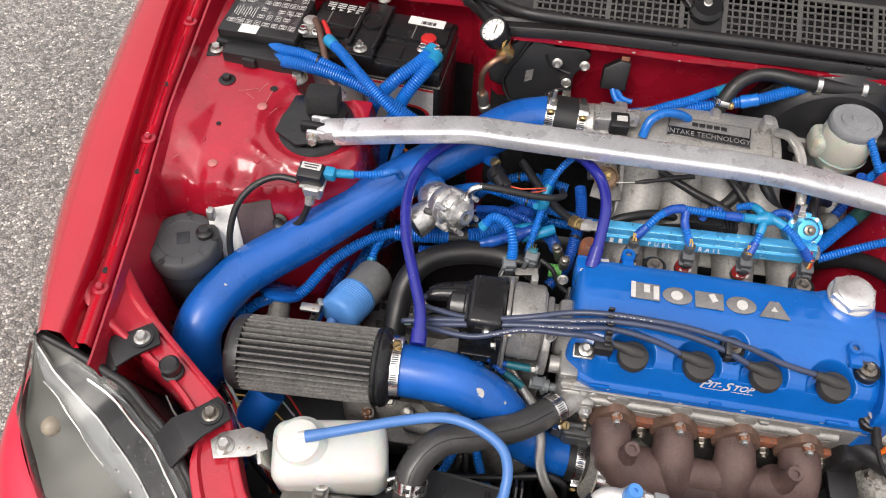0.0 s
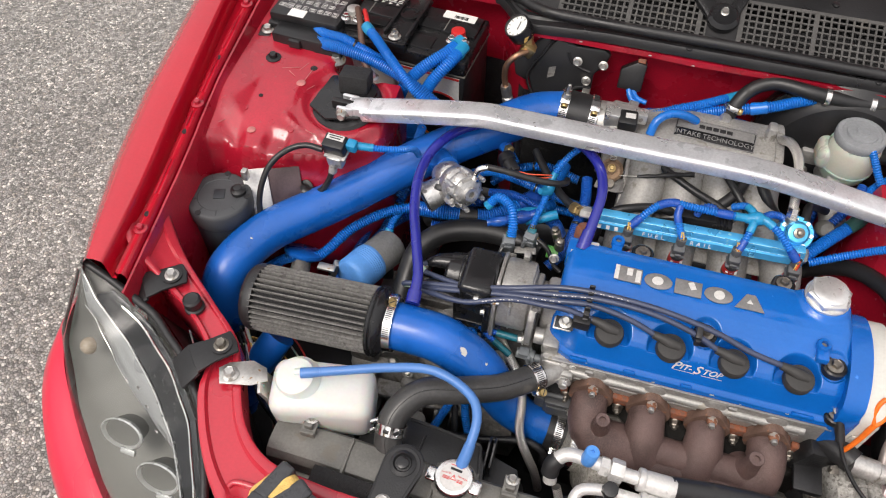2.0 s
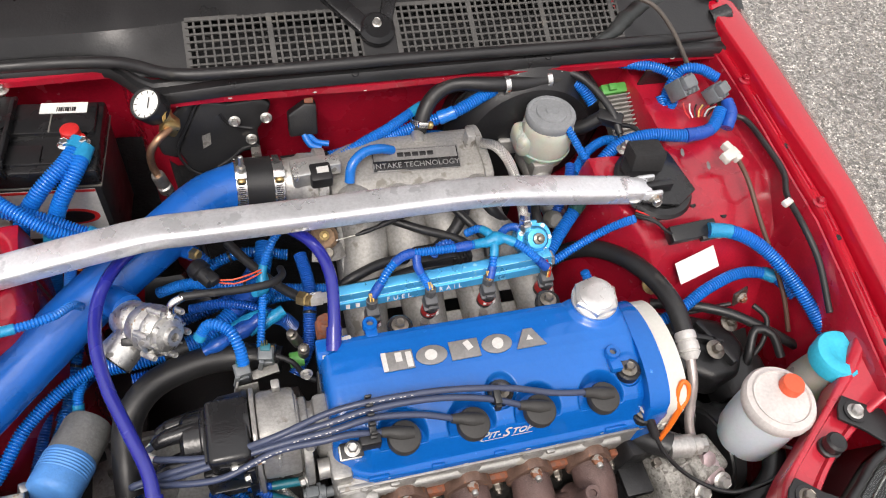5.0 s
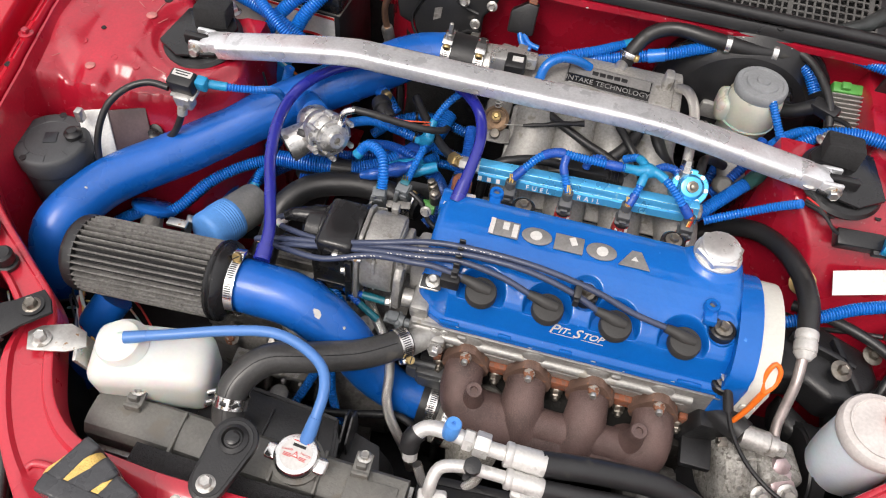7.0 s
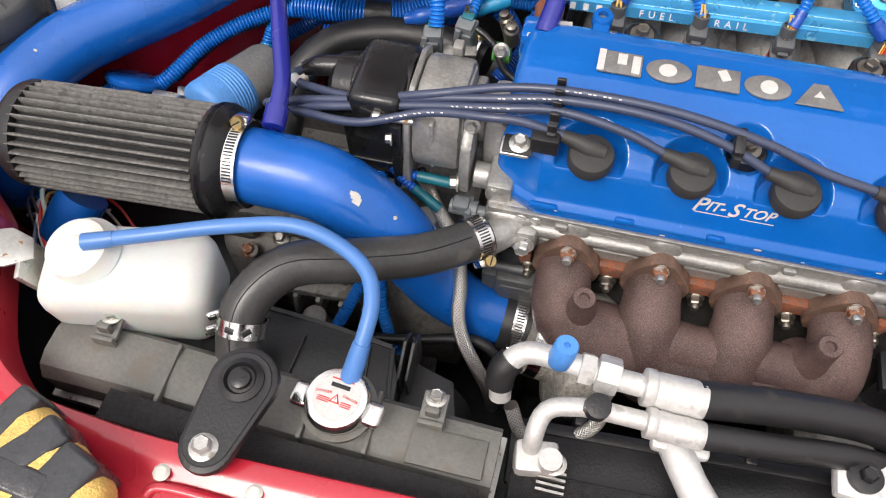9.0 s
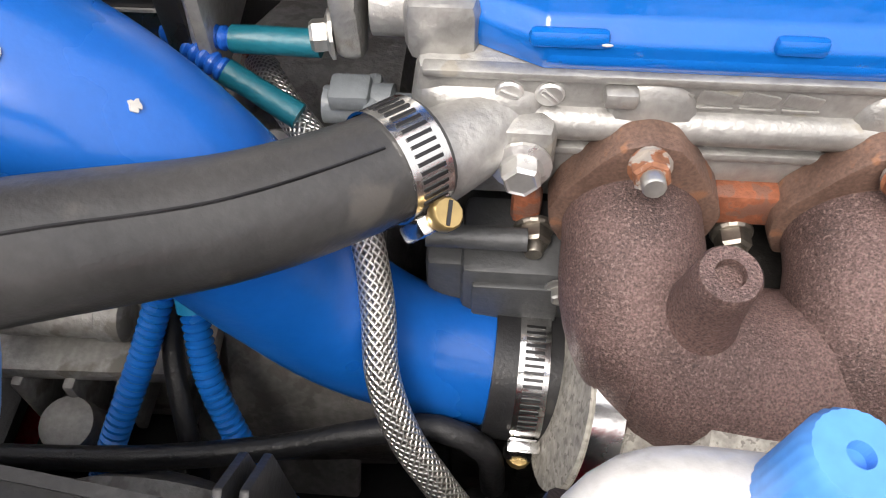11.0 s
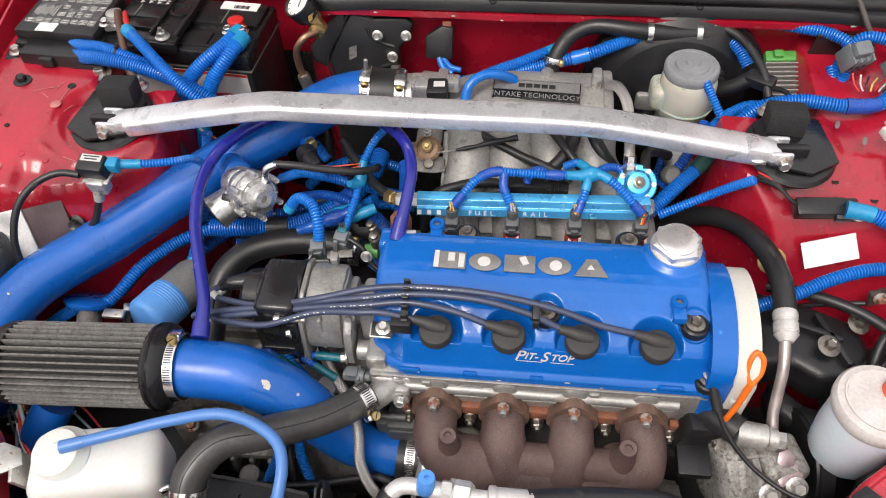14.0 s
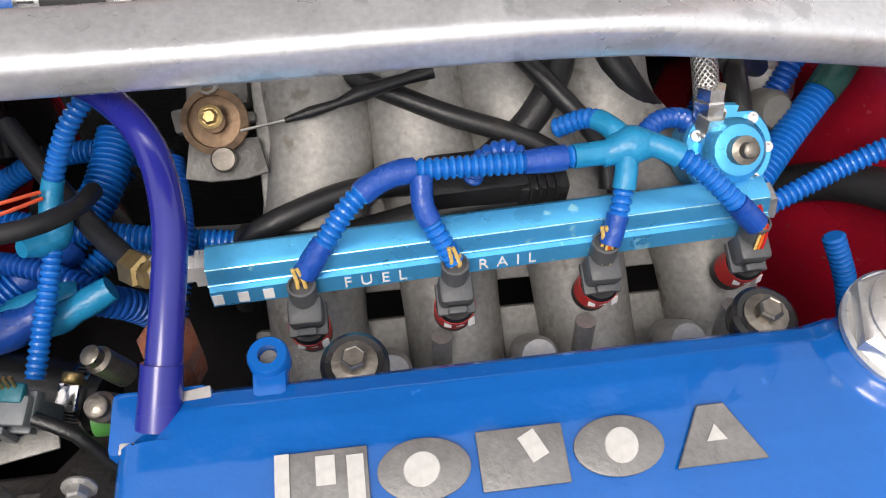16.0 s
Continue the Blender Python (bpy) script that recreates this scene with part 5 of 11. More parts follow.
part("flange", along_x(-0.294, [(0.096, 0.788), (0.078, 0.799), (0.034, 0.798), (0.013, 0.788), (0.004, 0.766), (-0.001, 0.722), (-0.003, 0.698), (0.004, 0.684), (0.020, 0.688), (0.092, 0.696)], 0.0055, 0.0012), CAST_DIST, di, "chipped casting flange")
part("housing", merge(lathe([(0.034, 0.0), (0.034, 0.034), (0.030, 0.044), (0.025, 0.060), (0.024, 0.100)], facing((-0.288, 0.058, 0.748), (1, 0, 0)), 44), along_x(-0.2885, [(0.092, 0.786), (0.074, 0.797), (0.036, 0.796), (0.016, 0.786), (0.007, 0.765), (0.002, 0.738), (0.006, 0.722), (0.014, 0.716), (0.092, 0.716)], 0.046, 0.006), along_x(-0.2520, [(0.080, 0.790), (0.040, 0.794), (0.020, 0.782), (0.010, 0.752), (0.014, 0.722), (0.080, 0.720)], 0.012, 0.004), tube([(-0.252, 0.030, 0.790), (-0.250, 0.018, 0.772), (-0.250, 0.012, 0.745)], 0.0045, 10), box((0.010, 0.012, 0.016), (-0.262, 0.090, 0.794), (4, 0, 0), 0.002)), CAST_DIST, di)
part("mounting_ear", along_x(-0.241, [(0.080, 0.778), (0.050, 0.784), (0.022, 0.778), (0.002, 0.760), (-0.006, 0.728), (-0.005, 0.706), (0.001, 0.700), (0.009, 0.701), (0.016, 0.712), (0.028, 0.728), (0.080, 0.72)], 0.011, 0.0035), CAST_DIST, di, "cast mounting ear")
part("web", merge(box((0.030, 0.006, 0.030), (-0.256, 0.020, 0.752), (0, 20, 0), 0.002), box((0.004, 0.010, 0.060), (-0.268, 0.010, 0.752), bevel=0.0015)), CAST, di)
part("cap_body", merge(lathe([(0.049, 0.0), (0.050, 0.006), (0.048, 0.008), (0.046, 0.034), (0.040, 0.044), (0.026, 0.049)], facing((-0.296, 0.060, 0.750), (-1, 0, 0)), 44), box((0.048, 0.078, 0.064), (-0.3210, 0.046, 0.768), bevel=0.007, seg=3), box((0.004, 0.064, 0.052), (-0.3460, 0.046, 0.766), bevel=0.0015), box((0.034, 0.003, 0.040), (-0.3210, 0.0060, 0.766), (0, 14, 0), 0.001)), BLACK_GLOSS, di, "shiny black plastic cap")
part("cap_dome", lathe([(0.0355, 0), (0.0370, 0.001), (0.0370, 0.005), (0.0345, 0.007), (0.0325, 0.025), (0.0270, 0.030), (0.0002, 0.031)], facing((-0.345, 0.057, 0.755), (-1, 0, 0)), 40), BLACK_GLOSS, di, "round black cap with lead towers")
part("lower_cover", box((0.054, 0.050, 0.080), (-0.3260, 0.031, 0.727), (0, 0, 0), 0.004), BLACK_GLOSS, di, "black plastic side cover")
part("cover_lip", box((0.010, 0.010, 0.090), (-0.3010, 0.004, 0.732), (0, 0, 0), 0.002), BLACK_GLOSS, di)
part("cover_seam", box((0.042, 0.0012, 0.0016), (-0.3230, 0.0058, 0.7660), bevel=0), PALE_GREY, di, "pale worn edge line")
part("cover_seam", box((0.044, 0.0012, 0.0012), (-0.3250, 0.0052, 0.7160), bevel=0), EMBLEM, di, "pale worn edge line")
part("cover_seam", box((0.050, 0.0016, 0.0016), (-0.3270, 0.0056, 0.7020), bevel=0), BLACK, di)
part("chipped_edge", tube([(-0.2915, 0.078, 0.797), (-0.2920, 0.040, 0.794), (-0.2950, 0.014, 0.776), (-0.2955, 0.006, 0.740), (-0.2955, 0.001, 0.700)], 0.0014, 8, 0.004, lumpy=0.7), CAST_CLEAN, di, "bare bright flange edge")
bolt(di, (-0.2955, 0.002, 0.6925), (1, -0.35, -0.1), 0.0075, CAST_CLEAN, "flange_bolt")
bolt(di, (-0.303, -0.001, 0.762), (-1, -0.2, 0), 0.008, ZINC, "flange_bolt")
bolt(di, (-0.2415, 0.001, 0.7120), (-1, -0.2, 0), 0.011, ZINC, "ear_bolt")
for y, z in ((0.062, 0.776), (0.030, 0.760), (0.088, 0.748), (0.048, 0.734)):
    part("lead_boot", merge(tube([(-0.338, y, z), (-0.350, y, z + 0.001), (-0.372, y - 0.002, z + 0.001), (-0.392, y - 0.005, z + 0.000), (-0.404, y - 0.010, z - 0.002)], [0.0125, 0.0120, 0.0108, 0.0092, 0.0062], 18), lathe([(0.0130, 0), (0.0130, 0.004)], facing((-0.350, y, z), (-1, 0, 0)), 20)), BLACK_GLOSS, di, "black rubber lead boot")
part("cap_screw", lathe([(0.0032, 0), (0.0032, 0.030), (0.0060, 0.030), (0.0060, 0.036), (0.004, 0.038)], facing((-0.284, 0.0060, 0.782), (-1, -0.05, 0.0)), 12), ZINC, di, "bright cap screw")
for p in ((-0.224, 0.100, 0.792), (-0.232, 0.014, 0.782)):
    bolt(di, p, (0, -1, 0.4), 0.009, CAST_DIST)

# ignition leads and plug boots
BOOT = mat("matt_black_boot_rubber", (0.030, 0.029, 0.028), 0.6, 0.0, 0.12, 30, 0.0003, 500, 0.1)
LEADS = [
    [(-0.404, 0.076, 0.746), (-0.418, 0.046, 0.752), (-0.404, 0.014, 0.760), (-0.382, 0.004, 0.770), (-0.333, -0.003, 0.779), (-0.270, 0.009, 0.795), (-0.215, 0.006, 0.806), (-0.190, 0.007, 0.807), (-0.150, 0.005, 0.8005)],
    [(-0.404, 0.038, 0.732), (-0.416, 0.026, 0.748), (-0.386, 0.013, 0.769), (-0.337, 0.013, 0.782), (-0.270, 0.015, 0.797), (-0.206, 0.014, 0.811), (-0.160, 0.018, 0.815), (-0.105, 0.013, 0.810), (-0.066, 0.005, 0.8005)],
    [(-0.404, 0.020, 0.758), (-0.430, 0.014, 0.762), (-0.392, 0.017, 0.772), (-0.337, 0.018, 0.785), (-0.271, 0.021, 0.800), (-0.207, 0.023, 0.813), (-0.160, 0.027, 0.819), (-0.080, 0.024, 0.821), (-0.02, 0.015, 0.812), (0.018, 0.005, 0.8005)],
    [(-0.404, 0.052, 0.774), (-0.413, 0.046, 0.772), (-0.404, 0.038, 0.771), (-0.388, 0.033, 0.773), (-0.338, 0.022, 0.783), (-0.272, 0.022, 0.804), (-0.208, 0.034, 0.815), (-0.160, 0.035, 0.822), (-0.070, 0.031, 0.824), (0.010, 0.021, 0.816), (0.060, 0.010, 0.806), (0.102, 0.005, 0.8005)],
]
for ctrl in LEADS:
    ld = solo("ignition_lead", tube(ctrl, 0.0040, 12, 0.005), WIRE_BLUE, "slate blue silicone ignition lead over the cover", "ignition lead", "ignition leads")
    pts, _ = smooth_path(ctrl, 0.004)
    seg = pts[len(pts) // 2:len(pts) // 2 + 14]
    part("printed_text", merge(*[box((0.0026, 0.0010, 0.0003), m=facing(p + Vector((0, -0.0028, 0.0028)), (0, -0.7, 0.7)), bevel=0) for k, p in enumerate(seg) if k % 3]), PALE_GREY, ld, "unreadable printed marks")
    part("white_tip", tube(pts[3:6], 0.0045, 12, 0.003), WHITE_PLASTIC, ld, "white heat-shrink tip")
for px in PLUGS:
    bt = thing("plug_boot", (px, 0.0, 0.772), "black rubber spark plug boot in the cover", "plug boot", "spark plug boots")
    part("disc", lathe([(0.0180, 0), (0.0198, 0.004), (0.0198, 0.013), (0.0185, 0.0160), (0.013, 0.0175), (0.004, 0.0180)], pose(px, 0.0, 0.778, 8, 0, 0), 36), BOOT, bt)
    part("elbow", tube([(px - 0.027, 0.0050, 0.8005), (px - 0.016, 0.0040, 0.7985), (px - 0.002, 0.0015, 0.7955), (px + 0.011, 0.0, 0.7935)], [0.0054, 0.0066, 0.0086, 0.0070], 20, 0.003), BOOT, bt)
cl = thing("lead_clip", (-0.160, 0.03, 0.80), "black ignition lead comb on a small bracket", "clip")
part("comb", merge(box((0.008, 0.046, 0.005), (-0.162, 0.020, 0.8105), (14, 0, 0), 0.001), *[box((0.008, 0.003, 0.014), (-0.162, 0.0 + 0.010 * k, 0.8125 + 0.0032 * k), (14, 0, 0), 0.001) for k in range(5)]), BLACK, cl)
part("bracket", merge(box((0.024, 0.016, 0.018), (-0.166, 0.000, 0.796), bevel=0.002), box((0.026, 0.018, 0.003), (-0.188, -0.004, 0.789), (10, 0, 0), 0.001)), BLACK, cl)
part("scuffed_plate", box((0.026, 0.018, 0.005), (-0.190, -0.005, 0.787), (14, 0, 0), 0.002), ZINC, cl)
bolt(cl, (-0.187, -0.003, 0.790), (0, -0.2, 1), 0.011, ZINC)
solo("lead_clip", merge(box((0.009, 0.024, 0.009), (-0.012, 0.018, 0.8155), (14, 0, 0), 0.002), box((0.007, 0.006, 0.012), (-0.012, 0.006, 0.806), bevel=0.001)), BLACK, "black plastic ignition lead clip on the cover", "clip")

# ---- intake manifold ----
im = thing("intake_manifold", (-0.03, 0.36, 0.66), "grey cast aluminium intake manifold with plenum", "engine part")


def plenum_point(i, j):
    x, s, dx = PLEN[i]
    a = 2 * math.pi * j / 28
    ca, sa = math.cos(a), math.sin(a)
    e = 0.55
    return (x, 0.405 + 0.058 * s * math.copysign(abs(ca) ** e, ca), 0.775 + 0.047 * s * math.copysign(abs(sa) ** e, sa))


PLEN = [(-0.150, 0.62, 0), (-0.148, 0.70, 0), (-0.130, 0.82, 0), (-0.110, 0.93, 0), (-0.08, 1.0, 0), (0.06, 1.0, 0), (0.072, 1.0, 0), (0.073, 1.08, 0), (0.084, 1.08, 0), (0.086, 1.04, 0)]
pb = sheet(plenum_point, list(range(len(PLEN))), list(range(29)))
bmesh.ops.remove_doubles(pb, verts=pb.verts, dist=1e-5)
bmesh.ops.holes_fill(pb, edges=pb.edges)
part("plenum", pb, CAST_DULL, im)
for px in PLUGS:
    qx = -0.028 + px * 0.70
    part("runner", tube([(qx, 0.385, 0.775), (qx, 0.345, 0.785), (qx + 0.004, 0.305, 0.765), (px * 0.95 - 0.005, 0.255, 0.725), (px, 0.195, 0.690), (px, 0.140, 0.672)], [0.031, 0.0325, 0.0325, 0.0315, 0.030, 0.029], 24, 0.008, lumpy=0.014), CAST_DULL, im)
part("web", merge(box((0.010, 0.10, 0.08), (-0.146, 0.315, 0.735), (35, 0, 0), 0.003), box((0.21, 0.012, 0.03), (-0.035, 0.330, 0.752), (-30, 0, 0), 0.004)), CAST_DULL, im)
part("runner_web", merge(box((0.25, 0.075, 0.010), (-0.020, 0.262, 0.716), (38, 0, 0), 0.003), box((0.33, 0.060, 0.010), (-0.002, 0.190, 0.672), (30, 0, 0), 0.003)), CAST_DULL, im, "cast web between the runners")
part("head_flange", box((0.37, 0.012, 0.06), (0, 0.150, 0.672), bevel=0.003), CAST, im)
part("end_lug", box((0.014, 0.022, 0.03), (0.062, 0.415, 0.832), bevel=0.004), CAST, im)
for x in (-0.084, 0.0, 0.088):
    part("boss", lathe([(0.012, 0), (0.012, 0.03), (0.010, 0.034)], facing((x, 0.176, 0.700), (0, -0.5, 1)), 18), CAST, im)
    part("stay", tube([(x + 0.03, 0.178, 0.735), (x + 0.03, 0.165, 0.690)], 0.006, 12), CAST, im)
NAME_GREY = mat("dull_etched_silver", (0.30, 0.295, 0.29), 0.45, 0.5, 0.15, 90)
pl = thing("name_plate", (-0.022, 0.39, 0.825), "black and silver etched intake name plate", "plate")
NP = pose(-0.023, 0.3935, 0.8238, 13, 0, -3)
part("plate", box((0.128, 0.038, 0.002), m=NP, bevel=0.0006), BLACK_GLOSS, pl)
part("rim", merge(box((0.128, 0.0014, 0.001), m=NP @ pose(0, 0.0182, 0.0013), bevel=0), box((0.128, 0.0014, 0.001), m=NP @ pose(0, -0.0182, 0.0013), bevel=0), box((0.0014, 0.038, 0.001), m=NP @ pose(0.0633, 0, 0.0013), bevel=0), box((0.0014, 0.038, 0.001), m=NP @ pose(-0.0633, 0, 0.0013), bevel=0)), EMBLEM, pl)
part("ground_field", box((0.122, 0.017, 0.0006), m=NP @ pose(0, 0.0085, 0.0012), bevel=0), EMBLEM, pl)
part("logo_bars", merge(*[box((0.009, 0.007, 0.0006), m=NP @ pose(-0.022 + 0.011 * k, 0.0085, 0.0017, 0, 0, 4 * (k % 2)), bevel=0.0002) for k in range(5)]), BLACK, pl, "dark logo bars")
part("lettering", words("INTAKE TECHNOLOGY", 0.0118, NP @ pose(0, -0.0085, 0.0013), 0.0002, 0, 1.02), NAME_GREY, pl, "etched silver lettering", smooth=0)
TARNISH = mat("tarnished_brown_steel", (0.20, 0.13, 0.08), 0.42, 0.7, 0.3, 60, 0.0003, 300, 0.2)
tb = thing("throttle_body", (-0.17, 0.40, 0.76), "aluminium throttle body with sensors and linkage", "engine part")
part("bore", lathe([(0.034, 0.0), (0.036, 0.02), (0.040, 0.024), (0.040, 0.045), (0.046, 0.047), (0.046, 0.060)], facing((-0.215, 0.400, 0.800), (1, 0, -0.08)), 32), CAST, tb)
part("sensor_block", merge(box((0.052, 0.034, 0.026), (-0.176, 0.386, 0.832), (0, 0, 4), 0.004), box((0.03, 0.02, 0.02), (-0.148, 0.392, 0.834), bevel=0.003)), CAST_CLEAN, tb)
part("position_sensor", box((0.030, 0.030, 0.022), (-0.163, 0.374, 0.835), (8, 0, 2), 0.004), BLACK, tb)
part("sensor_label", box((0.016, 0.010, 0.0008), (-0.160, 0.374, 0.8465), (8, 0, 2), 0), PALE_GREY, tb)
part("linkage", merge(box((0.040, 0.030, 0.036), (-0.172, 0.340, 0.770), (20, 0, 0), 0.008), box((0.046, 0.006, 0.030), (-0.172, 0.316, 0.774), (36, 0, 0), 0.002), box((0.010, 0.014, 0.020), (-0.192, 0.312, 0.780), (36, 0, 10), 0.002)), SHADE_GREY, tb)
part("cam_wheel", lathe([(0.0165, 0), (0.0190, 0.002), (0.0165, 0.0045), (0.0190, 0.007), (0.0150, 0.0085), (0.0148, 0.005), (0.007, 0.005), (0.007, 0.012), (0.004, 0.013), (0.0002, 0.013)], facing((-0.171, 0.304, 0.787), (0, -0.6, 0.8)), 28), TARNISH, tb, "tarnished brown cable wheel")
part("spring", tube([(-0.172 + 0.005 * math.cos(k * 1.1), 0.316 + 0.005 * math.sin(k * 1.1), 0.792 + 0.0012 * k) for k in range(18)], 0.0011, 6, 0.003), ZINC, tb, "small coil spring")
part("stop_plate", prism([(-0.024, -0.009), (-0.010, -0.012), (0.010, -0.012), (0.024, -0.009), (0.020, 0.012), (-0.020, 0.012)], 0.004, facing((-0.168, 0.287, 0.772), (0, -0.5, 0.85)), 0.001), SHADE_GREY, tb)
part("stop_cap", lathe([(0.0075, 0), (0.0075, 0.003), (0.0065, 0.004), (0.0002, 0.0042)], facing((-0.168, 0.283, 0.778), (0, -0.5, 0.85)), 22), TARNISHED, tb, "yellowish stop cap")
bolt(tb, (-0.171, 0.296, 0.801), (0, -0.6, 0.8), 0.008, BRASS)
part("cable", tube([(-0.156, 0.292, 0.792), (-0.13, 0.290, 0.800)], 0.0009, 6), ZINC, tb)
part("cable_end", tube([(-0.13, 0.290, 0.800), (-0.115, 0.292, 0.803), (-0.10, 0.294, 0.806), (-0.085, 0.298, 0.809), (-0.06, 0.303, 0.812), (-0.045, 0.306, 0.814)], [0.0018, 0.0034, 0.0026, 0.0048, 0.0034, 0.0050], 12, 0.003), BLACK, tb)

# fuel rail, injectors and regulator
fr = thing("fuel_rail", (-0.02, 0.21, 0.775), "cyan anodised aluminium fuel rail", "engine part")
RZ, RY = 0.7815, 0.2125
prof = [(-0.0105, -0.0115), (0.0140, -0.0115), (0.0157, -0.0100), (0.0125, -0.0004), (0.0092, 0.0006), (0.0088, 0.0022), (0.0050, 0.0094), (0.0017, 0.0106), (-0.0085, 0.0106), (-0.0115, 0.0077)]
part("rail_bar", rail([(-0.174, RY - 0.0050, RZ), (-0.08, RY - 0.0012, RZ), (0.02, RY + 0.0028, RZ), (0.132, RY + 0.0073, RZ)], [(-u, v) for u, v in prof]), CYAN_ANO, fr, smooth=25)
part("end_plug", lathe([(0.0115, 0), (0.0115, 0.004), (0.009, 0.006)], facing((0.132, RY + 0.0073, RZ - 0.002), (1, 0.04, 0)), 6), ZINC, fr)
part("inlet_fitting", merge(lathe([(0.011, 0), (0.011, 0.008), (0.008, 0.009), (0.008, 0.016)], facing((-0.172, RY - 0.001, RZ - 0.002), (-1, 0, 0)), 6), lathe([(0.010, 0.016), (0.010, 0.03), (0.007, 0.034)], facing((-0.172, RY - 0.001, RZ - 0.002), (-1, 0, 0)), 6)), CAST_CLEAN, fr)
for w_, x_ in (("FUEL", -0.088), ("RAIL", -0.0165)):
    part("lettering", words(w_, 0.0098, pose(x_, RY + 0.002 + 0.04 * x_ - 0.0146, RZ - 0.0052, 71.5, 0, 2.3), 0.0002, 0, 1.85), WHITE, fr, "engraved white lettering", smooth=0)
part("logo_bars", merge(*[box((0.0055, 0.0066, 0.0004), m=pose(x_, RY + 0.002 + 0.04 * x_ - 0.0146, RZ - 0.0052, 71.5, 0, 2.3), bevel=0) for x_ in (-0.170, -0.157, -0.144)]), WHITE, fr)
# edge highlights of the rail, painted as thin paler tubes
for v_ in (0.0014, 0.0094):
    part("bright_edge", tube([(-0.174, RY - 0.0050 - (0.0096 if v_ < 0.005 else 0.0048), RZ + v_), (0.132, RY + 0.0073 - (0.0096 if v_ < 0.005 else 0.0048), RZ + v_)], 0.0005, 6, 0.05), CYAN_EDGE, fr, "highlight painted along the rail edge")
INJ_GREY = mat("smoke_grey_connector", (0.085, 0.088, 0.092), 0.42, 0.0, 0.15, 40, 0.0003, 400, 0.08)
for k, px in enumerate((-0.126, -0.046, 0.036, 0.122)):
    inj = thing("fuel_injector", (px, 0.185, 0.74), "grey and black fuel injector with red band", "fuel injector", "fuel injectors")
    d = Vector((0, -0.42, 1)).normalized()
    oy = 0.002 + 0.045 * (px + 0.126)
    o = Vector((px, 0.183 + oy, 0.747))
    part("body", lathe([(0.0085, -0.016), (0.011, -0.012), (0.011, 0.012), (0.0095, 0.014)], facing(o, (0, -0.25, 1)), 20), BLACK, inj)
    part("band", lathe([(0.0113, -0.004), (0.0113, 0.0115)], facing(o, (0, -0.25, 1)), 20), LABEL_RED, inj, "red band with white marks")
    part("band_marks", merge(*[box((0.004, 0.006, 0.0004), m=facing(o + Vector((-0.005 + 0.0065 * q, -0.0114, 0.005)), (-0.3 + 0.35 * q, -1, 0.25)), bevel=0) for q in range(3)]), WHITE, inj)
    part("connector", merge(box((0.0185, 0.016, 0.017), (px, 0.183 + oy, 0.768), (14, 0, 0), 0.003), lathe([(0.0075, 0), (0.0075, 0.014), (0.0062, 0.0145), (0.0062, 0.012)], facing((px, 0.188 + oy, 0.773), (0, 0.10, 1)), 20), box((0.021, 0.018, 0.004), (px, 0.182 + oy, 0.761), (14, 0, 0), 0.001), box((0.010, 0.004, 0.004), (px, 0.1725 + oy, 0.766), (14, 0, 0), 0.001)), INJ_GREY, inj)
    for q, wc_ in ((-0.0022, YELLOW_FOAM), (0.0022, LABEL_RED if k == 3 else YELLOW_FOAM)):
        part("wire_end", tube([(px + q, 0.188 + oy, 0.781), (px + q * 0.8, 0.190 + oy, 0.789), (px + q * 0.5 - 0.002, 0.194 + oy, 0.796)], 0.0011, 8, 0.003), wc_, inj, "thin coloured wire")
fpr = thing("fuel_pressure_regulator", (0.119, 0.243, 0.78), "cyan anodised fuel pressure regulator", "regulator")
fd = Vector((0, -0.62, 0.78))
part("base", box((0.034, 0.03, 0.022), (0.115, 0.234, 0.776), (38, 0, 0), 0.003), CYAN_ANO, fpr)
part("body", lathe([(0.026, -0.016), (0.026, 0.0), (0.0265, 0.004), (0.025, 0.006)], facing((0.115, 0.248, 0.793), fd), 36), CYAN_ANO, fpr)
part("dome", lathe([(0.018, 0.0), (0.018, 0.008), (0.014, 0.013), (0.009, 0.014)], facing((0.115, 0.2445, 0.7975), fd), 32), CYAN_ANO, fpr)
part("adjuster", lathe([(0.008, 0), (0.008, 0.007), (0.0045, 0.008), (0.0045, 0.014), (0.003, 0.015)], facing((0.115, 0.236, 0.808), fd), 14), TARNISHED, fpr)
fm_ = facing((0.115, 0.2443, 0.7978), fd)
for k in range(7):
    a = 2 * math.pi * k / 7
    part("screw", lathe([(0.0032, 0), (0.0032, 0.0026), (0.0018, 0.0026), (0.0018, 0.001)], fm_ @ pose(0.0215 * math.cos(a), 0.0215 * math.sin(a), 0), 12), STEEL, fpr)

# ---- pipes, filter and hoses ----
CHARGE = [(-0.727, -0.036, 0.590), (-0.728, -0.036, 0.650), (-0.723, -0.008, 0.701), (-0.690, 0.064, 0.722), (-0.600, 0.157, 0.733), (-0.480, 0.264, 0.765), (-0.370, 0.345, 0.792), (-0.315, 0.384, 0.803), (-0.270, 0.398, 0.806)]
cp = thing("charge_pipe", (-0.6, 0.1, 0.60), "satin blue painted turbo charge pipe", "pipe")
part("pipe", tube(CHARGE, 0.0342, 36, 0.010), PIPE_BLUE, cp)
part("lower_coupler", tube([(-0.727, -0.036, 0.565), (-0.727, -0.036, 0.610)], 0.039, 32), RUBBER, cp, "black rubber coupler")
part("coupler", tube([(-0.278, 0.398, 0.806), (-0.215, 0.400, 0.800)], 0.0385, 32), RUBBER, cp, "black silicone coupler")
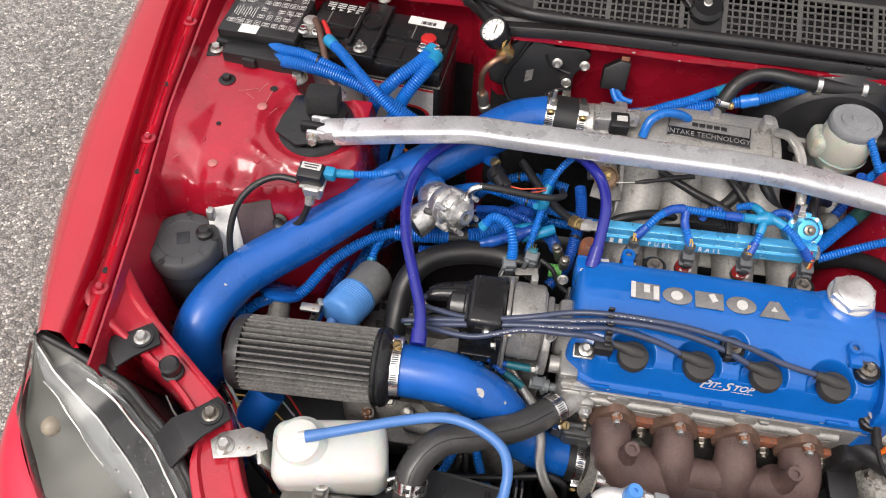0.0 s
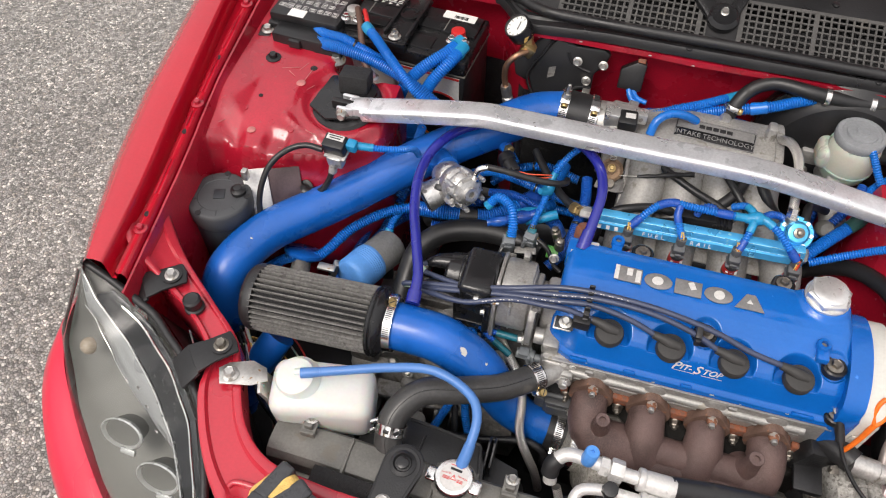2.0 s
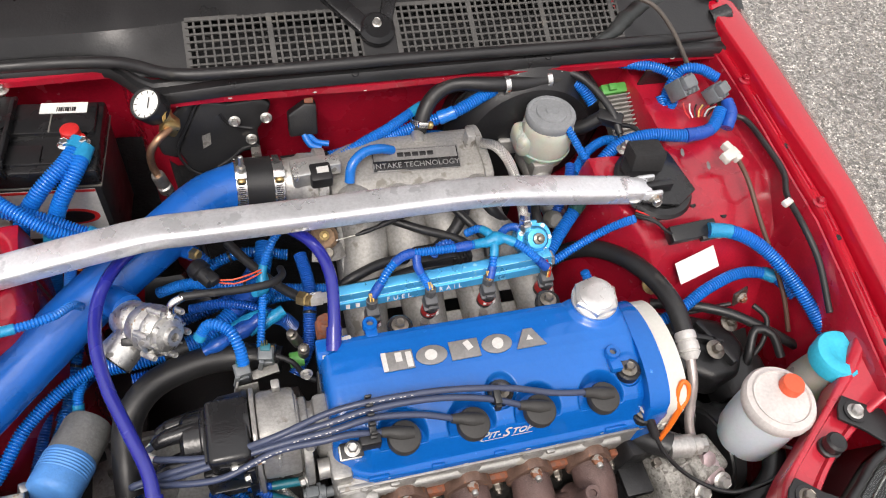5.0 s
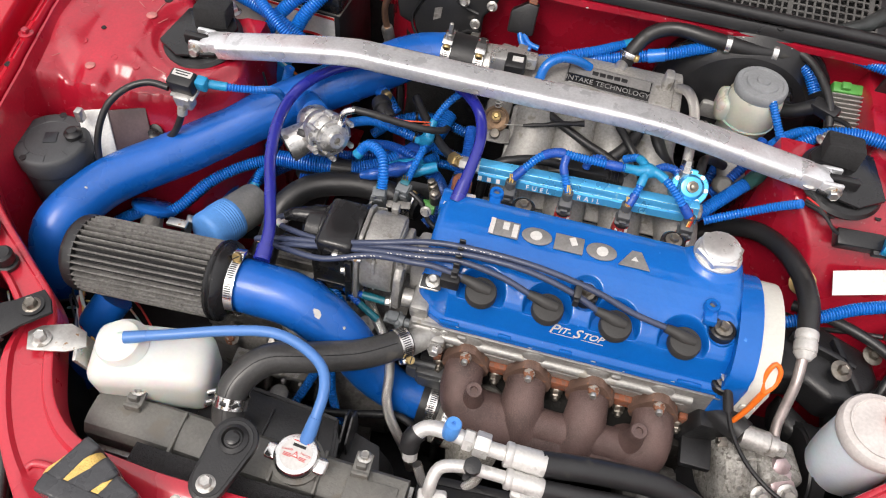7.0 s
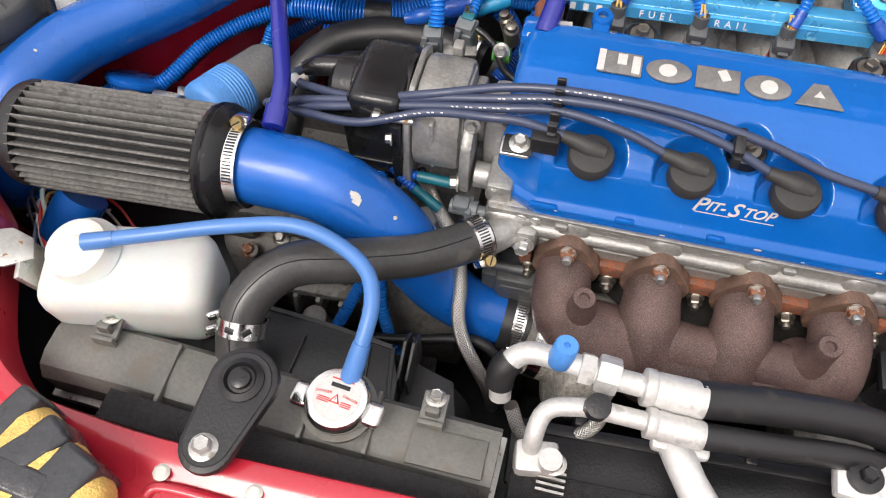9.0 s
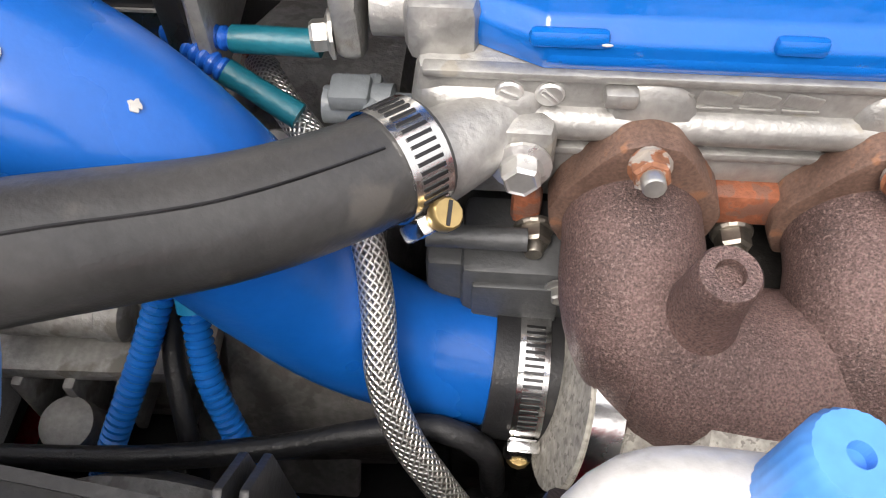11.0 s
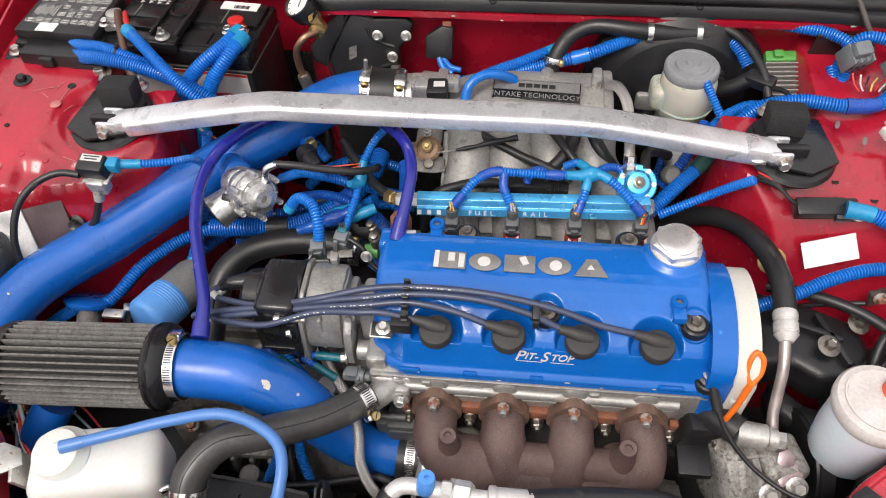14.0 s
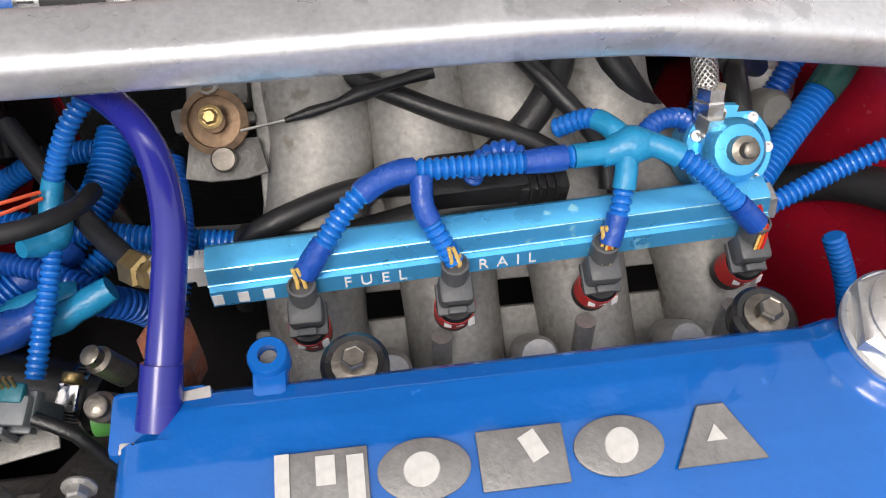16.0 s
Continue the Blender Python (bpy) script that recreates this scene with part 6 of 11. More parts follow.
for x in (-0.272, -0.222):
    clamp_band(cp, (x, 0.399, 0.8055 if x < -0.25 else 0.801), (1, 0.03, -0.08), 0.0388, 0.014, (0, -0.4, 1))
    if x < -0.25:
        part("t_bolt", lathe([(0.003, 0), (0.003, 0.010), (0.0060, 0.010), (0.0060, 0.017), (0.0030, 0.018), (0.0030, 0.034), (0.002, 0.035)], pose(x + 0.004, 0.385, 0.838, -8, 4, 0), 12), ZINC, cp)
for p, d in (((-0.640, 0.099, 0.757), (0.1, -0.3, 1)), ((-0.69, 0.036, 0.750), (-0.1, -0.4, 1))):
    part("paint_chip", lathe([(0.0024, 0), (0.0014, 0.0004), (0.0001, 0.0005)], facing(p, d) @ Matrix.Diagonal((1.4, 0.6, 1, 1)), 7), CHIP, cp)
part("bung", lathe([(0.010, -0.012), (0.010, 0.010), (0.0075, 0.012)], facing((-0.352, 0.318, 0.778), (0.7, -0.6, 0.2)), 18), PIPE_BLUE, cp)
part("bung_plug", lathe([(0.0085, 0), (0.0085, 0.010), (0.006, 0.012)], facing((-0.345, 0.311, 0.781), (0.7, -0.6, 0.2)), 6), BRASS, cp)

BOV_ALU = mat("polished_cast_aluminium", (0.62, 0.61, 0.59), 0.36, 0.9, 0.16, 60, 0.0005, 260, 0.14, wear=(0.30, 0.29, 0.27), wear_scale=70, wear_at=0.60, wear_metal=0.7)
bov = thing("blow_off_valve", (-0.39, 0.20, 0.78), "cast aluminium blow-off valve on the charge pipe", "valve")
bd = Vector((0.62, -0.58, 0.30)).normalized()
part("stub", tube([(-0.448, 0.258, 0.780), (-0.425, 0.228, 0.793)], 0.020, 24), PIPE_BLUE, bov, "blue painted welded stub")
bo = Vector((-0.418, 0.212, 0.790))
BS, BL = 0.93, 1.45


def ring_of(pairs, n=40):
    return lathe([(r * BS, z * BL) for r, z in pairs], facing(bo, bd), n)


part("lower_body", ring_of([(0.022, -0.014), (0.028, -0.004), (0.028, 0.006), (0.026, 0.008), (0.029, 0.011), (0.031, 0.014), (0.031, 0.020)]), BOV_ALU, bov)
part("joint_band", ring_of([(0.0318, 0.019), (0.0318, 0.022), (0.030, 0.023)]), ZINC, bov)
part("diaphragm_body", ring_of([(0.030, 0.021), (0.033, 0.024), (0.031, 0.029), (0.033, 0.031), (0.033, 0.035), (0.027, 0.040), (0.024, 0.040), (0.022, 0.044), (0.013, 0.046), (0.012, 0.050), (0.006, 0.050), (0.006, 0.045)]), BOV_ALU, bov)
fmv = facing(bo, bd)
for k in range(6):
    a = math.pi / 3 * k + 0.3
    part("screw_lug", lathe([(0.0042, 0.040), (0.0042, 0.060), (0.0034, 0.0625), (0.0022, 0.062)], fmv @ pose(0.0310 * math.cos(a), 0.0310 * math.sin(a), 0), 14), BOV_ALU, bov)
    part("rib", box((0.0022, 0.013, 0.006), m=fmv @ pose(0.019 * math.sin(a), -0.019 * math.cos(a), 0.0610, 0, 0, math.degrees(a)), bevel=0.0008), BOV_ALU, bov)
part("horn", tube([(-0.405, 0.206, 0.790), (-0.428, 0.186, 0.782), (-0.446, 0.170, 0.776)], [0.025, 0.0225, 0.0245], 30, 0.004), BOV_ALU, bov)
part("horn_mouth", lathe([(0.0195, 0), (0.0195, 0.0015)], facing((-0.4463, 0.1697, 0.7757), (-0.7, -0.65, -0.25)), 26), BLACK, bov)
part("horn_window", box((0.014, 0.010, 0.004), m=facing((-0.424, 0.176, 0.803), (-0.1, -0.6, 0.8)), bevel=0.002), BLACK, bov)
part("vacuum_elbow", merge(tube([(-0.371, 0.190, 0.826), (-0.366, 0.194, 0.842), (-0.352, 0.198, 0.848)], 0.0050, 12, 0.003), lathe([(0.0070, 0), (0.0070, 0.014)], facing((-0.374, 0.187, 0.815), (0.3, 0.2, 1)), 6)), STEEL, bov)
hose("vacuum_hose", [(-0.356, 0.198, 0.848), (-0.325, 0.200, 0.845), (-0.285, 0.205, 0.835), (-0.250, 0.215, 0.825), (-0.235, 0.235, 0.810), (-0.235, 0.26, 0.79)], 0.0050, RUBBER, "black rubber vacuum hose from the valve")

INLET = [(-0.432, -0.056, 0.757), (-0.395, -0.056, 0.757), (-0.350, -0.057, 0.752), (-0.308, -0.064, 0.732), (-0.280, -0.066, 0.698), (-0.262, -0.064, 0.655), (-0.240, -0.064, 0.616), (-0.210, -0.065, 0.592), (-0.172, -0.066, 0.582)]
ip = thing("intake_pipe", (-0.30, -0.07, 0.62), "satin blue painted intake pipe from the filter", "pipe")
part("pipe", tube(INLET, [0.0345, 0.0345, 0.0345, 0.0340, 0.0330, 0.0320, 0.0305, 0.0290, 0.0285], 36, 0.008), PIPE_BLUE, ip)
part("coupler", tube([(-0.178, -0.066, 0.582), (-0.142, -0.067, 0.578)], [0.0325, 0.0325], 32), RUBBER, ip, "black rubber coupler")
clamp_band(ip, (-0.160, -0.0665, 0.580), (1, -0.02, -0.06), 0.0327, 0.013, (0.0, -0.9, -0.1))
for p, d, r in (((-0.3125, -0.0760, 0.7705), (0.31, -0.45, 0.84), 0.0064), ((-0.3113, -0.0783, 0.7688), (0.38, -0.46, 0.80), 0.0058), ((-0.3167, -0.0744, 0.7729), (0.31, -0.45, 0.84), 0.0030), ((-0.2798, -0.0757, 0.7496), (0.68, -0.34, 0.65), 0.0026)):
    b_ = bmesh.new()
    ring = [b_.verts.new((r * (0.65 + 0.55 * noise.noise(Vector((a * 1.7, r * 900, 3)))) * math.cos(a), r * (0.65 + 0.55 * noise.noise(Vector((a * 1.7, r * 900, 9)))) * math.sin(a), 0.0006)) for a in span(0, 2 * math.pi * 15 / 16, 16)]
    b_.faces.new(ring)
    ext = bmesh.ops.extrude_face_region(b_, geom=b_.faces[:])
    for v in ext["geom"]:
        if isinstance(v, bmesh.types.BMVert):
            v.co.z -= 0.003
    for v in b_.verts:
        v.co.z += 0.0004 - (v.co.x ** 2 + v.co.y ** 2) / 0.090
    bmesh.ops.recalc_face_normals(b_, faces=b_.faces[:])
    b_.transform(facing(p, d))
    part("paint_chip", b_, CHIP, ip, "bare primer chip")

af = thing("air_filter", (-0.53, -0.06, 0.70), "cylindrical pleated air filter with black ends", "air filter")
A0, A1 = Vector((-0.640, -0.062, 0.750)), Vector((-0.437, -0.056, 0.757))
ax = (A1 - A0).normalized()
fmA = facing(A0, ax)
L = (A1 - A0).length
# black core: shade in the pleat valleys painted over the dirty gauze
part("pleat_core", lathe([(0.0412, 0.012), (0.0418, L - 0.016)], fmA, 60), FOAM_AND_SHADE, af, "dirty folds blackened for the shade between pleats")
fins = []
for k in range(36):                                    # grey ridges of the pleats
    a = 2 * math.pi * k / 36
    fins.append(prism([(0.040, -0.0013), (0.0478, -0.0016), (0.0498, -0.0009), (0.0500, 0.0006), (0.0482, 0.0015), (0.040, 0.0013)], L - 0.028, fmA @ pose(0, 0, 0.012, 0, 0, math.degrees(a)), 0))
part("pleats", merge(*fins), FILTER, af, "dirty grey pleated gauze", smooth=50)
part("end_cap", lathe([(0.028, -0.004), (0.044, -0.003), (0.048, 0.001), (0.0500, 0.006), (0.0500, 0.016), (0.047, 0.016)], fmA, 48), RUBBER, af)
part("neck_cap", lathe([(0.047, L - 0.015), (0.0510, L - 0.014), (0.0525, L - 0.010), (0.0505, L - 0.008), (0.0525, L - 0.004), (0.050, L + 0.002), (0.040, L + 0.008), (0.0385, L + 0.018)], fmA, 48), BLACK_GLOSS, af, "shiny black rubber end")
clamp_band(af, A0 + ax * (L + 0.013), ax, 0.0392, 0.013, (0.1, 0.5, 0.9))

hs = thing("radiator_hose", (-0.30, -0.12, 0.70), "thick black rubber upper radiator hose", "hose")
UPPER = [(-0.372, -0.232, 0.690), (-0.382, -0.208, 0.712), (-0.381, -0.178, 0.735), (-0.355, -0.143, 0.748), (-0.305, -0.120, 0.740), (-0.255, -0.090, 0.720), (-0.222, -0.060, 0.705), (-0.205, -0.044, 0.701)]
rubber = part("hose", tube(UPPER, 0.0192, 28, 0.006), HOSE_RUBBER, hs)
UP, _ = smooth_path(UPPER, 0.006)
for side in ((0, -0.45, 0.9), (0, 0.45, -0.9)):          # mould seams along the rubber
    line = []
    for i in range(2, len(UP) - 2):
        d_ = (UP[i + 1] - UP[i - 1]).normalized()
        n_ = Vector(side) - d_ * Vector(side).dot(d_)
        line.append(UP[i] + n_.normalized() * 0.0191)
    part("mould_seam", tube(line[::3], 0.0006, 6, 0.006), BLACK, rubber, "fine moulded seam line")
clamp_band(hs, (-0.2125, -0.0505, 0.7025), (-0.7, -0.68, 0.15), 0.0196, 0.016, (0.55, -0.6, -0.55))
sp = part("spring_clamp", lathe([(0.0195, -0.007), (0.0212, -0.007), (0.0212, 0.007), (0.0195, 0.007), (0.0195, -0.007)], facing((-0.3815, -0.193, 0.7235), (0.0, 0.75, 0.62)), 36), STEEL, hs, "bright spring clamp")
part("clamp_slot", merge(*[box((0.008, 0.005, 0.001), m=facing(Vector((-0.3815, -0.193, 0.7235)) + q * 0.0213, q), bevel=0.0005) for q in (Vector((0.5, -0.5, 0.6)).normalized(), Vector((-0.1, -0.6, 0.7)).normalized())]), BLACK, sp)
part("clamp_ears", merge(box((0.012, 0.004, 0.010), (-0.405, -0.192, 0.730), (0, 0, 30), 0.001), box((0.012, 0.004, 0.010), (-0.405, -0.202, 0.722), (0, 20, 40), 0.001)), STEEL, sp)
ovh = hose("overflow_hose", [(-0.512, -0.175, 0.779), (-0.455, -0.156, 0.783), (-0.400, -0.138, 0.787), (-0.345, -0.127, 0.790), (-0.303, -0.137, 0.790), (-0.277, -0.154, 0.787), (-0.268, -0.176, 0.781), (-0.269, -0.202, 0.768), (-0.274, -0.224, 0.746)], [0.0064] * 8 + [0.0078], SOFT_BLUE, "pale blue vinyl radiator overflow hose")

part("flared_end", tube([(-0.2690, -0.2030, 0.7672), (-0.2712, -0.2130, 0.7578), (-0.2745, -0.2250, 0.7448)], [0.0072, 0.0080, 0.0084], 18, 0.004), SOFT_BLUE, ovh, "stretched hose end")
part("flared_end", tube([(-0.5125, -0.1752, 0.7790), (-0.5000, -0.1712, 0.7800), (-0.4880, -0.1670, 0.7810)], [0.0074, 0.0072, 0.0066], 18, 0.004), SOFT_BLUE, ovh, "stretched hose end")

# ---- strut bar ----
BAR = [(-0.578, 0.27, 0.842), (-0.47, 0.272, 0.864), (-0.375, 0.273, 0.88), (-0.335, 0.271, 0.882), (-0.16, 0.273, 0.879), (0.0, 0.276, 0.876), (0.055, 0.276, 0.873), (0.11, 0.276, 0.865), (0.195, 0.276, 0.850), (0.262, 0.275, 0.839)]
sb = thing("strut_bar", (MIDDLE, 0.275, 0.83), "scuffed bare aluminium strut tower brace bar", "strut bar")
bar_prof = []
for k in range(28):
    a = 2 * math.pi * k / 28
    ca, sa = math.cos(a), math.sin(a)
    bar_prof.append((0.0200 * math.copysign(abs(ca) ** 0.45, ca), 0.0128 * math.copysign(abs(sa) ** 0.45, sa)))
part("bar", rail(BAR, bar_prof, step=0.012), ALLOY_BAR, sb, smooth=50)
for s_, x in ((-1, -0.606), (1, 0.287)):
    cx = x
    part("clevis", merge(box((0.046, 0.034, 0.026), (x - s_ * 0.022, 0.271, 0.842), (0, s_ * 10, 0), 0.006), box((0.030, 0.008, 0.026), (x, 0.256, 0.840), (0, 0, 0), 0.004), box((0.030, 0.008, 0.026), (x, 0.286, 0.840), (0, 0, 0), 0.004)), ALLOY_BAR, sb, "cast fork end")
    bolt(sb, (x + s_ * 0.004, 0.252, 0.840), (0, -1, 0.1), 0.013, ZINC, "pivot_bolt")
for s_, fx in ((-1, lambda x: x), (1, mirrored)):
    mt = thing("strut_mount", (fx(-0.612), 0.295, 0.82), "black strut top mount plate on the tower", "strut mount", "strut mounts")
    part("mount_plate", lathe([(0.062, 0), (0.064, 0.004), (0.060, 0.009), (0.050, 0.010), (0.046, 0.006)], pose(fx(-0.618), 0.290, 0.824, 4, s_ * 4, 0) @ Matrix.Diagonal((0.92, 1.0, 1, 1)), 40), BLACK, mt)
    part("bracket_plate", prism([(-0.058, -0.03), (-0.02, -0.055), (0.035, -0.045), (0.045, 0.02), (0.02, 0.055), (-0.045, 0.045)], 0.006, pose(fx(-0.616), 0.295, 0.834, 3, s_ * 4, 0) @ Matrix.Diagonal((-s_, 1, 1, 1)), 0.002), BLACK_GLOSS, mt)
    part("upright_lug", box((0.044, 0.012, 0.030), (fx(-0.612), 0.271, 0.838), (0, 0, 0), 0.004), BLACK, mt)
    part("foam_cover", box((0.050, 0.038, 0.036), (fx(-0.612), 0.324, 0.850), (-8, 0, s_ * -4), 0.004), FOAM_AND_SHADE, mt, "black foam block")
    for p in ((-0.57, 0.262), (-0.595, 0.352)):
        bolt(mt, (fx(p[0]), p[1], 0.838), (0, 0, 1), 0.014, ZINC, "strut_nut")
        part("stud", lathe([(0.0045, 0), (0.0045, 0.016), (0.004, 0.017)], pose(fx(p[0]), p[1], 0.838), 10), ZINC, mt)

# ---- front corner: headlight, brackets ----
HL_TOP = [(-0.880, -0.112, 0.803), (-0.831, -0.123, 0.785), (-0.758, -0.147, 0.765), (-0.690, -0.194, 0.752), (-0.640, -0.250, 0.735), (-0.597, -0.330, 0.722), (-0.562, -0.415, 0.700)]
HL_LOW = [(-0.893, -0.110, 0.775), (-0.918, -0.183, 0.680), (-0.878, -0.258, 0.625), (-0.800, -0.342, 0.590), (-0.720, -0.410, 0.560), (-0.640, -0.455, 0.585), (-0.570, -0.455, 0.650)]


def lamp_point(u, v, push=0.0, lift=0.0):
    i = min(int(u), len(HL_TOP) - 2)
    t = u - i
    t_ = t * t * (3 - 2 * t) * 0.3 + t * 0.7
    a = Vector(HL_TOP[i]).lerp(Vector(HL_TOP[i + 1]), t_)
    b = Vector(HL_LOW[i]).lerp(Vector(HL_LOW[i + 1]), t_)
    out = Vector((-0.45, -0.55, 0.7)).normalized()
    return a.lerp(b, v) + out * (0.040 * math.sin(math.pi * v) * min(1, 0.10 + 0.55 * u) - push * min(1, 0.25 + 0.5 * u))


BLADE_WIDTH = [(0.1, 0.40), (0.7, 0.27), (1.35, 0.18), (2.3, 0.22), (3.35, 0.15), (4.3, 0.05), (4.8, 0.02)]


def headlight(flip):
    fx = mirrored if flip else (lambda x: x)

    def put(p):
        return (fx(p[0]), p[1], p[2])
    hl = thing("headlight", put((-0.78, -0.25, 0.55)), "clear lens headlight with dark housing and twin projectors", "headlight", "headlights")
    part("lens", sheet(lambda u, v: put(lamp_point(u, v)), span(0, 6, 48), span(0, 1, 16)), LENS, hl, "clear hazy plastic lens", smooth=70)
    part("housing", sheet(lambda u, v: put(lamp_point(u, v, 0.012 + 0.085 * math.sin(math.pi * min(1, max(0, v)) ** 0.8) * math.sin(math.pi * min(1, (u + 0.25) / 6.5)))), span(0, 6, 40), span(0, 1, 14)), HOUSING, hl, "dark grey reflector housing", smooth=70)
    part("rear_shell", sheet(lambda u, v: put(lamp_point(u, 0.0) + Vector((0.010, 0.010, -0.01)) + Vector((0.030, 0.034, -0.16)) * v), span(0, 6, 36), span(0, 1, 4)), BLACK, hl, "black rear shell")
    part("rim", tube([put(lamp_point(k * 0.5, 0.0) + Vector((0.004, 0.004, 0.004))) for k in range(13)], 0.0060, 10, 0.012), BLACK, hl, "black lens rim")
    part("inner_rim", tube([put(lamp_point(k * 0.5, 0.075, 0.004)) for k in range(3, 13)], 0.0022, 8, 0.012), STEEL, hl, "bright moulded lens edge")

    def blade_v(u):
        return 0.22
    part("inner_blade", sheet(lambda u, v: put(lamp_point(u, blade_v(u) + v * along(BLADE_WIDTH, u), 0.014 + 0.010 * v + 0.014 * v * v)), span(0.1, 4.8, 44), span(0, 1, 10)), BLADE, hl, "pale silver inner blade", smooth=70)
    part("blade_edge", tube([put(lamp_point(0.3 + k * 0.36, blade_v(0.3 + k * 0.36) - 0.004, 0.014)) for k in range(14)], 0.0028, 8, 0.010), STEEL, hl, "bright blade edge")
    part("blade_line", tube([put(lamp_point(1.0 + k * 0.2, blade_v(1.0 + k * 0.2) + 0.62 * along(BLADE_WIDTH, 1.0 + k * 0.2), 0.018)) for k in range(9)], 0.0010, 8, 0.010), STEEL, hl)
    for k in range(3):
        part("lens_mark", box((0.007, 0.003, 0.002), m=facing(put(lamp_point(2.8 + 0.4 * k, blade_v(2.8 + 0.4 * k) + 0.06, 0.012)), (-0.3, -0.6, 0.7)), bevel=0.001), STEEL, hl)
    part("indicator_bulb", lathe([(0.013, -0.004), (0.0125, 0.002), (0.008, 0.008), (0.001, 0.010)], facing(put(lamp_point(1.55, 0.56, 0.026)), (0.2 if flip else -0.2, -0.6, 0.7)), 24), BULB, hl, "tan indicator bulb lens")
    part("inner_panel", sheet(lambda u, v: put(lamp_point(u, 0.06 + (blade_v(u) - 0.07) * v, 0.012 + 0.026 * math.sin(math.pi * v))), span(0.9, 5.9, 44), span(0, 1, 10)), LAMP_GREY, hl, "smoky dark inner panel", smooth=70)
    drops = random.Random(12)
    for k in range(90):
        u_, v_ = drops.gauss(3.0, 0.42), drops.random()
        q_ = lamp_point(u_, 0.055 + 0.13 * v_, 0.001)
        part("droplet", lathe([(0.0007 + 0.0013 * drops.random() ** 2, 0), (0.0006, 0.0006), (0.0002, 0.0007)], facing(put(q_), (0.45 if flip else -0.45, -0.55, 0.7)), 8), DROP, hl)
    for u, v in ((3.00, 0.56), (4.08, 0.42)):
        c = lamp_point(u, v, 0.030)
        d = Vector((0.05 if flip else -0.05, -0.75, 0.60))
        fm = facing(put(c), d)
        ring = part("projector", lathe([(0.0275, 0.0), (0.0320, 0.004), (0.0335, 0.009), (0.0310, 0.011), (0.0275, 0.006), (0.0275, 0.0)], fm @ Matrix.Diagonal((1.02, 0.68, 1, 1)), 40), CHROME_DULL, hl, "chrome projector ring")
        part("projector_shroud", lathe([(0.0275, 0.006), (0.0260, -0.012), (0.0230, -0.022)], fm @ Matrix.Diagonal((1.02, 0.68, 1, 1)), 36), HOUSING, ring)
        part("projector_glass", lathe([(0.0235, -0.020), (0.020, -0.010), (0.011, -0.004), (0.001, -0.003)], fm @ Matrix.Diagonal((1.0, 0.68, 1, 1)), 30), BLACK_GLOSS, ring)
        part("ring_tab", box((0.024, 0.010, 0.006), m=fm @ pose(0.014, -0.024, 0.008), bevel=0.002), CHROME_DULL, ring)
    return hl


LAMP_GREY = mat("smoky_lamp_panel", (0.085, 0.090, 0.096), 0.30, 0.15, 0.45, 14, 0.0, 100, 0.05)
BULB = mat("tan_bulb_plastic", (0.46, 0.38, 0.30), 0.25, 0.0, 0.1, 20)
DROP = mat("dirty_water_drop", (0.10, 0.10, 0.105), 0.10, 0.0, 0.1, 30)
BLADE = mat("pale_silver_plastic", (0.56, 0.575, 0.585), 0.32, 0.40, 0.08, 14, 0.0, 100, 0.03)
HOUSING = mat("dark_lamp_housing", (0.200, 0.197, 0.184), 0.48, 0.2, 0.1, 14, 0.0, 100, 0.03)
CHROME_DULL = mat("dull_chrome", (0.80, 0.81, 0.80), 0.30, 0.45, 0.06, 20, 0.0, 100, 0.03)
headlight(False)
headlight(True)

for fx, s_ in ((lambda x: x, 1), (mirrored, -1)):
    for k, (x, y, z, bm_) in enumerate(((-0.752, -0.084, 0.780, CAST), (-0.631, -0.169, 0.779, TARNISHED))):
        br = thing("headlight_bracket", (fx(x), y, z), "black plastic headlight mounting tab bolted to the support", "bracket", "headlight brackets")
        sp_ = Matrix.Diagonal((s_, 1, 1, 1))
        m = pose(fx(x), y, z, 0, 0, s_ * (38 if k == 0 else 44))
        part("tab", prism([(0.018, -0.018), (0.021, 0.0), (0.018, 0.018), (-0.018, 0.019), (-0.026, 0.021), (-0.042, 0.023), (-0.042, -0.024), (-0.026, -0.021), (-0.018, -0.019)], 0.005, m @ sp_, 0.0015), BLACK, br)
        part("leg", box((0.034, 0.050, 0.006), m=m @ sp_ @ pose(-0.054, 0.0, -0.010, 0, -34, 0), bevel=0.002), BLACK, br)
        part("ring", lathe([(0.014, 0.004), (0.0145, 0.008), (0.011, 0.008)], m, 24), BLACK, br)
        bolt(br, (fx(x), y, z + 0.006), (0, 0, 1), 0.0135, bm_)
    bs = thing("bump_stop", (fx(-0.698), -0.124, 0.768), "black rubber bonnet bump stop", "bump stop", "bump stops")
    part("base", lathe([(0.0145, 0), (0.0145, 0.005), (0.012, 0.007)], pose(fx(-0.703), -0.116, 0.768), 20), BLACK, bs)
    part("head", lathe([(0.010, 0.006), (0.013, 0.010), (0.013, 0.022), (0.010, 0.025), (0.006, 0.024)], pose(fx(-0.703), -0.116, 0.768), 20), RUBBER, bs)

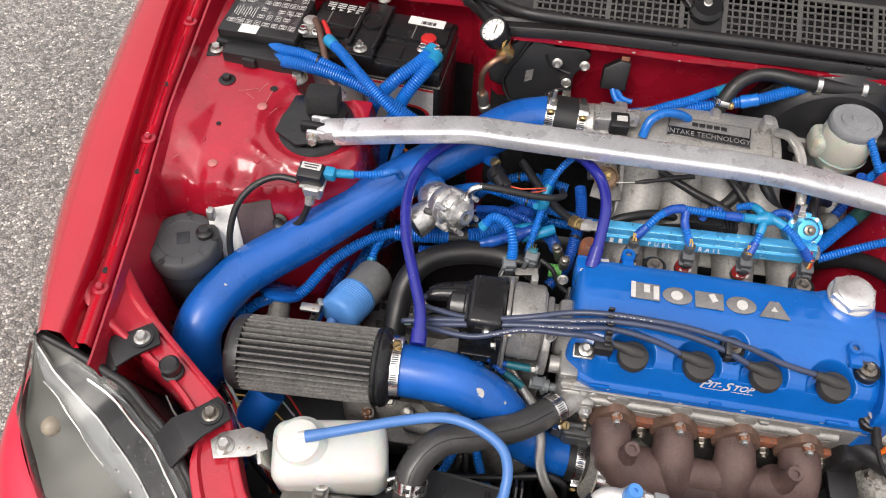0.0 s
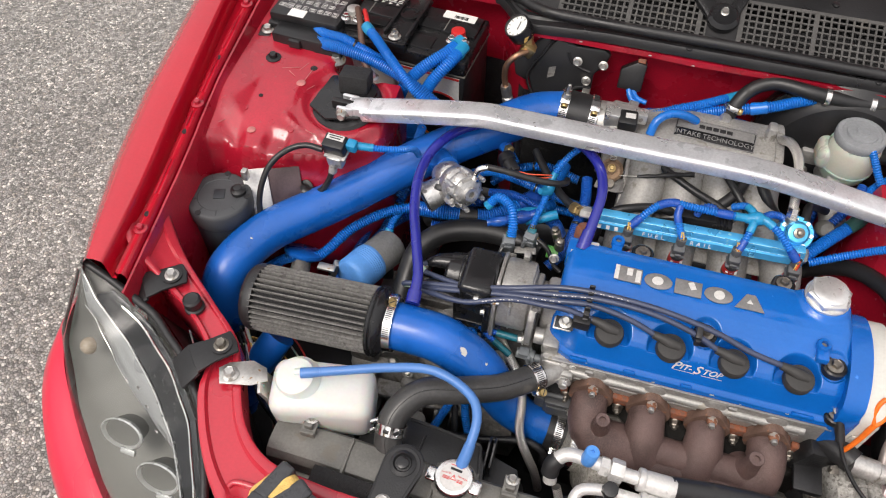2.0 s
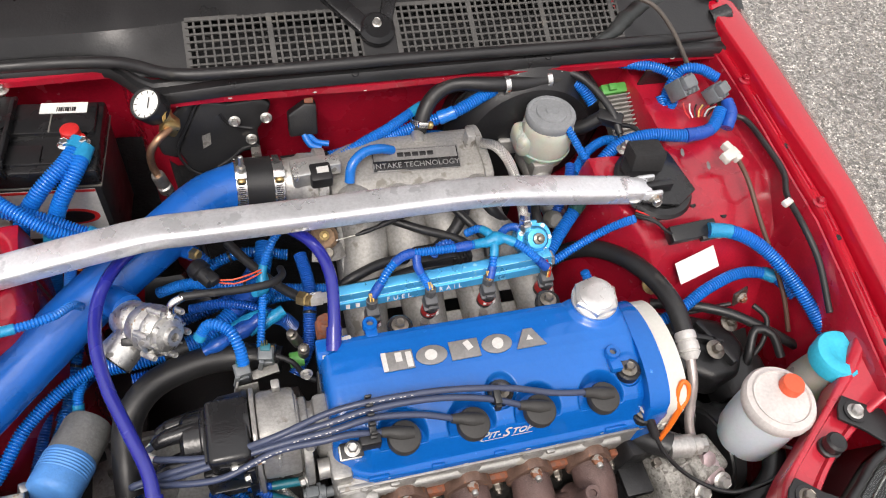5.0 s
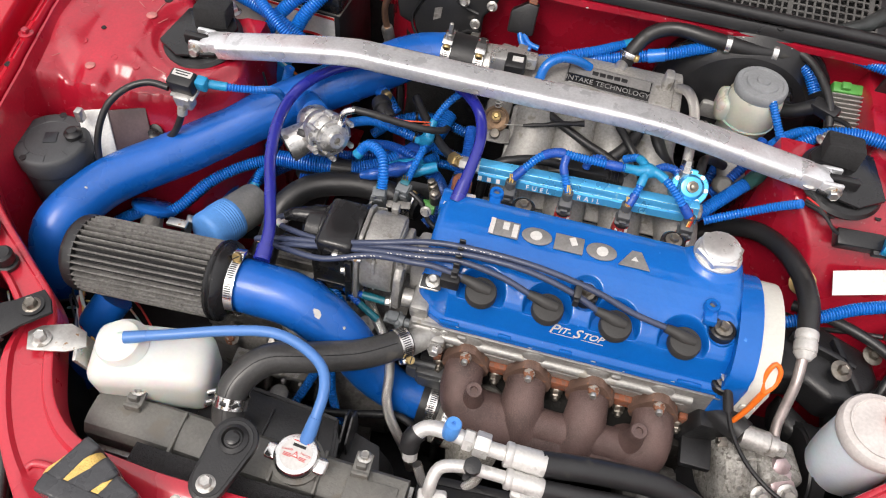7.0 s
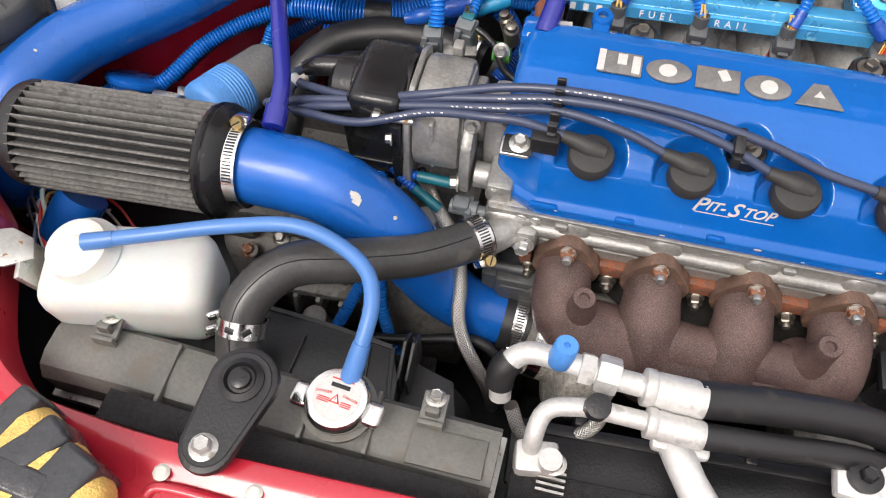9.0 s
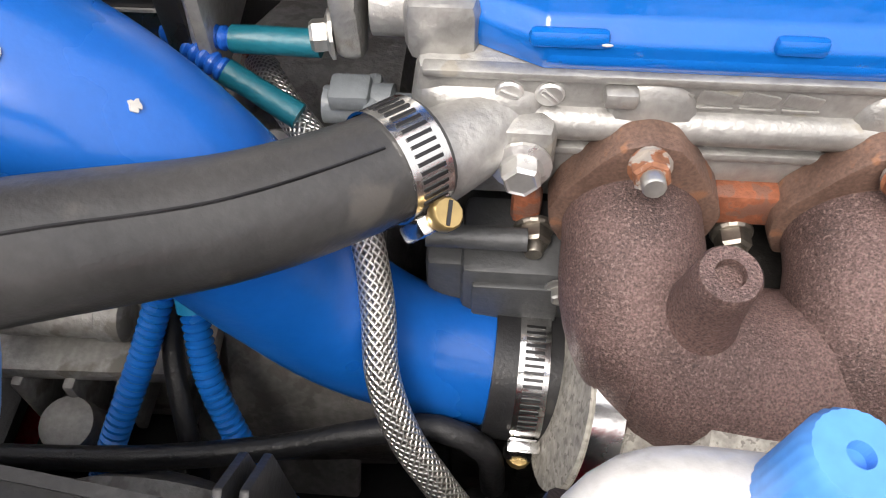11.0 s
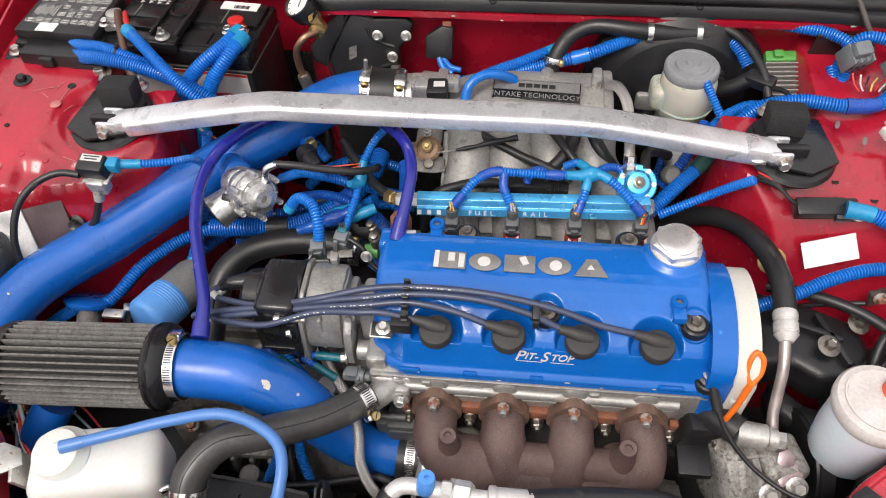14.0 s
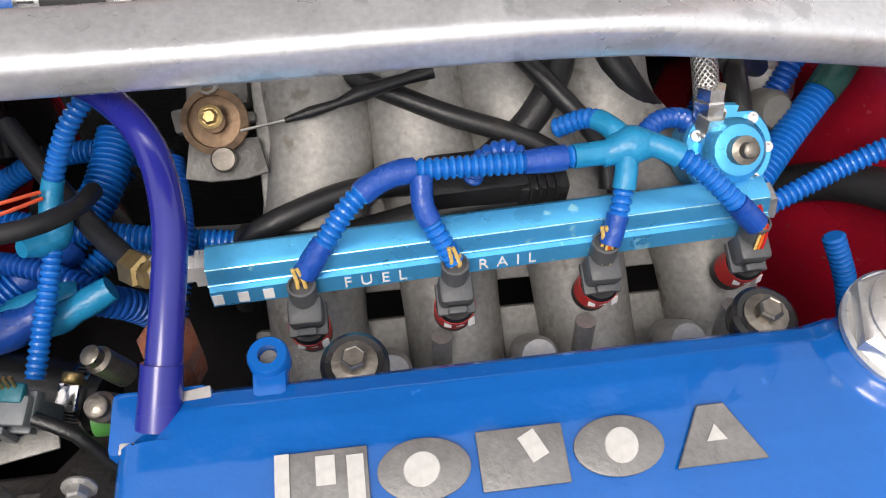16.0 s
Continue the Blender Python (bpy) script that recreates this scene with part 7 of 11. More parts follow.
# wax plugs, holes and clips on the support panel
for x, y in ((-0.379, -0.329), (-0.310, -0.327), (-0.307, -0.388)):
    b_ = lathe([(0.006, 0), (0.0065, 0.002), (0.004, 0.004)], pose(x, y, 0.760), 9)
    solo("wax_plug", b_, CREAM, "small cream plug in the red support panel", "plug", "support panel plugs")
for x, y, r in ((-0.295, -0.373, 0.0085), (-0.362, -0.369, 0.003), (-0.278, -0.366, 0.0032), (-0.394, -0.360, 0.0045), (-0.14, -0.305, 0.004)):
    part("hole", lathe([(r, 0), (r, 0.0006)], pose(x, y, 0.757 if y < -0.32 else 0.7625), 18), FOAM_AND_SHADE, car, "dark punched hole")
for x, y in ((-0.397, -0.402), (-0.487, -0.392)):
    cl_ = thing("push_clip", (x, y, 0.76), "round black plastic push clip in the red panel", "clip", "push clips")
    part("head", lathe([(0.0125, -0.01), (0.0125, 0.003), (0.0105, 0.0042), (0.0095, 0.0032), (0.004, 0.0036)], pose(x, y, 0.7605, 4, 0, 0), 26), BLACK, cl_)
for x0, x1, y0, y1 in ((-0.385, -0.250, -0.338, -0.396), (-0.545, -0.470, -0.330, -0.385)):
    part("swage", tube([(x0, y0 - 0.008, 0.7565), (x0 + 0.003, y0 - 0.002, 0.7575), (x0 + 0.012, y0, 0.758), ((x0 + x1) / 2, y0, 0.758), (x1 - 0.012, y0, 0.758), (x1 - 0.003, y0 - 0.002, 0.7575), (x1, y0 - 0.010, 0.7565), (x1, y1 + 0.010, 0.7565)], 0.0042, 10, 0.006), RED_FRONT, car, "pressed swage line")
part("recess", box((0.12, 0.055, 0.004), (-0.315, -0.366, 0.7580), (0, 0, 0), 0.0015), RED_FRONT, car, "raised swage in the support panel")
la = thing("hood_latch", (-0.14, -0.352, 0.72), "worn zinc bonnet latch in a dark cut-out", "latch")
part("cut_out", prism([(-0.215, -0.322), (-0.195, -0.330), (-0.06, -0.325), (-0.055, -0.385), (-0.215, -0.385)], 0.003, pose(0, 0, 0.7585), 0), FOAM_AND_SHADE, la, "dark opening")
part("latch_plate", merge(box((0.10, 0.030, 0.004), (-0.145, -0.358, 0.766), (8, 6, -4), 0.0015), box((0.06, 0.012, 0.012), (-0.12, -0.350, 0.770), (0, 4, 8), 0.002), tube([(-0.19, -0.342, 0.768), (-0.165, -0.346, 0.772), (-0.14, -0.362, 0.770)], 0.003, 10)), ZINC, la)
bolt(la, (-0.186, -0.342, 0.768), (0, 0, 1), 0.011, ZINC)

# foam block bound with tape
fb = thing("taped_foam_block", (-0.447, -0.358, 0.765), "yellow foam block bound with black tape on the support", "foam block")
FBM = pose(-0.448, -0.354, 0.787, 0, 3, -30)
f_ = box((0.104, 0.062, 0.046), bevel=0.016, seg=4)
for v in f_.verts:
    v.co += Vector((noise.noise(v.co * 40), noise.noise(v.co * 40 + Vector((9, 0, 0))), noise.noise(v.co * 40 + Vector((0, 9, 0))))) * 0.0022
f_.transform(FBM)
part("foam", f_, YELLOW_FOAM, fb)
for x, w, a in ((-0.037, 0.020, 7), (-0.010, 0.025, -7), (0.024, 0.032, 6)):
    t_ = box((w, 0.0640, 0.0480), bevel=0.004, seg=3)
    for v in t_.verts:
        v.co.y += 0.0012 * noise.noise(v.co * 90)
        v.co.z += 0.0012 * noise.noise(v.co * 80)
    t_.transform(FBM @ pose(x, 0, 0, 0, 0, a))
    part("tape_band", t_, TAPE_BLACK, fb, "wrinkled black tape")
part("tape_band", box((0.070, 0.020, 0.0488), m=FBM @ pose(-0.010, -0.014, 0, 0, 0, 24), bevel=0.003, seg=3), TAPE_BLACK, fb, "wrinkled black tape")

# ---- radiator ----
ra = thing("radiator", (-0.34, -0.24, 0.34), "radiator with dusty dark grey plastic top tank", "radiator")
tank_prof = [(-0.027, -0.030), (-0.029, -0.022), (-0.029, 0.006), (-0.022, 0.018), (-0.010, 0.022), (0.010, 0.022), (0.022, 0.018), (0.029, 0.006), (0.029, -0.022), (0.027, -0.030)]
part("top_tank", rail([(-0.535, -0.240, 0.698), (-0.45, -0.242, 0.699), (-0.36, -0.246, 0.699), (-0.25, -0.249, 0.698), (-0.152, -0.251, 0.697)], tank_prof), DARK_GREY, ra, smooth=30)
part("tank_lip", rail([(-0.54, -0.240, 0.664), (-0.35, -0.246, 0.664), (-0.148, -0.251, 0.664)], [(-0.033, -0.006), (0.033, -0.006), (0.033, 0.006), (-0.033, 0.006)]), ZINC, ra, "crimped metal edge")
part("core", box((0.38, 0.030, 0.30), (-0.34, -0.246, 0.51), bevel=0.003), SHADE_GREY, ra)
part("foam_strip", rail([(-0.46, -0.284, 0.722), (-0.33, -0.290, 0.722), (-0.16, -0.292, 0.720)], [(-0.012, -0.012), (0.012, -0.012), (0.012, 0.010), (-0.012, 0.010)]), FOAM_AND_SHADE, ra, "black foam strip")
part("hose_neck", tube([(-0.366, -0.246, 0.700), (-0.373, -0.232, 0.692), (-0.381, -0.212, 0.708)], [0.026, 0.021, 0.0185], 24, 0.006), DARK_GREY, ra)
part("filler_neck", lathe([(0.026, 0), (0.026, 0.03), (0.030, 0.034)], pose(-0.279, -0.243, 0.700), 30), DARK_GREY, ra)
for x in (-0.425, -0.305, -0.252):
    part("tank_rib", box((0.004, 0.052, 0.012), (x, -0.247, 0.718), bevel=0.001), DARK_GREY, ra)
part("tank_pad", box((0.06, 0.03, 0.004), (-0.19, -0.256, 0.720), bevel=0.001), DARK_GREY, ra)
for x, y in ((-0.487, -0.224), (-0.207, -0.230)):
    c_ = part("spring_clip", merge(box((0.020, 0.024, 0.004), (x, y + 0.004, 0.728), (10, 0, 0), 0.001), box((0.020, 0.004, 0.024), (x, y - 0.010, 0.720), bevel=0.001), box((0.012, 0.006, 0.012), (x, y - 0.002, 0.734), bevel=0.002)), DARK_GREY, ra)
    bolt(ra, (x, y + 0.010, 0.731), (0, 0.2, 1), 0.010, ZINC)
rc = part("radiator_cap", merge(lathe([(0.024, 0), (0.026, 0.003), (0.026, 0.010), (0.0235, 0.014), (0.0212, 0.0145)], pose(-0.279, -0.243, 0.7345), 40), box((0.024, 0.020, 0.009), (-0.304, -0.2440, 0.740), (0, 0, -6), 0.0044, 4), box((0.024, 0.020, 0.009), (-0.254, -0.2465, 0.740), (0, 0, -6), 0.0044, 4)), STEEL, ra, "polished radiator cap with red and white warning label")
CM = pose(-0.279, -0.243, 0.7492, 0, 0, -6) @ Matrix.Diagonal((0.70, 0.70, 1, 1))
part("label", lathe([(0.0262, 0), (0.0262, 0.0006)], CM, 40), PALE_GREY, rc, "worn silver paper label")
part("triangle", prism([(-0.006, -0.006), (0.006, -0.006), (0, 0.005)], 0.0004, CM @ pose(0, -0.001, 0.0006), 0), LABEL_RED, rc)
part("triangle_field", prism([(-0.0035, -0.0048), (0.0035, -0.0048), (0, 0.0020)], 0.0003, CM @ pose(0, -0.001, 0.0010), 0), WHITE, rc)
part("exclamation", merge(box((0.0010, 0.0030, 0.0003), m=CM @ pose(0, -0.0025, 0.0014), bevel=0), box((0.0010, 0.0008, 0.0003), m=CM @ pose(0, -0.0052, 0.0014), bevel=0)), LABEL_RED, rc)
for x in (-0.0155, 0.0155):
    part("lettering", words("DANGER", 0.0046, CM @ pose(x, 0.002, 0.0007, 0, 0, -8 if x > 0 else 8), 0.0002), LABEL_RED, rc, smooth=0)
part("print_bars", merge(*[box((0.014 - 0.002 * (k % 2), 0.0011, 0.0003), m=CM @ pose(0.013 * (1 if k % 2 else -1), -0.004 - 0.0022 * (k // 2), 0.0008), bevel=0) for k in range(6)], box((0.026, 0.0014, 0.0003), m=CM @ pose(0, 0.020, 0.0008), bevel=0)), LABEL_RED, rc, "unreadable red print")
part("logo_bar", box((0.022, 0.0050, 0.0003), m=CM @ pose(0, 0.0128, 0.0008), bevel=0.0001), BLACK, rc, "dark logo bar")
rb = thing("radiator_bracket", (-0.345, -0.285, 0.755), "black steel radiator hold-down bracket with bushing", "bracket")
RBM = pose(-0.345, -0.283, 0.772, 4, 0, -10)
rb_out = [(0.0265 * math.cos(radians(a)), 0.026 + 0.0265 * math.sin(radians(a))) for a in span(-12, 192, 16)] + [(0.0205 * math.cos(radians(a)), -0.024 + 0.0205 * math.sin(radians(a))) for a in span(188, 352, 12)]
part("plate", prism(rb_out, 0.010, RBM, 0.003), BLACK, rb)
part("raised_rim", prism([(x * 0.86, (y - 0.002) * 0.90 + 0.002) for x, y in rb_out], 0.0016, RBM @ pose(0, 0, 0.0096), 0.0006, 1), BLACK, rb)
part("bushing", lathe([(0.0165, 0.010), (0.0165, 0.013), (0.012, 0.016), (0.010, 0.013), (0.005, 0.014)], RBM @ pose(0, 0.026, 0), 30), RUBBER, rb)
part("bushing_screw", merge(lathe([(0.008, 0.012), (0.008, 0.018), (0.006, 0.019)], RBM @ pose(0, 0.026, 0), 18), box((0.010, 0.002, 0.001), m=RBM @ pose(0, 0.026, 0.0193, 0, 0, 30), bevel=0)), BLACK_GLOSS, rb)
bolt(rb, RBM @ Vector((0, -0.026, 0.010)), (0, 0, 1), 0.0125, CAST)
part("small_hole", lathe([(0.003, 0), (0.003, 0.0005)], RBM @ pose(-0.008, -0.004, 0.0102), 12), FOAM_AND_SHADE, rb)

fs = thing("fan_shroud", (-0.31, -0.19, 0.50), "matt black plastic radiator fan shroud", "fan shroud")
SHROUD = mat("dusty_black_shroud", (0.026, 0.026, 0.027), 0.42, 0.0, 0.25, 16, 0.0003, 300, 0.15)
part("upper_plate", merge(prism([(-0.43, -0.222), (-0.43, -0.168), (-0.385, -0.152), (-0.330, -0.156), (-0.262, -0.164), (-0.250, -0.190), (-0.246, -0.222)], 0.005, pose(0, 0, 0.674), 0.002), prism([(-0.250, -0.158), (-0.205, -0.170), (-0.190, -0.222), (-0.248, -0.222)], 0.005, pose(0, 0, 0.640), 0.002)), SHROUD, fs)
part("plate_lip", merge(rail([(-0.385, -0.153, 0.672), (-0.330, -0.157, 0.672), (-0.262, -0.165, 0.672)], [(-0.002, -0.030), (0.002, -0.030), (0.002, 0.009), (-0.002, 0.009)]), box((0.004, 0.060, 0.034), (-0.256, -0.194, 0.664), (0, 0, 10), 0.001)), SHROUD, fs)
part("fan_ring", lathe([(0.14, 0), (0.145, 0.03), (0.14, 0.06), (0.132, 0.06)], facing((-0.33, -0.215, 0.52), (0, 1, 0)), 48), SHROUD, fs)
for x in (-0.2515, -0.2440):
    part("side_fin", prism([(0.0, -0.034), (0.0, 0.010), (0.030, 0.026), (0.046, 0.010), (0.046, -0.034)], 0.003, Matrix(((0, 0, 1, x), (1, 0, 0, -0.192), (0, 1, 0, 0.668), (0, 0, 0, 1))), 0.0008), SHROUD, fs)
for x, y, a in ((-0.283, -0.192, 8), (-0.278, -0.192, 8), (-0.342, -0.196, -4)):
    part("plate_rib", box((0.0025, 0.046, 0.005), (x, y, 0.6810), (0, 0, a), 0.001), SHROUD, fs)
part("motor", lathe([(0.045, 0), (0.05, 0.01), (0.05, 0.05), (0.03, 0.06)], facing((-0.33, -0.175, 0.52), (0, 1, 0)), 30), SHADE_GREY, fs)

# ---- overflow tank ----
ot = thing("overflow_tank", (-0.487, -0.172, 0.66), "milky white plastic coolant overflow tank", "tank")
t_ = box((0.142, 0.082, 0.085), bevel=0.020, seg=5)
for v in t_.verts:
    if v.co.x > 0.03 and v.co.z < 0:
        v.co.y -= 0.006
    if v.co.z > 0.02:
        v.co.z -= 0.10 * max(0, v.co.x + 0.01)
    v.co.y *= 1 - 0.9 * max(0, v.co.x - 0.0) * 1.2
t_.transform(pose(-0.486, -0.173, 0.722, 6, 0, 12))
part("body", t_, WHITE_PLASTIC, ot)
part("neck", lathe([(0.034, -0.010), (0.033, 0.004), (0.029, 0.008), (0.026, 0.016), (0.022, 0.018), (0.010, 0.019)], pose(-0.520, -0.176, 0.757, 8, -4, 0), 34), WHITE_PLASTIC, ot)
part("nipple", tube([(-0.522, -0.174, 0.774), (-0.505, -0.169, 0.777)], 0.0055, 12), WHITE_PLASTIC, ot)
tbk = thing("tank_bracket", (-0.59, -0.19, 0.75), "bent zinc steel tank bracket bolted to the support", "bracket")
part("arm", prism([(-0.022, -0.014), (-0.024, 0.010), (-0.010, 0.018), (0.022, 0.020), (0.040, 0.008), (0.042, -0.012), (0.020, -0.018)], 0.003, pose(-0.600, -0.196, 0.7655, 0, 8, 22), 0.001), ZINC, tbk)
part("drop", box((0.005, 0.040, 0.060), (-0.560, -0.190, 0.735), (0, -18, 22), 0.001), ZINC, tbk)
bolt(tbk, (-0.607, -0.199, 0.769), (0, 0, 1), 0.014, CAST)

# ---- air-conditioning lines, condenser and bracket ----
ac = thing("ac_line", (-0.06, -0.175, 0.72), "silver aluminium air-conditioning pipe with black hose", "pipe", "air-conditioning lines")
ALU = mat("oxidised_pipe_aluminium", (0.60, 0.59, 0.57), 0.46, 0.35, 0.10, 30, 0.0003, 260, 0.08, wear=(0.50, 0.49, 0.47), wear_scale=60, wear_at=0.60, wear_metal=0.5)
part("metal_pipe", tube([(-0.160, -0.196, 0.705), (-0.161, -0.184, 0.732), (-0.148, -0.172, 0.744), (-0.122, -0.171, 0.746), (-0.085, -0.175, 0.743), (-0.045, -0.176, 0.740)], 0.0092, 20, 0.005), ALU, ac)
part("fitting", lathe([(0.0095, 0), (0.0128, 0.001), (0.0132, 0.003), (0.0132, 0.010), (0.0125, 0.012), (0.0100, 0.0125)], facing((-0.104, -0.173, 0.7445), (1, -0.05, -0.05)), 6), ALU, ac, "small hexagonal union")
part("fitting", lathe([(0.0100, 0), (0.0142, 0.001), (0.0150, 0.003), (0.0150, 0.016), (0.0142, 0.018), (0.0095, 0.0185)], facing((-0.0905, -0.1737, 0.7438), (1, -0.05, -0.05)) @ pose(0, 0, 0, 0, 0, 18), 6), ALU, ac, "hexagonal union")
part("crimp", lathe([(0.0100, 0), (0.0148, 0.001), (0.0152, 0.003), (0.0152, 0.008), (0.0138, 0.010), (0.0142, 0.013), (0.0146, 0.030), (0.0150, 0.046), (0.0146, 0.048), (0.012, 0.0482)], facing((-0.054, -0.176, 0.7405), (1, 0.01, -0.08)), 28), ALU, ac)
part("service_cap", lathe([(0.0086, 0), (0.0100, 0.002), (0.0096, 0.027), (0.0084, 0.029), (0.0026, 0.029), (0.0024, 0.026)], facing((-0.120, -0.1735, 0.747), (0.10, 0.06, 1)), 72, 24, 0.03), CAP_BLUE, ac, "blue plastic service port cap")
part("hose", tube([(-0.012, -0.175, 0.737), (0.066, -0.160, 0.722), (0.142, -0.152, 0.702), (0.199, -0.160, 0.668), (0.230, -0.180, 0.610)], 0.0150, 22), RUBBER, ac, "black rubber hose")
part("saddle", tube([(-0.1625, -0.1905, 0.718), (-0.1615, -0.184, 0.732), (-0.156, -0.1775, 0.739)], 0.0118, 18, 0.003), RUBBER, ac, "black rubber sleeve")
ac2 = thing("ac_line", (-0.06, -0.205, 0.70), "silver aluminium air-conditioning pipe with black hose", "pipe", "air-conditioning lines")
part("metal_pipe", tube([(-0.125, -0.240, 0.690), (-0.128, -0.232, 0.716), (-0.122, -0.210, 0.733), (-0.100, -0.203, 0.737), (-0.060, -0.201, 0.735), (-0.030, -0.201, 0.732)], 0.0075, 18, 0.005), ALU, ac2)
part("block", merge(box((0.034, 0.026, 0.040), (-0.122, -0.240, 0.694), (0, 0, 8), 0.004), lathe([(0.009, 0), (0.009, 0.014)], pose(-0.112, -0.244, 0.712), 16)), ALU, ac2)
bolt(ac2, (-0.108, -0.244, 0.716), (0, 0, 1), 0.011, ZINC)
part("block_fins", merge(*[box((0.022, 0.002, 0.030), (-0.108, -0.262 + 0.005 * k, 0.690), bevel=0) for k in range(4)]), ZINC, ac2)
part("service_cap", lathe([(0.0085, 0), (0.0105, 0.002), (0.0100, 0.016), (0.006, 0.017)], facing((-0.086, -0.203, 0.742), (0, -0.2, 1)), 18, 10, 0.06), BLACK, ac2, "black plastic service port cap")
part("crimp", lathe([(0.0085, 0), (0.0122, 0.001), (0.0126, 0.003), (0.0126, 0.007), (0.0112, 0.009), (0.0118, 0.013), (0.0112, 0.022), (0.0118, 0.031), (0.0112, 0.038), (0.0118, 0.043), (0.0108, 0.045)], facing((-0.048, -0.201, 0.7335), (1, 0, -0.08)), 26), ALU, ac2)
part("hose", tube([(-0.008, -0.201, 0.730), (0.052, -0.193, 0.720), (0.132, -0.180, 0.700), (0.205, -0.178, 0.660), (0.241, -0.190, 0.610)], 0.0105, 20), RUBBER, ac2, "black rubber hose")
hose("braided_loop", [(-0.15, -0.20, 0.70), (-0.135, -0.212, 0.672), (-0.105, -0.208, 0.664), (-0.080, -0.195, 0.68), (-0.075, -0.185, 0.70)], 0.006, BRAID, "short braided steel loop under the pipes", uv=True, step=0.004)
cd = thing("condenser_fan", (0.10, -0.22, 0.45), "black condenser fan frame with foam strip", "fan")
part("frame", merge(box((0.46, 0.012, 0.06), (0.085, -0.196, 0.645), (-8, 0, 3), 0.003), box((0.46, 0.05, 0.010), (0.085, -0.218, 0.668), (0, 0, 3), 0.003), *[box((0.01, 0.012, 0.05), (-0.09 + 0.07 * k, -0.189, 0.652), bevel=0.002) for k in range(6)]), BLACK, cd)
part("foam_strip", box((0.48, 0.045, 0.020), (0.10, -0.262, 0.690), (0, 0, 2), 0.005), FOAM_AND_SHADE, cd, "black foam strip")
part("ring", lathe([(0.13, 0), (0.135, 0.03), (0.13, 0.05), (0.122, 0.05)], facing((0.10, -0.22, 0.52), (0, 1, 0)), 40), BLACK, cd)
ab = thing("alloy_bracket", (0.06, -0.24, 0.68), "painted silver forked alloy bracket with bolts", "bracket")
part("fork", merge(tube([(-0.018, -0.200, 0.700), (-0.004, -0.228, 0.702), (0.018, -0.258, 0.698), (0.045, -0.285, 0.690), (0.075, -0.290, 0.688)], [0.014, 0.013, 0.015, 0.018, 0.018], 14, 0.008), tube([(0.122, -0.196, 0.694), (0.134, -0.222, 0.696), (0.118, -0.250, 0.694), (0.095, -0.278, 0.690), (0.070, -0.290, 0.688)], [0.014, 0.015, 0.016, 0.018, 0.018], 14, 0.008),
     box((0.046, 0.026, 0.012), (-0.014, -0.198, 0.704), bevel=0.004), box((0.044, 0.034, 0.014), (0.126, -0.196, 0.700), bevel=0.004)), mat("silver_painted_alloy", (0.72, 0.72, 0.71), 0.45, 0.3, 0.08, 30, 0.0004, 200, 0.05), ab)
part("bush", lathe([(0.013, 0), (0.013, 0.006), (0.008, 0.008)], pose(0.124, -0.196, 0.706), 24), RUBBER, ab)
bolt(ab, (0.124, -0.196, 0.711), (0, 0, 1), 0.012, BLACK)

# loose lamp wires under the pipe
LOOSE = ((WHITE_PLASTIC, 0.0), (YELLOW_FOAM, 0.006), (BLACK, 0.012), (LABEL_RED, 0.017), (PALE_GREY, 0.023), (BLACK, 0.029), (WIRE_BLUE, 0.034))
for k, (c_, d) in enumerate(LOOSE):
    w = 0.006 * math.sin(k * 2.3)
    solo("lamp_wire", tube([(-0.70 + d * 0.3, -0.030 - d, 0.600), (-0.665 + w, -0.075 - d * 0.5, 0.662 - w), (-0.632 + d * 0.2, -0.112 - d, 0.668 + w), (-0.600 + w, -0.150 - d * 0.7, 0.640), (-0.585 + d * 0.4, -0.185, 0.575)], 0.0017 if k % 3 else 0.0024, 8, 0.006), c_, "thin loose lamp wire below the charge pipe", "wire", "lamp wires")
for k in range(3):
    solo("lamp_wire", tube([(-0.745 + 0.012 * k, -0.150, 0.690), (-0.716 + 0.010 * k, -0.172 - 0.004 * k, 0.712), (-0.684 + 0.006 * k, -0.182, 0.706), (-0.668, -0.190 - 0.006 * k, 0.66)], 0.0019, 8, 0.006), (WHITE_PLASTIC, BLACK, BLACK)[k], "thin loose lamp wire behind the headlight", "wire", "lamp wires")

# ---- belt side: pump, compressor, mount, reservoirs ----
GRIME = mat("grimy_cast_aluminium", (0.33, 0.32, 0.295), 0.55, 0.3, 0.35, 26, 0.0014, 240, 0.3, wear=(0.16, 0.15, 0.135), wear_scale=150, wear_at=0.56, wear_rough=0.8)
ps = thing("power_steering_pump", (0.24, -0.05, 0.58), "grimy cast aluminium pump with pulley", "pump")
PD = facing((0.262, -0.056, 0.612), (-1, -0.28, 0.16))
part("body", merge(lathe([(0.030, -0.026), (0.050, -0.018), (0.055, -0.010), (0.055, 0.006), (0.051, 0.008), (0.051, 0.012), (0.055, 0.014), (0.054, 0.022), (0.049, 0.024), (0.049, 0.030), (0.052, 0.032), (0.050, 0.040), (0.042, 0.045), (0.042, 0.049), (0.030, 0.053), (0.018, 0.050)], PD, 44), box((0.056, 0.056, 0.092), (0.284, -0.062, 0.622), (0, 6, 16), 0.009, 3), box((0.044, 0.030, 0.026), (0.280, -0.092, 0.580), (10, 0, 12), 0.006), lathe([(0.015, 0), (0.015, 0.034), (0.011, 0.040)], facing((0.262, -0.088, 0.585), (0.2, -0.6, -0.5)), 20)), GRIME, ps)
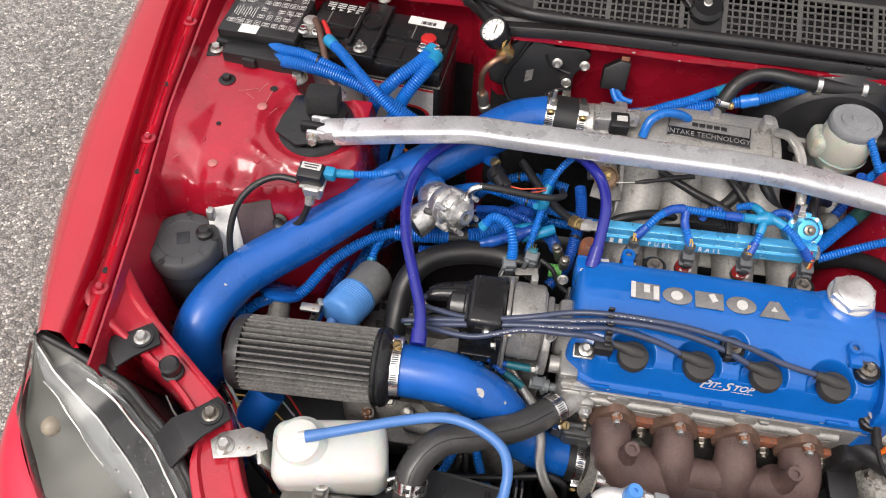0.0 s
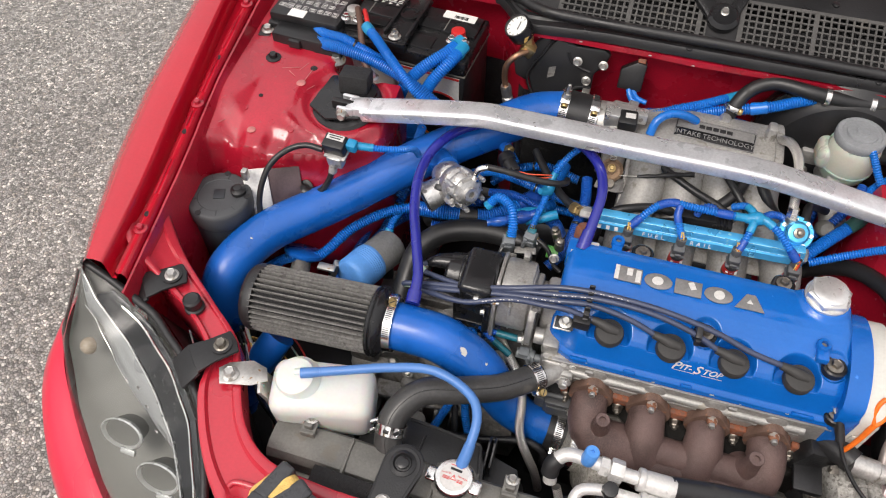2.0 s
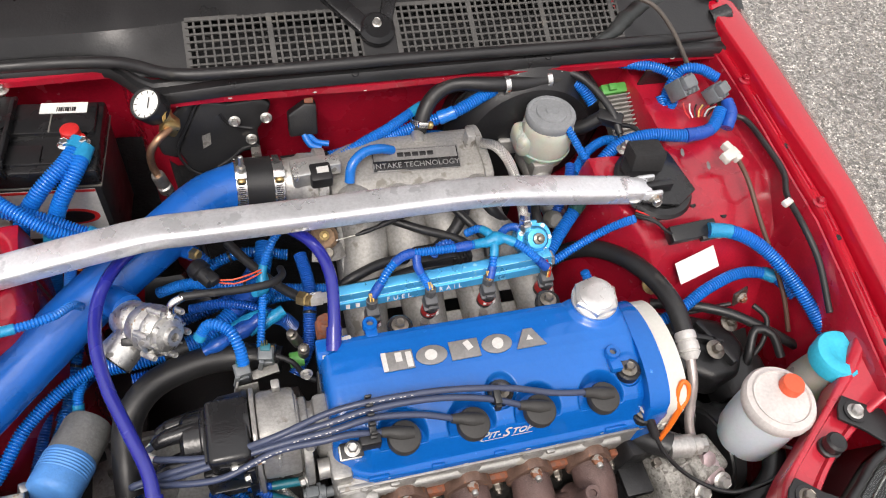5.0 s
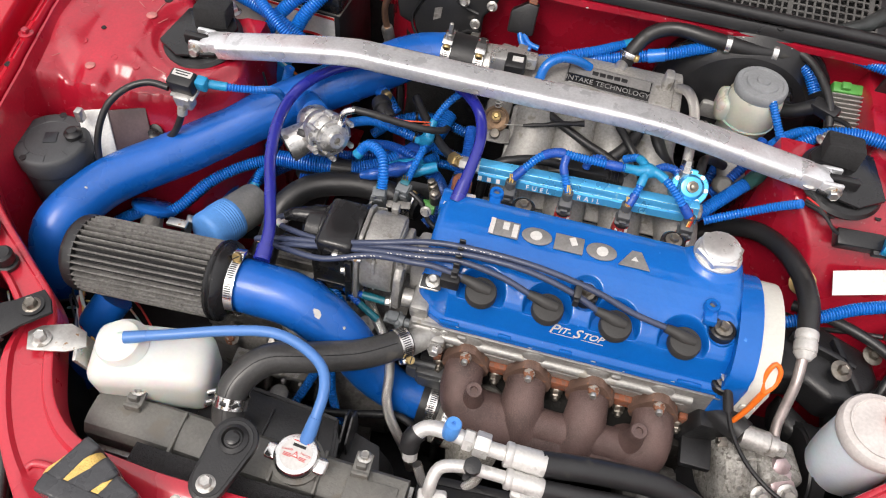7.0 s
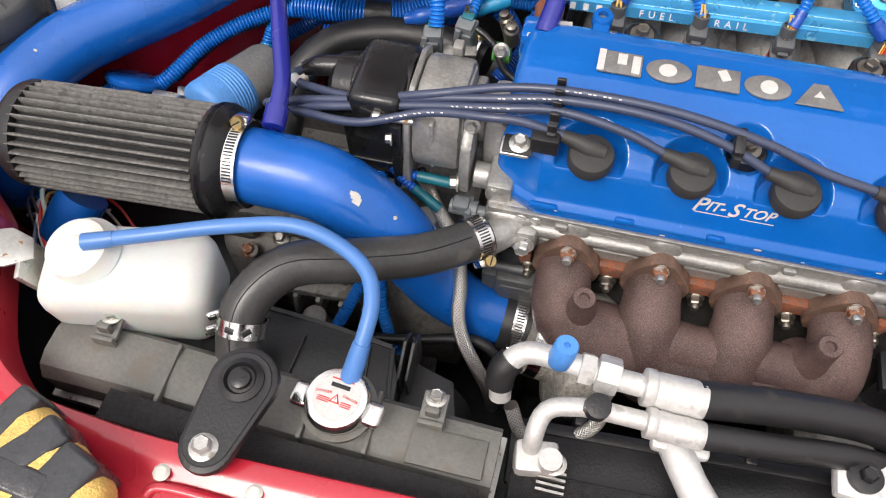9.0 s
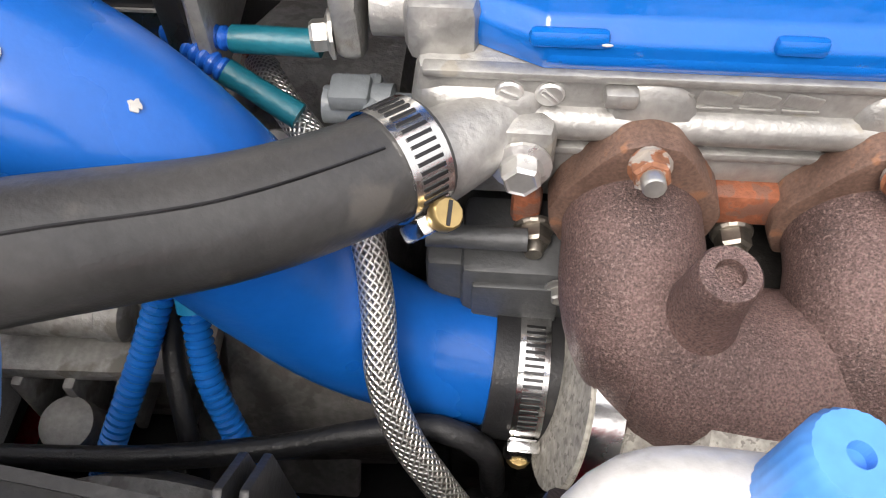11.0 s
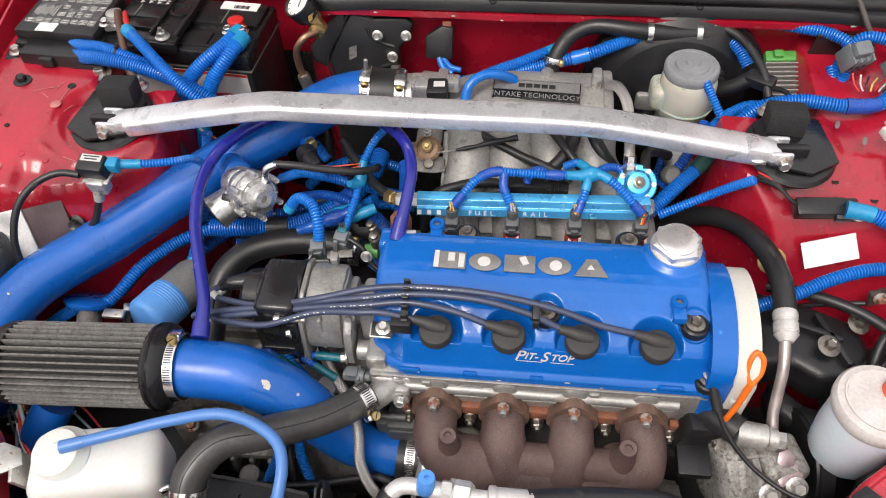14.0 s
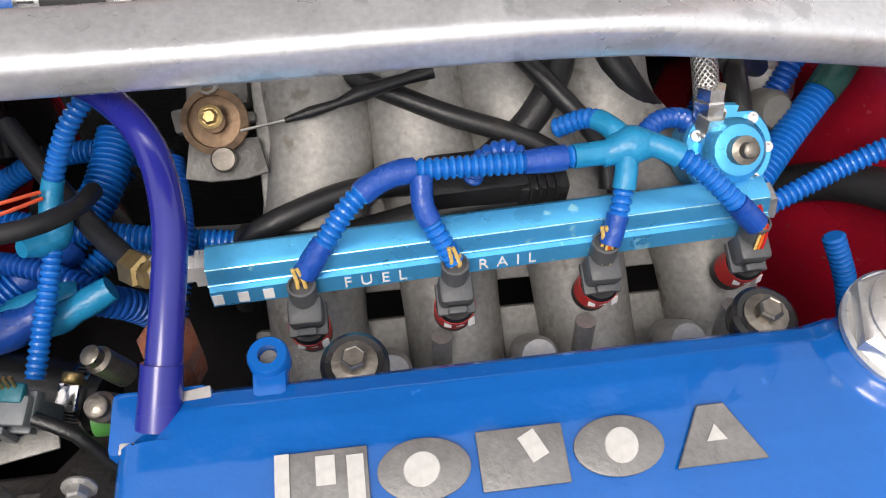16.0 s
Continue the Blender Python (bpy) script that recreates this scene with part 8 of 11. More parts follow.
for k in range(9):
    a = k * 0.698
    part("rib", box((0.0045, 0.010, 0.050), m=PD @ pose(0.0525 * math.cos(a), 0.0525 * math.sin(a), 0.012, 0, 0, math.degrees(a) + 90), bevel=0.0012), GRIME, ps)
    part("face_rib", box((0.003, 0.018, 0.005), m=PD @ pose(0.034 * math.cos(a), 0.034 * math.sin(a), 0.047, 0, 0, math.degrees(a) + 90), bevel=0.001), GRIME, ps)
part("outlet_boss", merge(lathe([(0.0155, 0), (0.0155, 0.034), (0.0135, 0.036), (0.0135, 0.046)], facing((0.232, -0.046, 0.684), (1, -0.10, -0.04)), 28), lathe([(0.011, 0.046), (0.011, 0.056), (0.007, 0.058)], facing((0.232, -0.046, 0.684), (1, -0.10, -0.04)), 6)), CAST, ps, "pale cast outlet boss")
part("sleeve", tube([(0.196, -0.012, 0.670), (0.216, -0.030, 0.682), (0.236, -0.045, 0.684)], 0.0180, 20), RUBBER, ps, "black rubber sleeve")
part("earth_tag", merge(box((0.014, 0.012, 0.003), (0.212, -0.060, 0.678), (20, 0, 20), 0.001), box((0.004, 0.006, 0.012), (0.206, -0.062, 0.682), bevel=0.001)), TARNISHED, ps)
part("pulley", lathe([(0.030, 0), (0.058, 0.002), (0.060, 0.006), (0.055, 0.009), (0.060, 0.012), (0.055, 0.015), (0.060, 0.018), (0.055, 0.021), (0.060, 0.024), (0.030, 0.026)], facing((0.322, -0.040, 0.612), (1, 0.1, 0)), 44), BLACK, ps, "black grooved pulley")
part("union", merge(lathe([(0.012, 0), (0.012, 0.02), (0.008, 0.022)], facing((0.286, -0.060, 0.655), (0.2, -0.5, 0.85)), 6), box((0.034, 0.026, 0.022), (0.292, -0.082, 0.655), (20, 0, 20), 0.006)), mat("pinkish_zinc", (0.50, 0.40, 0.41), 0.42, 0.6, 0.15, 60), ps, "pinkish zinc union")
bolt(ps, (0.300, -0.098, 0.660), (0, -0.6, 0.8), 0.015, CAST)
bolt(ps, (0.272, -0.104, 0.648), (0, -0.6, 0.8), 0.015, CAST)
part("bracket", merge(box((0.075, 0.030, 0.060), (0.205, -0.030, 0.645), (0, 20, 10), 0.008), box((0.04, 0.05, 0.012), (0.190, -0.062, 0.640), bevel=0.003)), BLACK, ps)
part("belt", lathe([(0.062, 0.005), (0.0635, 0.005), (0.0635, 0.022), (0.062, 0.022), (0.062, 0.005)], facing((0.322, -0.040, 0.612), (1, 0.1, 0)), 40), RUBBER, ps, "black ribbed belt")
al = thing("alternator", (0.13, -0.13, 0.50), "dirty aluminium alternator low behind the condenser", "alternator")
part("case", lathe([(0.03, 0), (0.058, 0.008), (0.062, 0.06), (0.045, 0.075)], facing((0.19, -0.115, 0.545), (-1, 0, 0)), 36, 18, 0.05), SHADE_GREY, al)
mt = thing("engine_mount", (0.345, 0.08, 0.62), "matt black engine mount bracket with large bolts", "engine mount")
part("arm", merge(prism([(0.275, 0.165), (0.335, 0.150), (0.405, 0.120), (0.415, 0.075), (0.385, 0.035), (0.345, 0.030), (0.315, 0.055), (0.272, 0.045)], 0.060, pose(0, 0, 0.632), 0.012, 3), prism([(0.30, 0.060), (0.345, 0.02), (0.385, 0.03), (0.37, -0.01), (0.33, -0.012), (0.295, 0.02)], 0.05, pose(0, 0, 0.59), 0.01)), BLACK, mt)
part("web", merge(box((0.09, 0.010, 0.018), (0.335, 0.100, 0.695), (0, 0, -20), 0.003), box((0.010, 0.08, 0.018), (0.365, 0.085, 0.695), (0, 0, 20), 0.003)), BLACK, mt)
bolt(mt, (0.355, 0.071, 0.704), (0.1, -0.2, 1), 0.0130, TARNISHED, flange=1.3)
bolt(mt, (0.402, 0.112, 0.697), (0.1, -0.2, 1), 0.0125, TARNISHED, flange=1.3)
solo("mount_bush", merge(lathe([(0.042, -0.03), (0.046, -0.02), (0.046, 0.02), (0.042, 0.03)], facing((0.405, 0.045, 0.640), (0, 1, 0.1)), 32)), RUBBER, "round black rubber mount bush", "engine mount")

pr = thing("power_steering_reservoir", (0.347, -0.052, 0.66), "white plastic fluid reservoir with red cap", "reservoir")
PC = Vector((0.362, -0.044, 0))
part("tank", lathe([(0.036, 0.655), (0.041, 0.665), (0.0435, 0.700), (0.0435, 0.755), (0.041, 0.762)], pose(PC.x, PC.y, 0), 40), mat("bluish_white_plastic", (0.60, 0.66, 0.72), 0.42, 0.0, 0.06, 12, 0.0, 80, 0.03, sss=0.3), pr, "milky bluish tank")
part("lid", lathe([(0.046, 0.758), (0.048, 0.764), (0.048, 0.772), (0.045, 0.777), (0.034, 0.780), (0.018, 0.781), (0.016, 0.7815)], pose(PC.x, PC.y, 0), 44), LID_GREY := mat("pinkish_grey_lid", (0.56, 0.525, 0.505), 0.5, 0.0, 0.12, 30, 0.0003, 200, 0.08), pr, "pinkish grey lid")
part("screw_cap", lathe([(0.0150, 0.778), (0.0155, 0.790), (0.0138, 0.794), (0.006, 0.795)], pose(PC.x + 0.016, PC.y + 0.010, 0), 30, 20, 0.03), CORAL, pr, "coral red screw cap")
part("lid_ring", lathe([(0.0375, 0.778), (0.0385, 0.7815), (0.0365, 0.7822), (0.0350, 0.7795)], pose(PC.x, PC.y, 0), 44), LID_GREY, pr)
wt = thing("washer_bottle_neck", (0.462, -0.004, 0.62), "yellowed washer bottle neck with aqua cap", "bottle")
part("neck", lathe([(0.035, 0.60), (0.036, 0.70), (0.030, 0.745), (0.030, 0.765)], pose(0.474, -0.004, 0), 32), AGED_CLEAR, wt)
part("cap", lathe([(0.035, 0.762), (0.036, 0.782), (0.033, 0.788), (0.020, 0.790), (0.015, 0.787)], pose(0.474, -0.004, 0), 34), AQUA, wt, "aqua blue snap cap")

ah = thing("ac_suction_hose", (0.27, 0.10, 0.66), "black rubber hose with silver crimps and bare pipe", "hose")
part("hose", tube([(0.13, 0.280, 0.640), (0.170, 0.286, 0.668), (0.203, 0.282, 0.696), (0.230, 0.264, 0.722), (0.257, 0.226, 0.746), (0.277, 0.176, 0.762), (0.288, 0.120, 0.766), (0.288, 0.075, 0.757)], 0.0135, 20), RUBBER, ah)
part("crimp", lathe([(0.0128, 0), (0.0145, 0.004), (0.0145, 0.012), (0.0128, 0.014), (0.0145, 0.017), (0.0145, 0.027), (0.0125, 0.029), (0.0145, 0.031), (0.0110, 0.036), (0.0080, 0.040)], facing((0.288, 0.082, 0.759), (-0.03, -1, -0.3)), 26), ALU, ah)
part("metal_pipe", tube([(0.286, 0.048, 0.748), (0.285, 0.020, 0.728), (0.283, 0.000, 0.700), (0.281, -0.020, 0.676), (0.284, -0.050, 0.655)], 0.0068, 18, 0.005), mat("weathered_pinkish_pipe", (0.50, 0.44, 0.42), 0.42, 0.7, 0.15, 40, 0.0002, 200), ah, "dull pinkish metal pipe")
ds = thing("dipstick", (0.235, -0.015, 0.70), "orange plastic oil dipstick handle loop", "dipstick")
part("loop", tube([(0.2325, -0.024, 0.757), (0.2280, -0.016, 0.769), (0.2284, -0.008, 0.783), (0.2342, -0.002, 0.792), (0.2415, -0.006, 0.787), (0.2420, -0.016, 0.771), (0.2340, -0.024, 0.758)], 0.0031, 12, 0.004), ORANGE, ds)
part("stem", tube([(0.233, -0.023, 0.760), (0.226, -0.032, 0.724), (0.215, -0.040, 0.690)], [0.0042, 0.0036, 0.0036], 12), ORANGE, ds)
gw = solo("ground_wire", tube([(0.191, -0.014, 0.752), (0.198, -0.030, 0.735), (0.215, -0.058, 0.705), (0.248, -0.090, 0.682), (0.295, -0.118, 0.676), (0.345, -0.120, 0.690), (0.385, -0.112, 0.725), (0.415, -0.115, 0.760)], 0.0029, 12, 0.006), BLACK, "black earth strap wire from the cover", "wire")
part("ring_terminal", lathe([(0.008, 0), (0.008, 0.002), (0.005, 0.003)], pose(0.191, -0.012, 0.752), 16), ZINC, gw)
part("heat_shrink", tube([(0.193, -0.020, 0.747), (0.203, -0.040, 0.724)], 0.0062, 12), BLACK, gw)
ch_ = hose("coolant_hose", [(0.262, -0.120, 0.600), (0.285, -0.130, 0.603), (0.335, -0.130, 0.625), (0.375, -0.105, 0.660), (0.385, -0.075, 0.675)], 0.016, RUBBER, "thick black rubber hose below the reservoir")
part("spring_clip", lathe([(0.0165, -0.005), (0.0178, -0.005), (0.0178, 0.005), (0.0165, 0.005), (0.0165, -0.005)], facing((0.275, -0.126, 0.601), (1, -0.3, 0.1)), 26), STEEL, ch_, "bright wire spring clip")
hose("pressure_hose", [(0.300, 0.17, 0.69), (0.345, 0.150, 0.705), (0.40, 0.120, 0.712), (0.45, 0.085, 0.705), (0.49, 0.06, 0.69)], 0.0075, RUBBER, "black rubber hose across the inner fender panel")
hose("pressure_hose", [(0.40, 0.030, 0.640), (0.408, 0.055, 0.690), (0.425, 0.085, 0.715), (0.445, 0.075, 0.715), (0.455, 0.045, 0.695)], 0.0065, RUBBER, "black rubber hose looped by the reservoir")

# ---- brake servo, master cylinder and reservoir ----
bsv = thing("brake_servo", (0.19, 0.50, 0.66), "large round black brake servo on the firewall", "brake servo")
SV = facing((0.185, 0.500, 0.755), (0, -1, 0.05))
part("crimped_rim", lathe([(0.1375, -0.006), (0.1405, -0.005), (0.1405, 0.003), (0.1375, 0.004)], SV, 56, 28, 0.008), BLACK_GLOSS, bsv)
part("check_valve", lathe([(0.011, 0.0), (0.011, 0.018), (0.007, 0.020), (0.007, 0.032), (0.004, 0.033)], SV @ pose(0.055, 0.060, 0.034), 18), BLACK_GLOSS, bsv)
for k in range(2):
    part("mounting_stud", lathe([(0.004, 0.0), (0.004, 0.014), (0.001, 0.0145)], SV @ pose(-0.038 + 0.076 * k, -0.02, 0.040), 12), ZINC, bsv)
part("drum", lathe([(0.135, -0.03), (0.138, 0.0), (0.132, 0.012), (0.110, 0.022), (0.104, 0.034), (0.050, 0.044), (0.03, 0.050)], facing((0.185, 0.500, 0.755), (0, -1, 0.05)), 56), BLACK, bsv)
mc = thing("brake_master_cylinder", (0.19, 0.42, 0.74), "cast brake master cylinder with translucent reservoir", "brake part")
part("cylinder", merge(lathe([(0.020, 0), (0.020, 0.12), (0.014, 0.13)], facing((0.180, 0.450, 0.745), (0.08, -1, -0.02)), 24), box((0.10, 0.014, 0.030), (0.178, 0.452, 0.765), (0, 0, -4), 0.006), box((0.036, 0.05, 0.03), (0.185, 0.415, 0.765), bevel=0.006)), CAST, mc)
part("reservoir", merge(lathe([(0.028, 0.760), (0.037, 0.770), (0.041, 0.790), (0.040, 0.826), (0.037, 0.836), (0.033, 0.840)], pose(0.194, 0.430, 0), 40), box((0.034, 0.050, 0.040), (0.160, 0.432, 0.800), bevel=0.012, seg=3), lathe([(0.0415, 0.786), (0.0425, 0.788), (0.0415, 0.790)], pose(0.194, 0.430, 0), 40)), AGED_CLEAR, mc, "yellowed translucent reservoir")
part("cap", lathe([(0.0375, 0.836), (0.0385, 0.839), (0.0385, 0.849), (0.0365, 0.8515), (0.031, 0.852), (0.030, 0.8505), (0.024, 0.8505), (0.023, 0.8535), (0.010, 0.854), (0.009, 0.857), (0.001, 0.8575)], pose(0.194, 0.432, 0), 72, 36, 0.012), mat("bleached_grey_cap", (0.23, 0.24, 0.25), 0.6, 0.0, 0.1, 30, 0.0003, 300, 0.08), mc, "bleached grey screw cap")
part("brake_pipe", tube([(0.175, 0.345, 0.752), (0.150, 0.340, 0.770), (0.135, 0.36, 0.778), (0.13, 0.41, 0.77)], 0.0032, 10), SHADE_GREY, mc)
solo("proportioning_plug", lathe([(0.012, 0), (0.0130, 0.005), (0.0130, 0.018), (0.010, 0.022), (0.003, 0.023)], facing((0.168, 0.305, 0.758), (0.1, -0.7, 0.6)), 24), DARK_GREY, "grey round plug below the master cylinder", "plug")

# ---- igniter module and connectors on the right rear ----
ig = thing("igniter_module", (0.350, 0.455, 0.76), "finned aluminium module with a green connector", "module")
part("heat_sink", box((0.078, 0.082, 0.016), (0.350, 0.456, 0.792), (20, 0, 4), 0.002), CAST_DULL, ig)
for k in range(11):
    part("fin", box((0.076, 0.0026, 0.011), m=pose(0.350, 0.456, 0.792, 20, 0, 4) @ pose(0, -0.038 + 0.0076 * k, 0.0125), bevel=0.0006, seg=1), CAST_DULL, ig)
part("green_connector", merge(box((0.046, 0.018, 0.018), (0.335, 0.504, 0.814), (20, 0, 4), 0.003), box((0.014, 0.012, 0.008), (0.330, 0.500, 0.825), (20, 0, 4), 0.002)), GREEN, ig)
for k, (c_, dz) in enumerate(((ORANGE, 0.0), (LABEL_RED, 0.004), (WHITE_PLASTIC, -0.003))):
    part("lead_wire", tube([(0.366, 0.498 - 0.004 * k, 0.812 + dz), (0.382, 0.496 - 0.004 * k, 0.815 + dz), (0.400, 0.490, 0.810)], 0.0014, 6), c_, ig)
gc = thing("grey_connector", (0.43, 0.425, 0.86), "grey multi-pin wiring connector pair", "connector", "corner connectors")
part("shell", box((0.034, 0.026, 0.028), (0.406, 0.434, 0.872), (30, 0, 20), 0.005), GREY_PLASTIC, gc)
part("plug_shell", box((0.025, 0.020, 0.021), (0.406, 0.427, 0.888), (30, 0, 20), 0.004), GREY_PLASTIC, gc)
for k in range(4):
    part("rib", box((0.003, 0.030, 0.034), m=pose(0.406, 0.434, 0.872, 30, 0, 20) @ pose(-0.014 + 0.0095 * k, 0, 0), bevel=0.001), GREY_PLASTIC, gc)
gc2 = thing("grey_connector", (0.455, 0.41, 0.86), "grey multi-pin wiring connector pair", "connector", "corner connectors")
part("shell", box((0.027, 0.023, 0.025), (0.455, 0.415, 0.872), (30, 0, 30), 0.004), GREY_PLASTIC, gc2)
part("plug_shell", box((0.021, 0.018, 0.018), (0.457, 0.409, 0.886), (30, 0, 30), 0.003), GREY_PLASTIC, gc2)
for k in range(3):
    part("rib", box((0.0024, 0.026, 0.028), m=pose(0.455, 0.415, 0.872, 30, 0, 30) @ pose(-0.009 + 0.009 * k, 0, 0), bevel=0.0008), GREY_PLASTIC, gc2)
for k in range(8):
    c0 = pose(0.406, 0.434, 0.872, 30, 0, 20) if k < 5 else pose(0.455, 0.415, 0.872, 30, 0, 30)
    part("pin_cavity", box((0.0045, 0.0016, 0.0050), m=c0 @ pose(-0.012 + 0.0058 * (k % 5), -0.0136 if k < 5 else -0.0118, -0.006), bevel=0), BLACK, gc if k < 5 else gc2)
for k in range(7):
    part("pin_wire", tube([(0.402 + 0.010 * k, 0.412 - 0.003 * k, 0.862), (0.405 + 0.008 * k, 0.402, 0.852), (0.412 + 0.005 * k, 0.394, 0.846)], 0.0013, 6), (LABEL_RED, WHITE_PLASTIC, BLACK, YELLOW_FOAM)[k % 4], gc)
solo("black_bracket_plate", box((0.07, 0.004, 0.05), (0.40, 0.485, 0.85), (14, 0, 0), 0.001), BLACK, "black steel bracket behind the connectors", "bracket")

solo("label", box((0.072, 0.034, 0.0006), m=pose(0.366, 0.190, 0.7475, 44, 2, 6) @ pose(0, 0, 0, 0, 0, 11), bevel=0), WHITE, "blank white paper sticker on the strut tower", "sticker")
solo("blanking_plug", lathe([(0.010, 0), (0.010, 0.003), (0.005, 0.005)], pose(0.30, 0.245, 0.812, 25, 0, 0), 18), BLACK, "small black grommet in the red panel", "plug")
bolt(car, (0.297, 0.184, 0.728), (0, -0.75, 0.65), 0.018, BRASS, "tower_bolt", 1.2)
hc = thing("horn_connector", (0.34, 0.218, 0.78), "black wiring connector with taped leads on the tower", "connector")
part("shell", merge(box((0.062, 0.024, 0.020), (0.340, 0.215, 0.800), (20, 0, 4), 0.003), box((0.03, 0.03, 0.012), (0.372, 0.214, 0.800), (20, 0, 4), 0.003)), BLACK, hc)
for k, c_ in enumerate((BLACK, LABEL_RED, BLACK, BLACK)):
    part("lead_wire", tube([(0.262, 0.248 - 0.002 * k, 0.832 - 0.004 * k), (0.285, 0.236 - 0.004 * k, 0.824), (0.302, 0.222 - 0.004 * k, 0.808 + 0.002 * k), (0.318, 0.216, 0.802)], 0.0022 if k != 1 else 0.0014, 8), c_, hc)
bolt(hc, (0.385, 0.205, 0.803), (0, -0.5, 0.8), 0.011, ZINC)
wc = thing("white_connector", (0.432, 0.31, 0.84), "cream plastic test connector on a brown lead", "connector")
part("shell", merge(box((0.030, 0.016, 0.012), (0.428, 0.300, 0.858), (10, 0, 25), 0.002), box((0.012, 0.034, 0.012), (0.434, 0.306, 0.858), (10, 0, 25), 0.002)), CREAM, wc)
part("lead", tube([(0.440, 0.300, 0.855), (0.443, 0.262, 0.846), (0.452, 0.208, 0.812), (0.467, 0.163, 0.775), (0.480, 0.115, 0.735), (0.485, 0.08, 0.70)], 0.0036, 10), TERRACOTTA, wc, "brown lead")
drain = hose("drain_hose", [(0.466, 0.410, 0.858), (0.464, 0.384, 0.858), (0.488, 0.371, 0.857), (0.497, 0.314, 0.856), (0.498, 0.256, 0.853), (0.484, 0.222, 0.850), (0.482, 0.169, 0.846), (0.488, 0.120, 0.828), (0.480, 0.05, 0.80)], 0.0046, RUBBER, "thin black hose along the inner fender rail")
part("clip", box((0.016, 0.010, 0.008), (0.474, 0.205, 0.853), (0, 0, 20), 0.002), WHITE_PLASTIC, drain, "white plastic clip")
WASHER = [(0.190, 0.705, 0.970), (0.228, 0.664, 0.964), (0.300, 0.575, 0.955), (0.347, 0.558, 0.954), (0.376, 0.538, 0.950), (0.404, 0.512, 0.925), (0.424, 0.485, 0.895), (0.438, 0.470, 0.870), (0.44, 0.455, 0.845)]
hose("washer_hose", WASHER, 0.0036, mat("brown_black_vinyl", (0.075, 0.062, 0.052), 0.5, 0.0, 0.2, 30), "thin dull brown washer hose over the cowl")
for x, y in ((0.405, 0.355), (0.375, 0.335), (0.40, 0.30)):
    z = apron_height(mirrored(x), y)
    part("scuff_mark", lathe([(0.008, 0), (0.005, 0.0008)], pose(x, y, z + 0.0006, 0, 0, 70 - 90 * (y > 0.34)) @ Matrix.Diagonal((1.2, 0.4, 0.5, 1)), 6), EMBLEM, car, "bare scuff in the paint")

# small hoses, wires and a bracket between the mount and the fender
for k, (c_, r_, m_) in enumerate((
        ([(0.395, 0.020, 0.640), (0.418, 0.055, 0.672), (0.440, 0.075, 0.700), (0.446, 0.098, 0.722), (0.432, 0.118, 0.728)], 0.0040, RUBBER),
        ([(0.300, 0.150, 0.640), (0.335, 0.150, 0.672), (0.372, 0.140, 0.700), (0.41, 0.135, 0.712)], 0.0036, RUBBER),
        ([(0.335, -0.118, 0.610), (0.375, -0.132, 0.640), (0.410, -0.140, 0.675), (0.440, -0.128, 0.700)], 0.0085, RUBBER))):
    hose("small_hose", c_, r_, m_, "small black rubber hose beside the engine mount", "hose", "small hoses")
for k in range(5):
    solo("loose_wire", tube([(0.405 + 0.006 * k, -0.060, 0.640), (0.422 + 0.005 * k, -0.085 - 0.003 * k, 0.672), (0.436 + 0.004 * k, -0.112, 0.690 + 0.004 * (k % 2)), (0.446 + 0.003 * k, -0.142, 0.670)], 0.0017, 8, 0.006), (WHITE_PLASTIC, BLACK, PALE_GREY, BLACK, LABEL_RED)[k], "loose thin coloured wire beside the fluid reservoir", "wire", "loose wires")
hb = thing("hose_bracket", (0.42, 0.135, 0.71), "small rusty hose bracket on the inner panel", "bracket")
part("tab", box((0.030, 0.004, 0.022), (0.424, 0.140, 0.722), (-20, 0, 20), 0.001), TARNISHED, hb)
bolt(hb, (0.424, 0.136, 0.724), (0.1, -0.9, 0.3), 0.010, RUST_BOLT)

# crumpled cloth over the bonnet hinge, with the sagging end of the cowl seal below it
def crumple(u, v):
    """u runs across the car, v from the front edge to the windscreen."""
    x, y = 0.372 + 0.195 * u, 0.560 + 0.150 * v + 0.055 * (1 - u) * (1 - v)
    fold = 0.020 * math.exp(-((u - 0.66 - 0.16 * v) / 0.085) ** 2) - 0.012 * math.exp(-((u - 0.86) / 0.07) ** 2) - 0.008 * math.exp(-((u - 0.40 - 0.1 * v) / 0.06) ** 2)
    n_ = noise.noise(Vector((x * 24, y * 24, 1.3))) + 0.5 * noise.noise(Vector((x * 60, y * 50, 4.1)))
    return (x, y, 0.918 + 0.070 * v + fold + 0.006 * n_ - 0.05 * max(0, u - 0.8))


CLOTH = mat("worn_black_cloth", (0.030, 0.034, 0.034), 0.42, 0.0, 0.18, 30, 0.0008, 120, 0.12, wear=(0.075, 0.08, 0.08), wear_scale=26, wear_at=0.66, wear_rough=0.6)
hcv = solo("hinge_cover", sheet(crumple, span(0, 1, 60), span(0, 1, 50)), CLOTH, "crumpled black sheet over the bonnet hinge", "cover", smooth=70)
cx, cy, cz = crumple(0.52, 0.10)
part("clip", lathe([(0.007, 0), (0.007, 0.002), (0.004, 0.004), (0.0002, 0.004)], pose(cx, cy, cz, -10, 0, 0), 14), STEEL, hcv, "bright metal clip")
part("seal_end", tube([(0.262, 0.508, 0.904), (0.312, 0.527, 0.912), (0.345, 0.552, 0.918), (0.385, 0.578, 0.920), (0.44, 0.594, 0.918), (0.525, 0.608, 0.912)], [0.006, 0.010, 0.013, 0.012, 0.011, 0.010], 16, 0.006, lumpy=0.25), CLOTH, cowl, "sagging black rubber seal end", smooth=60)

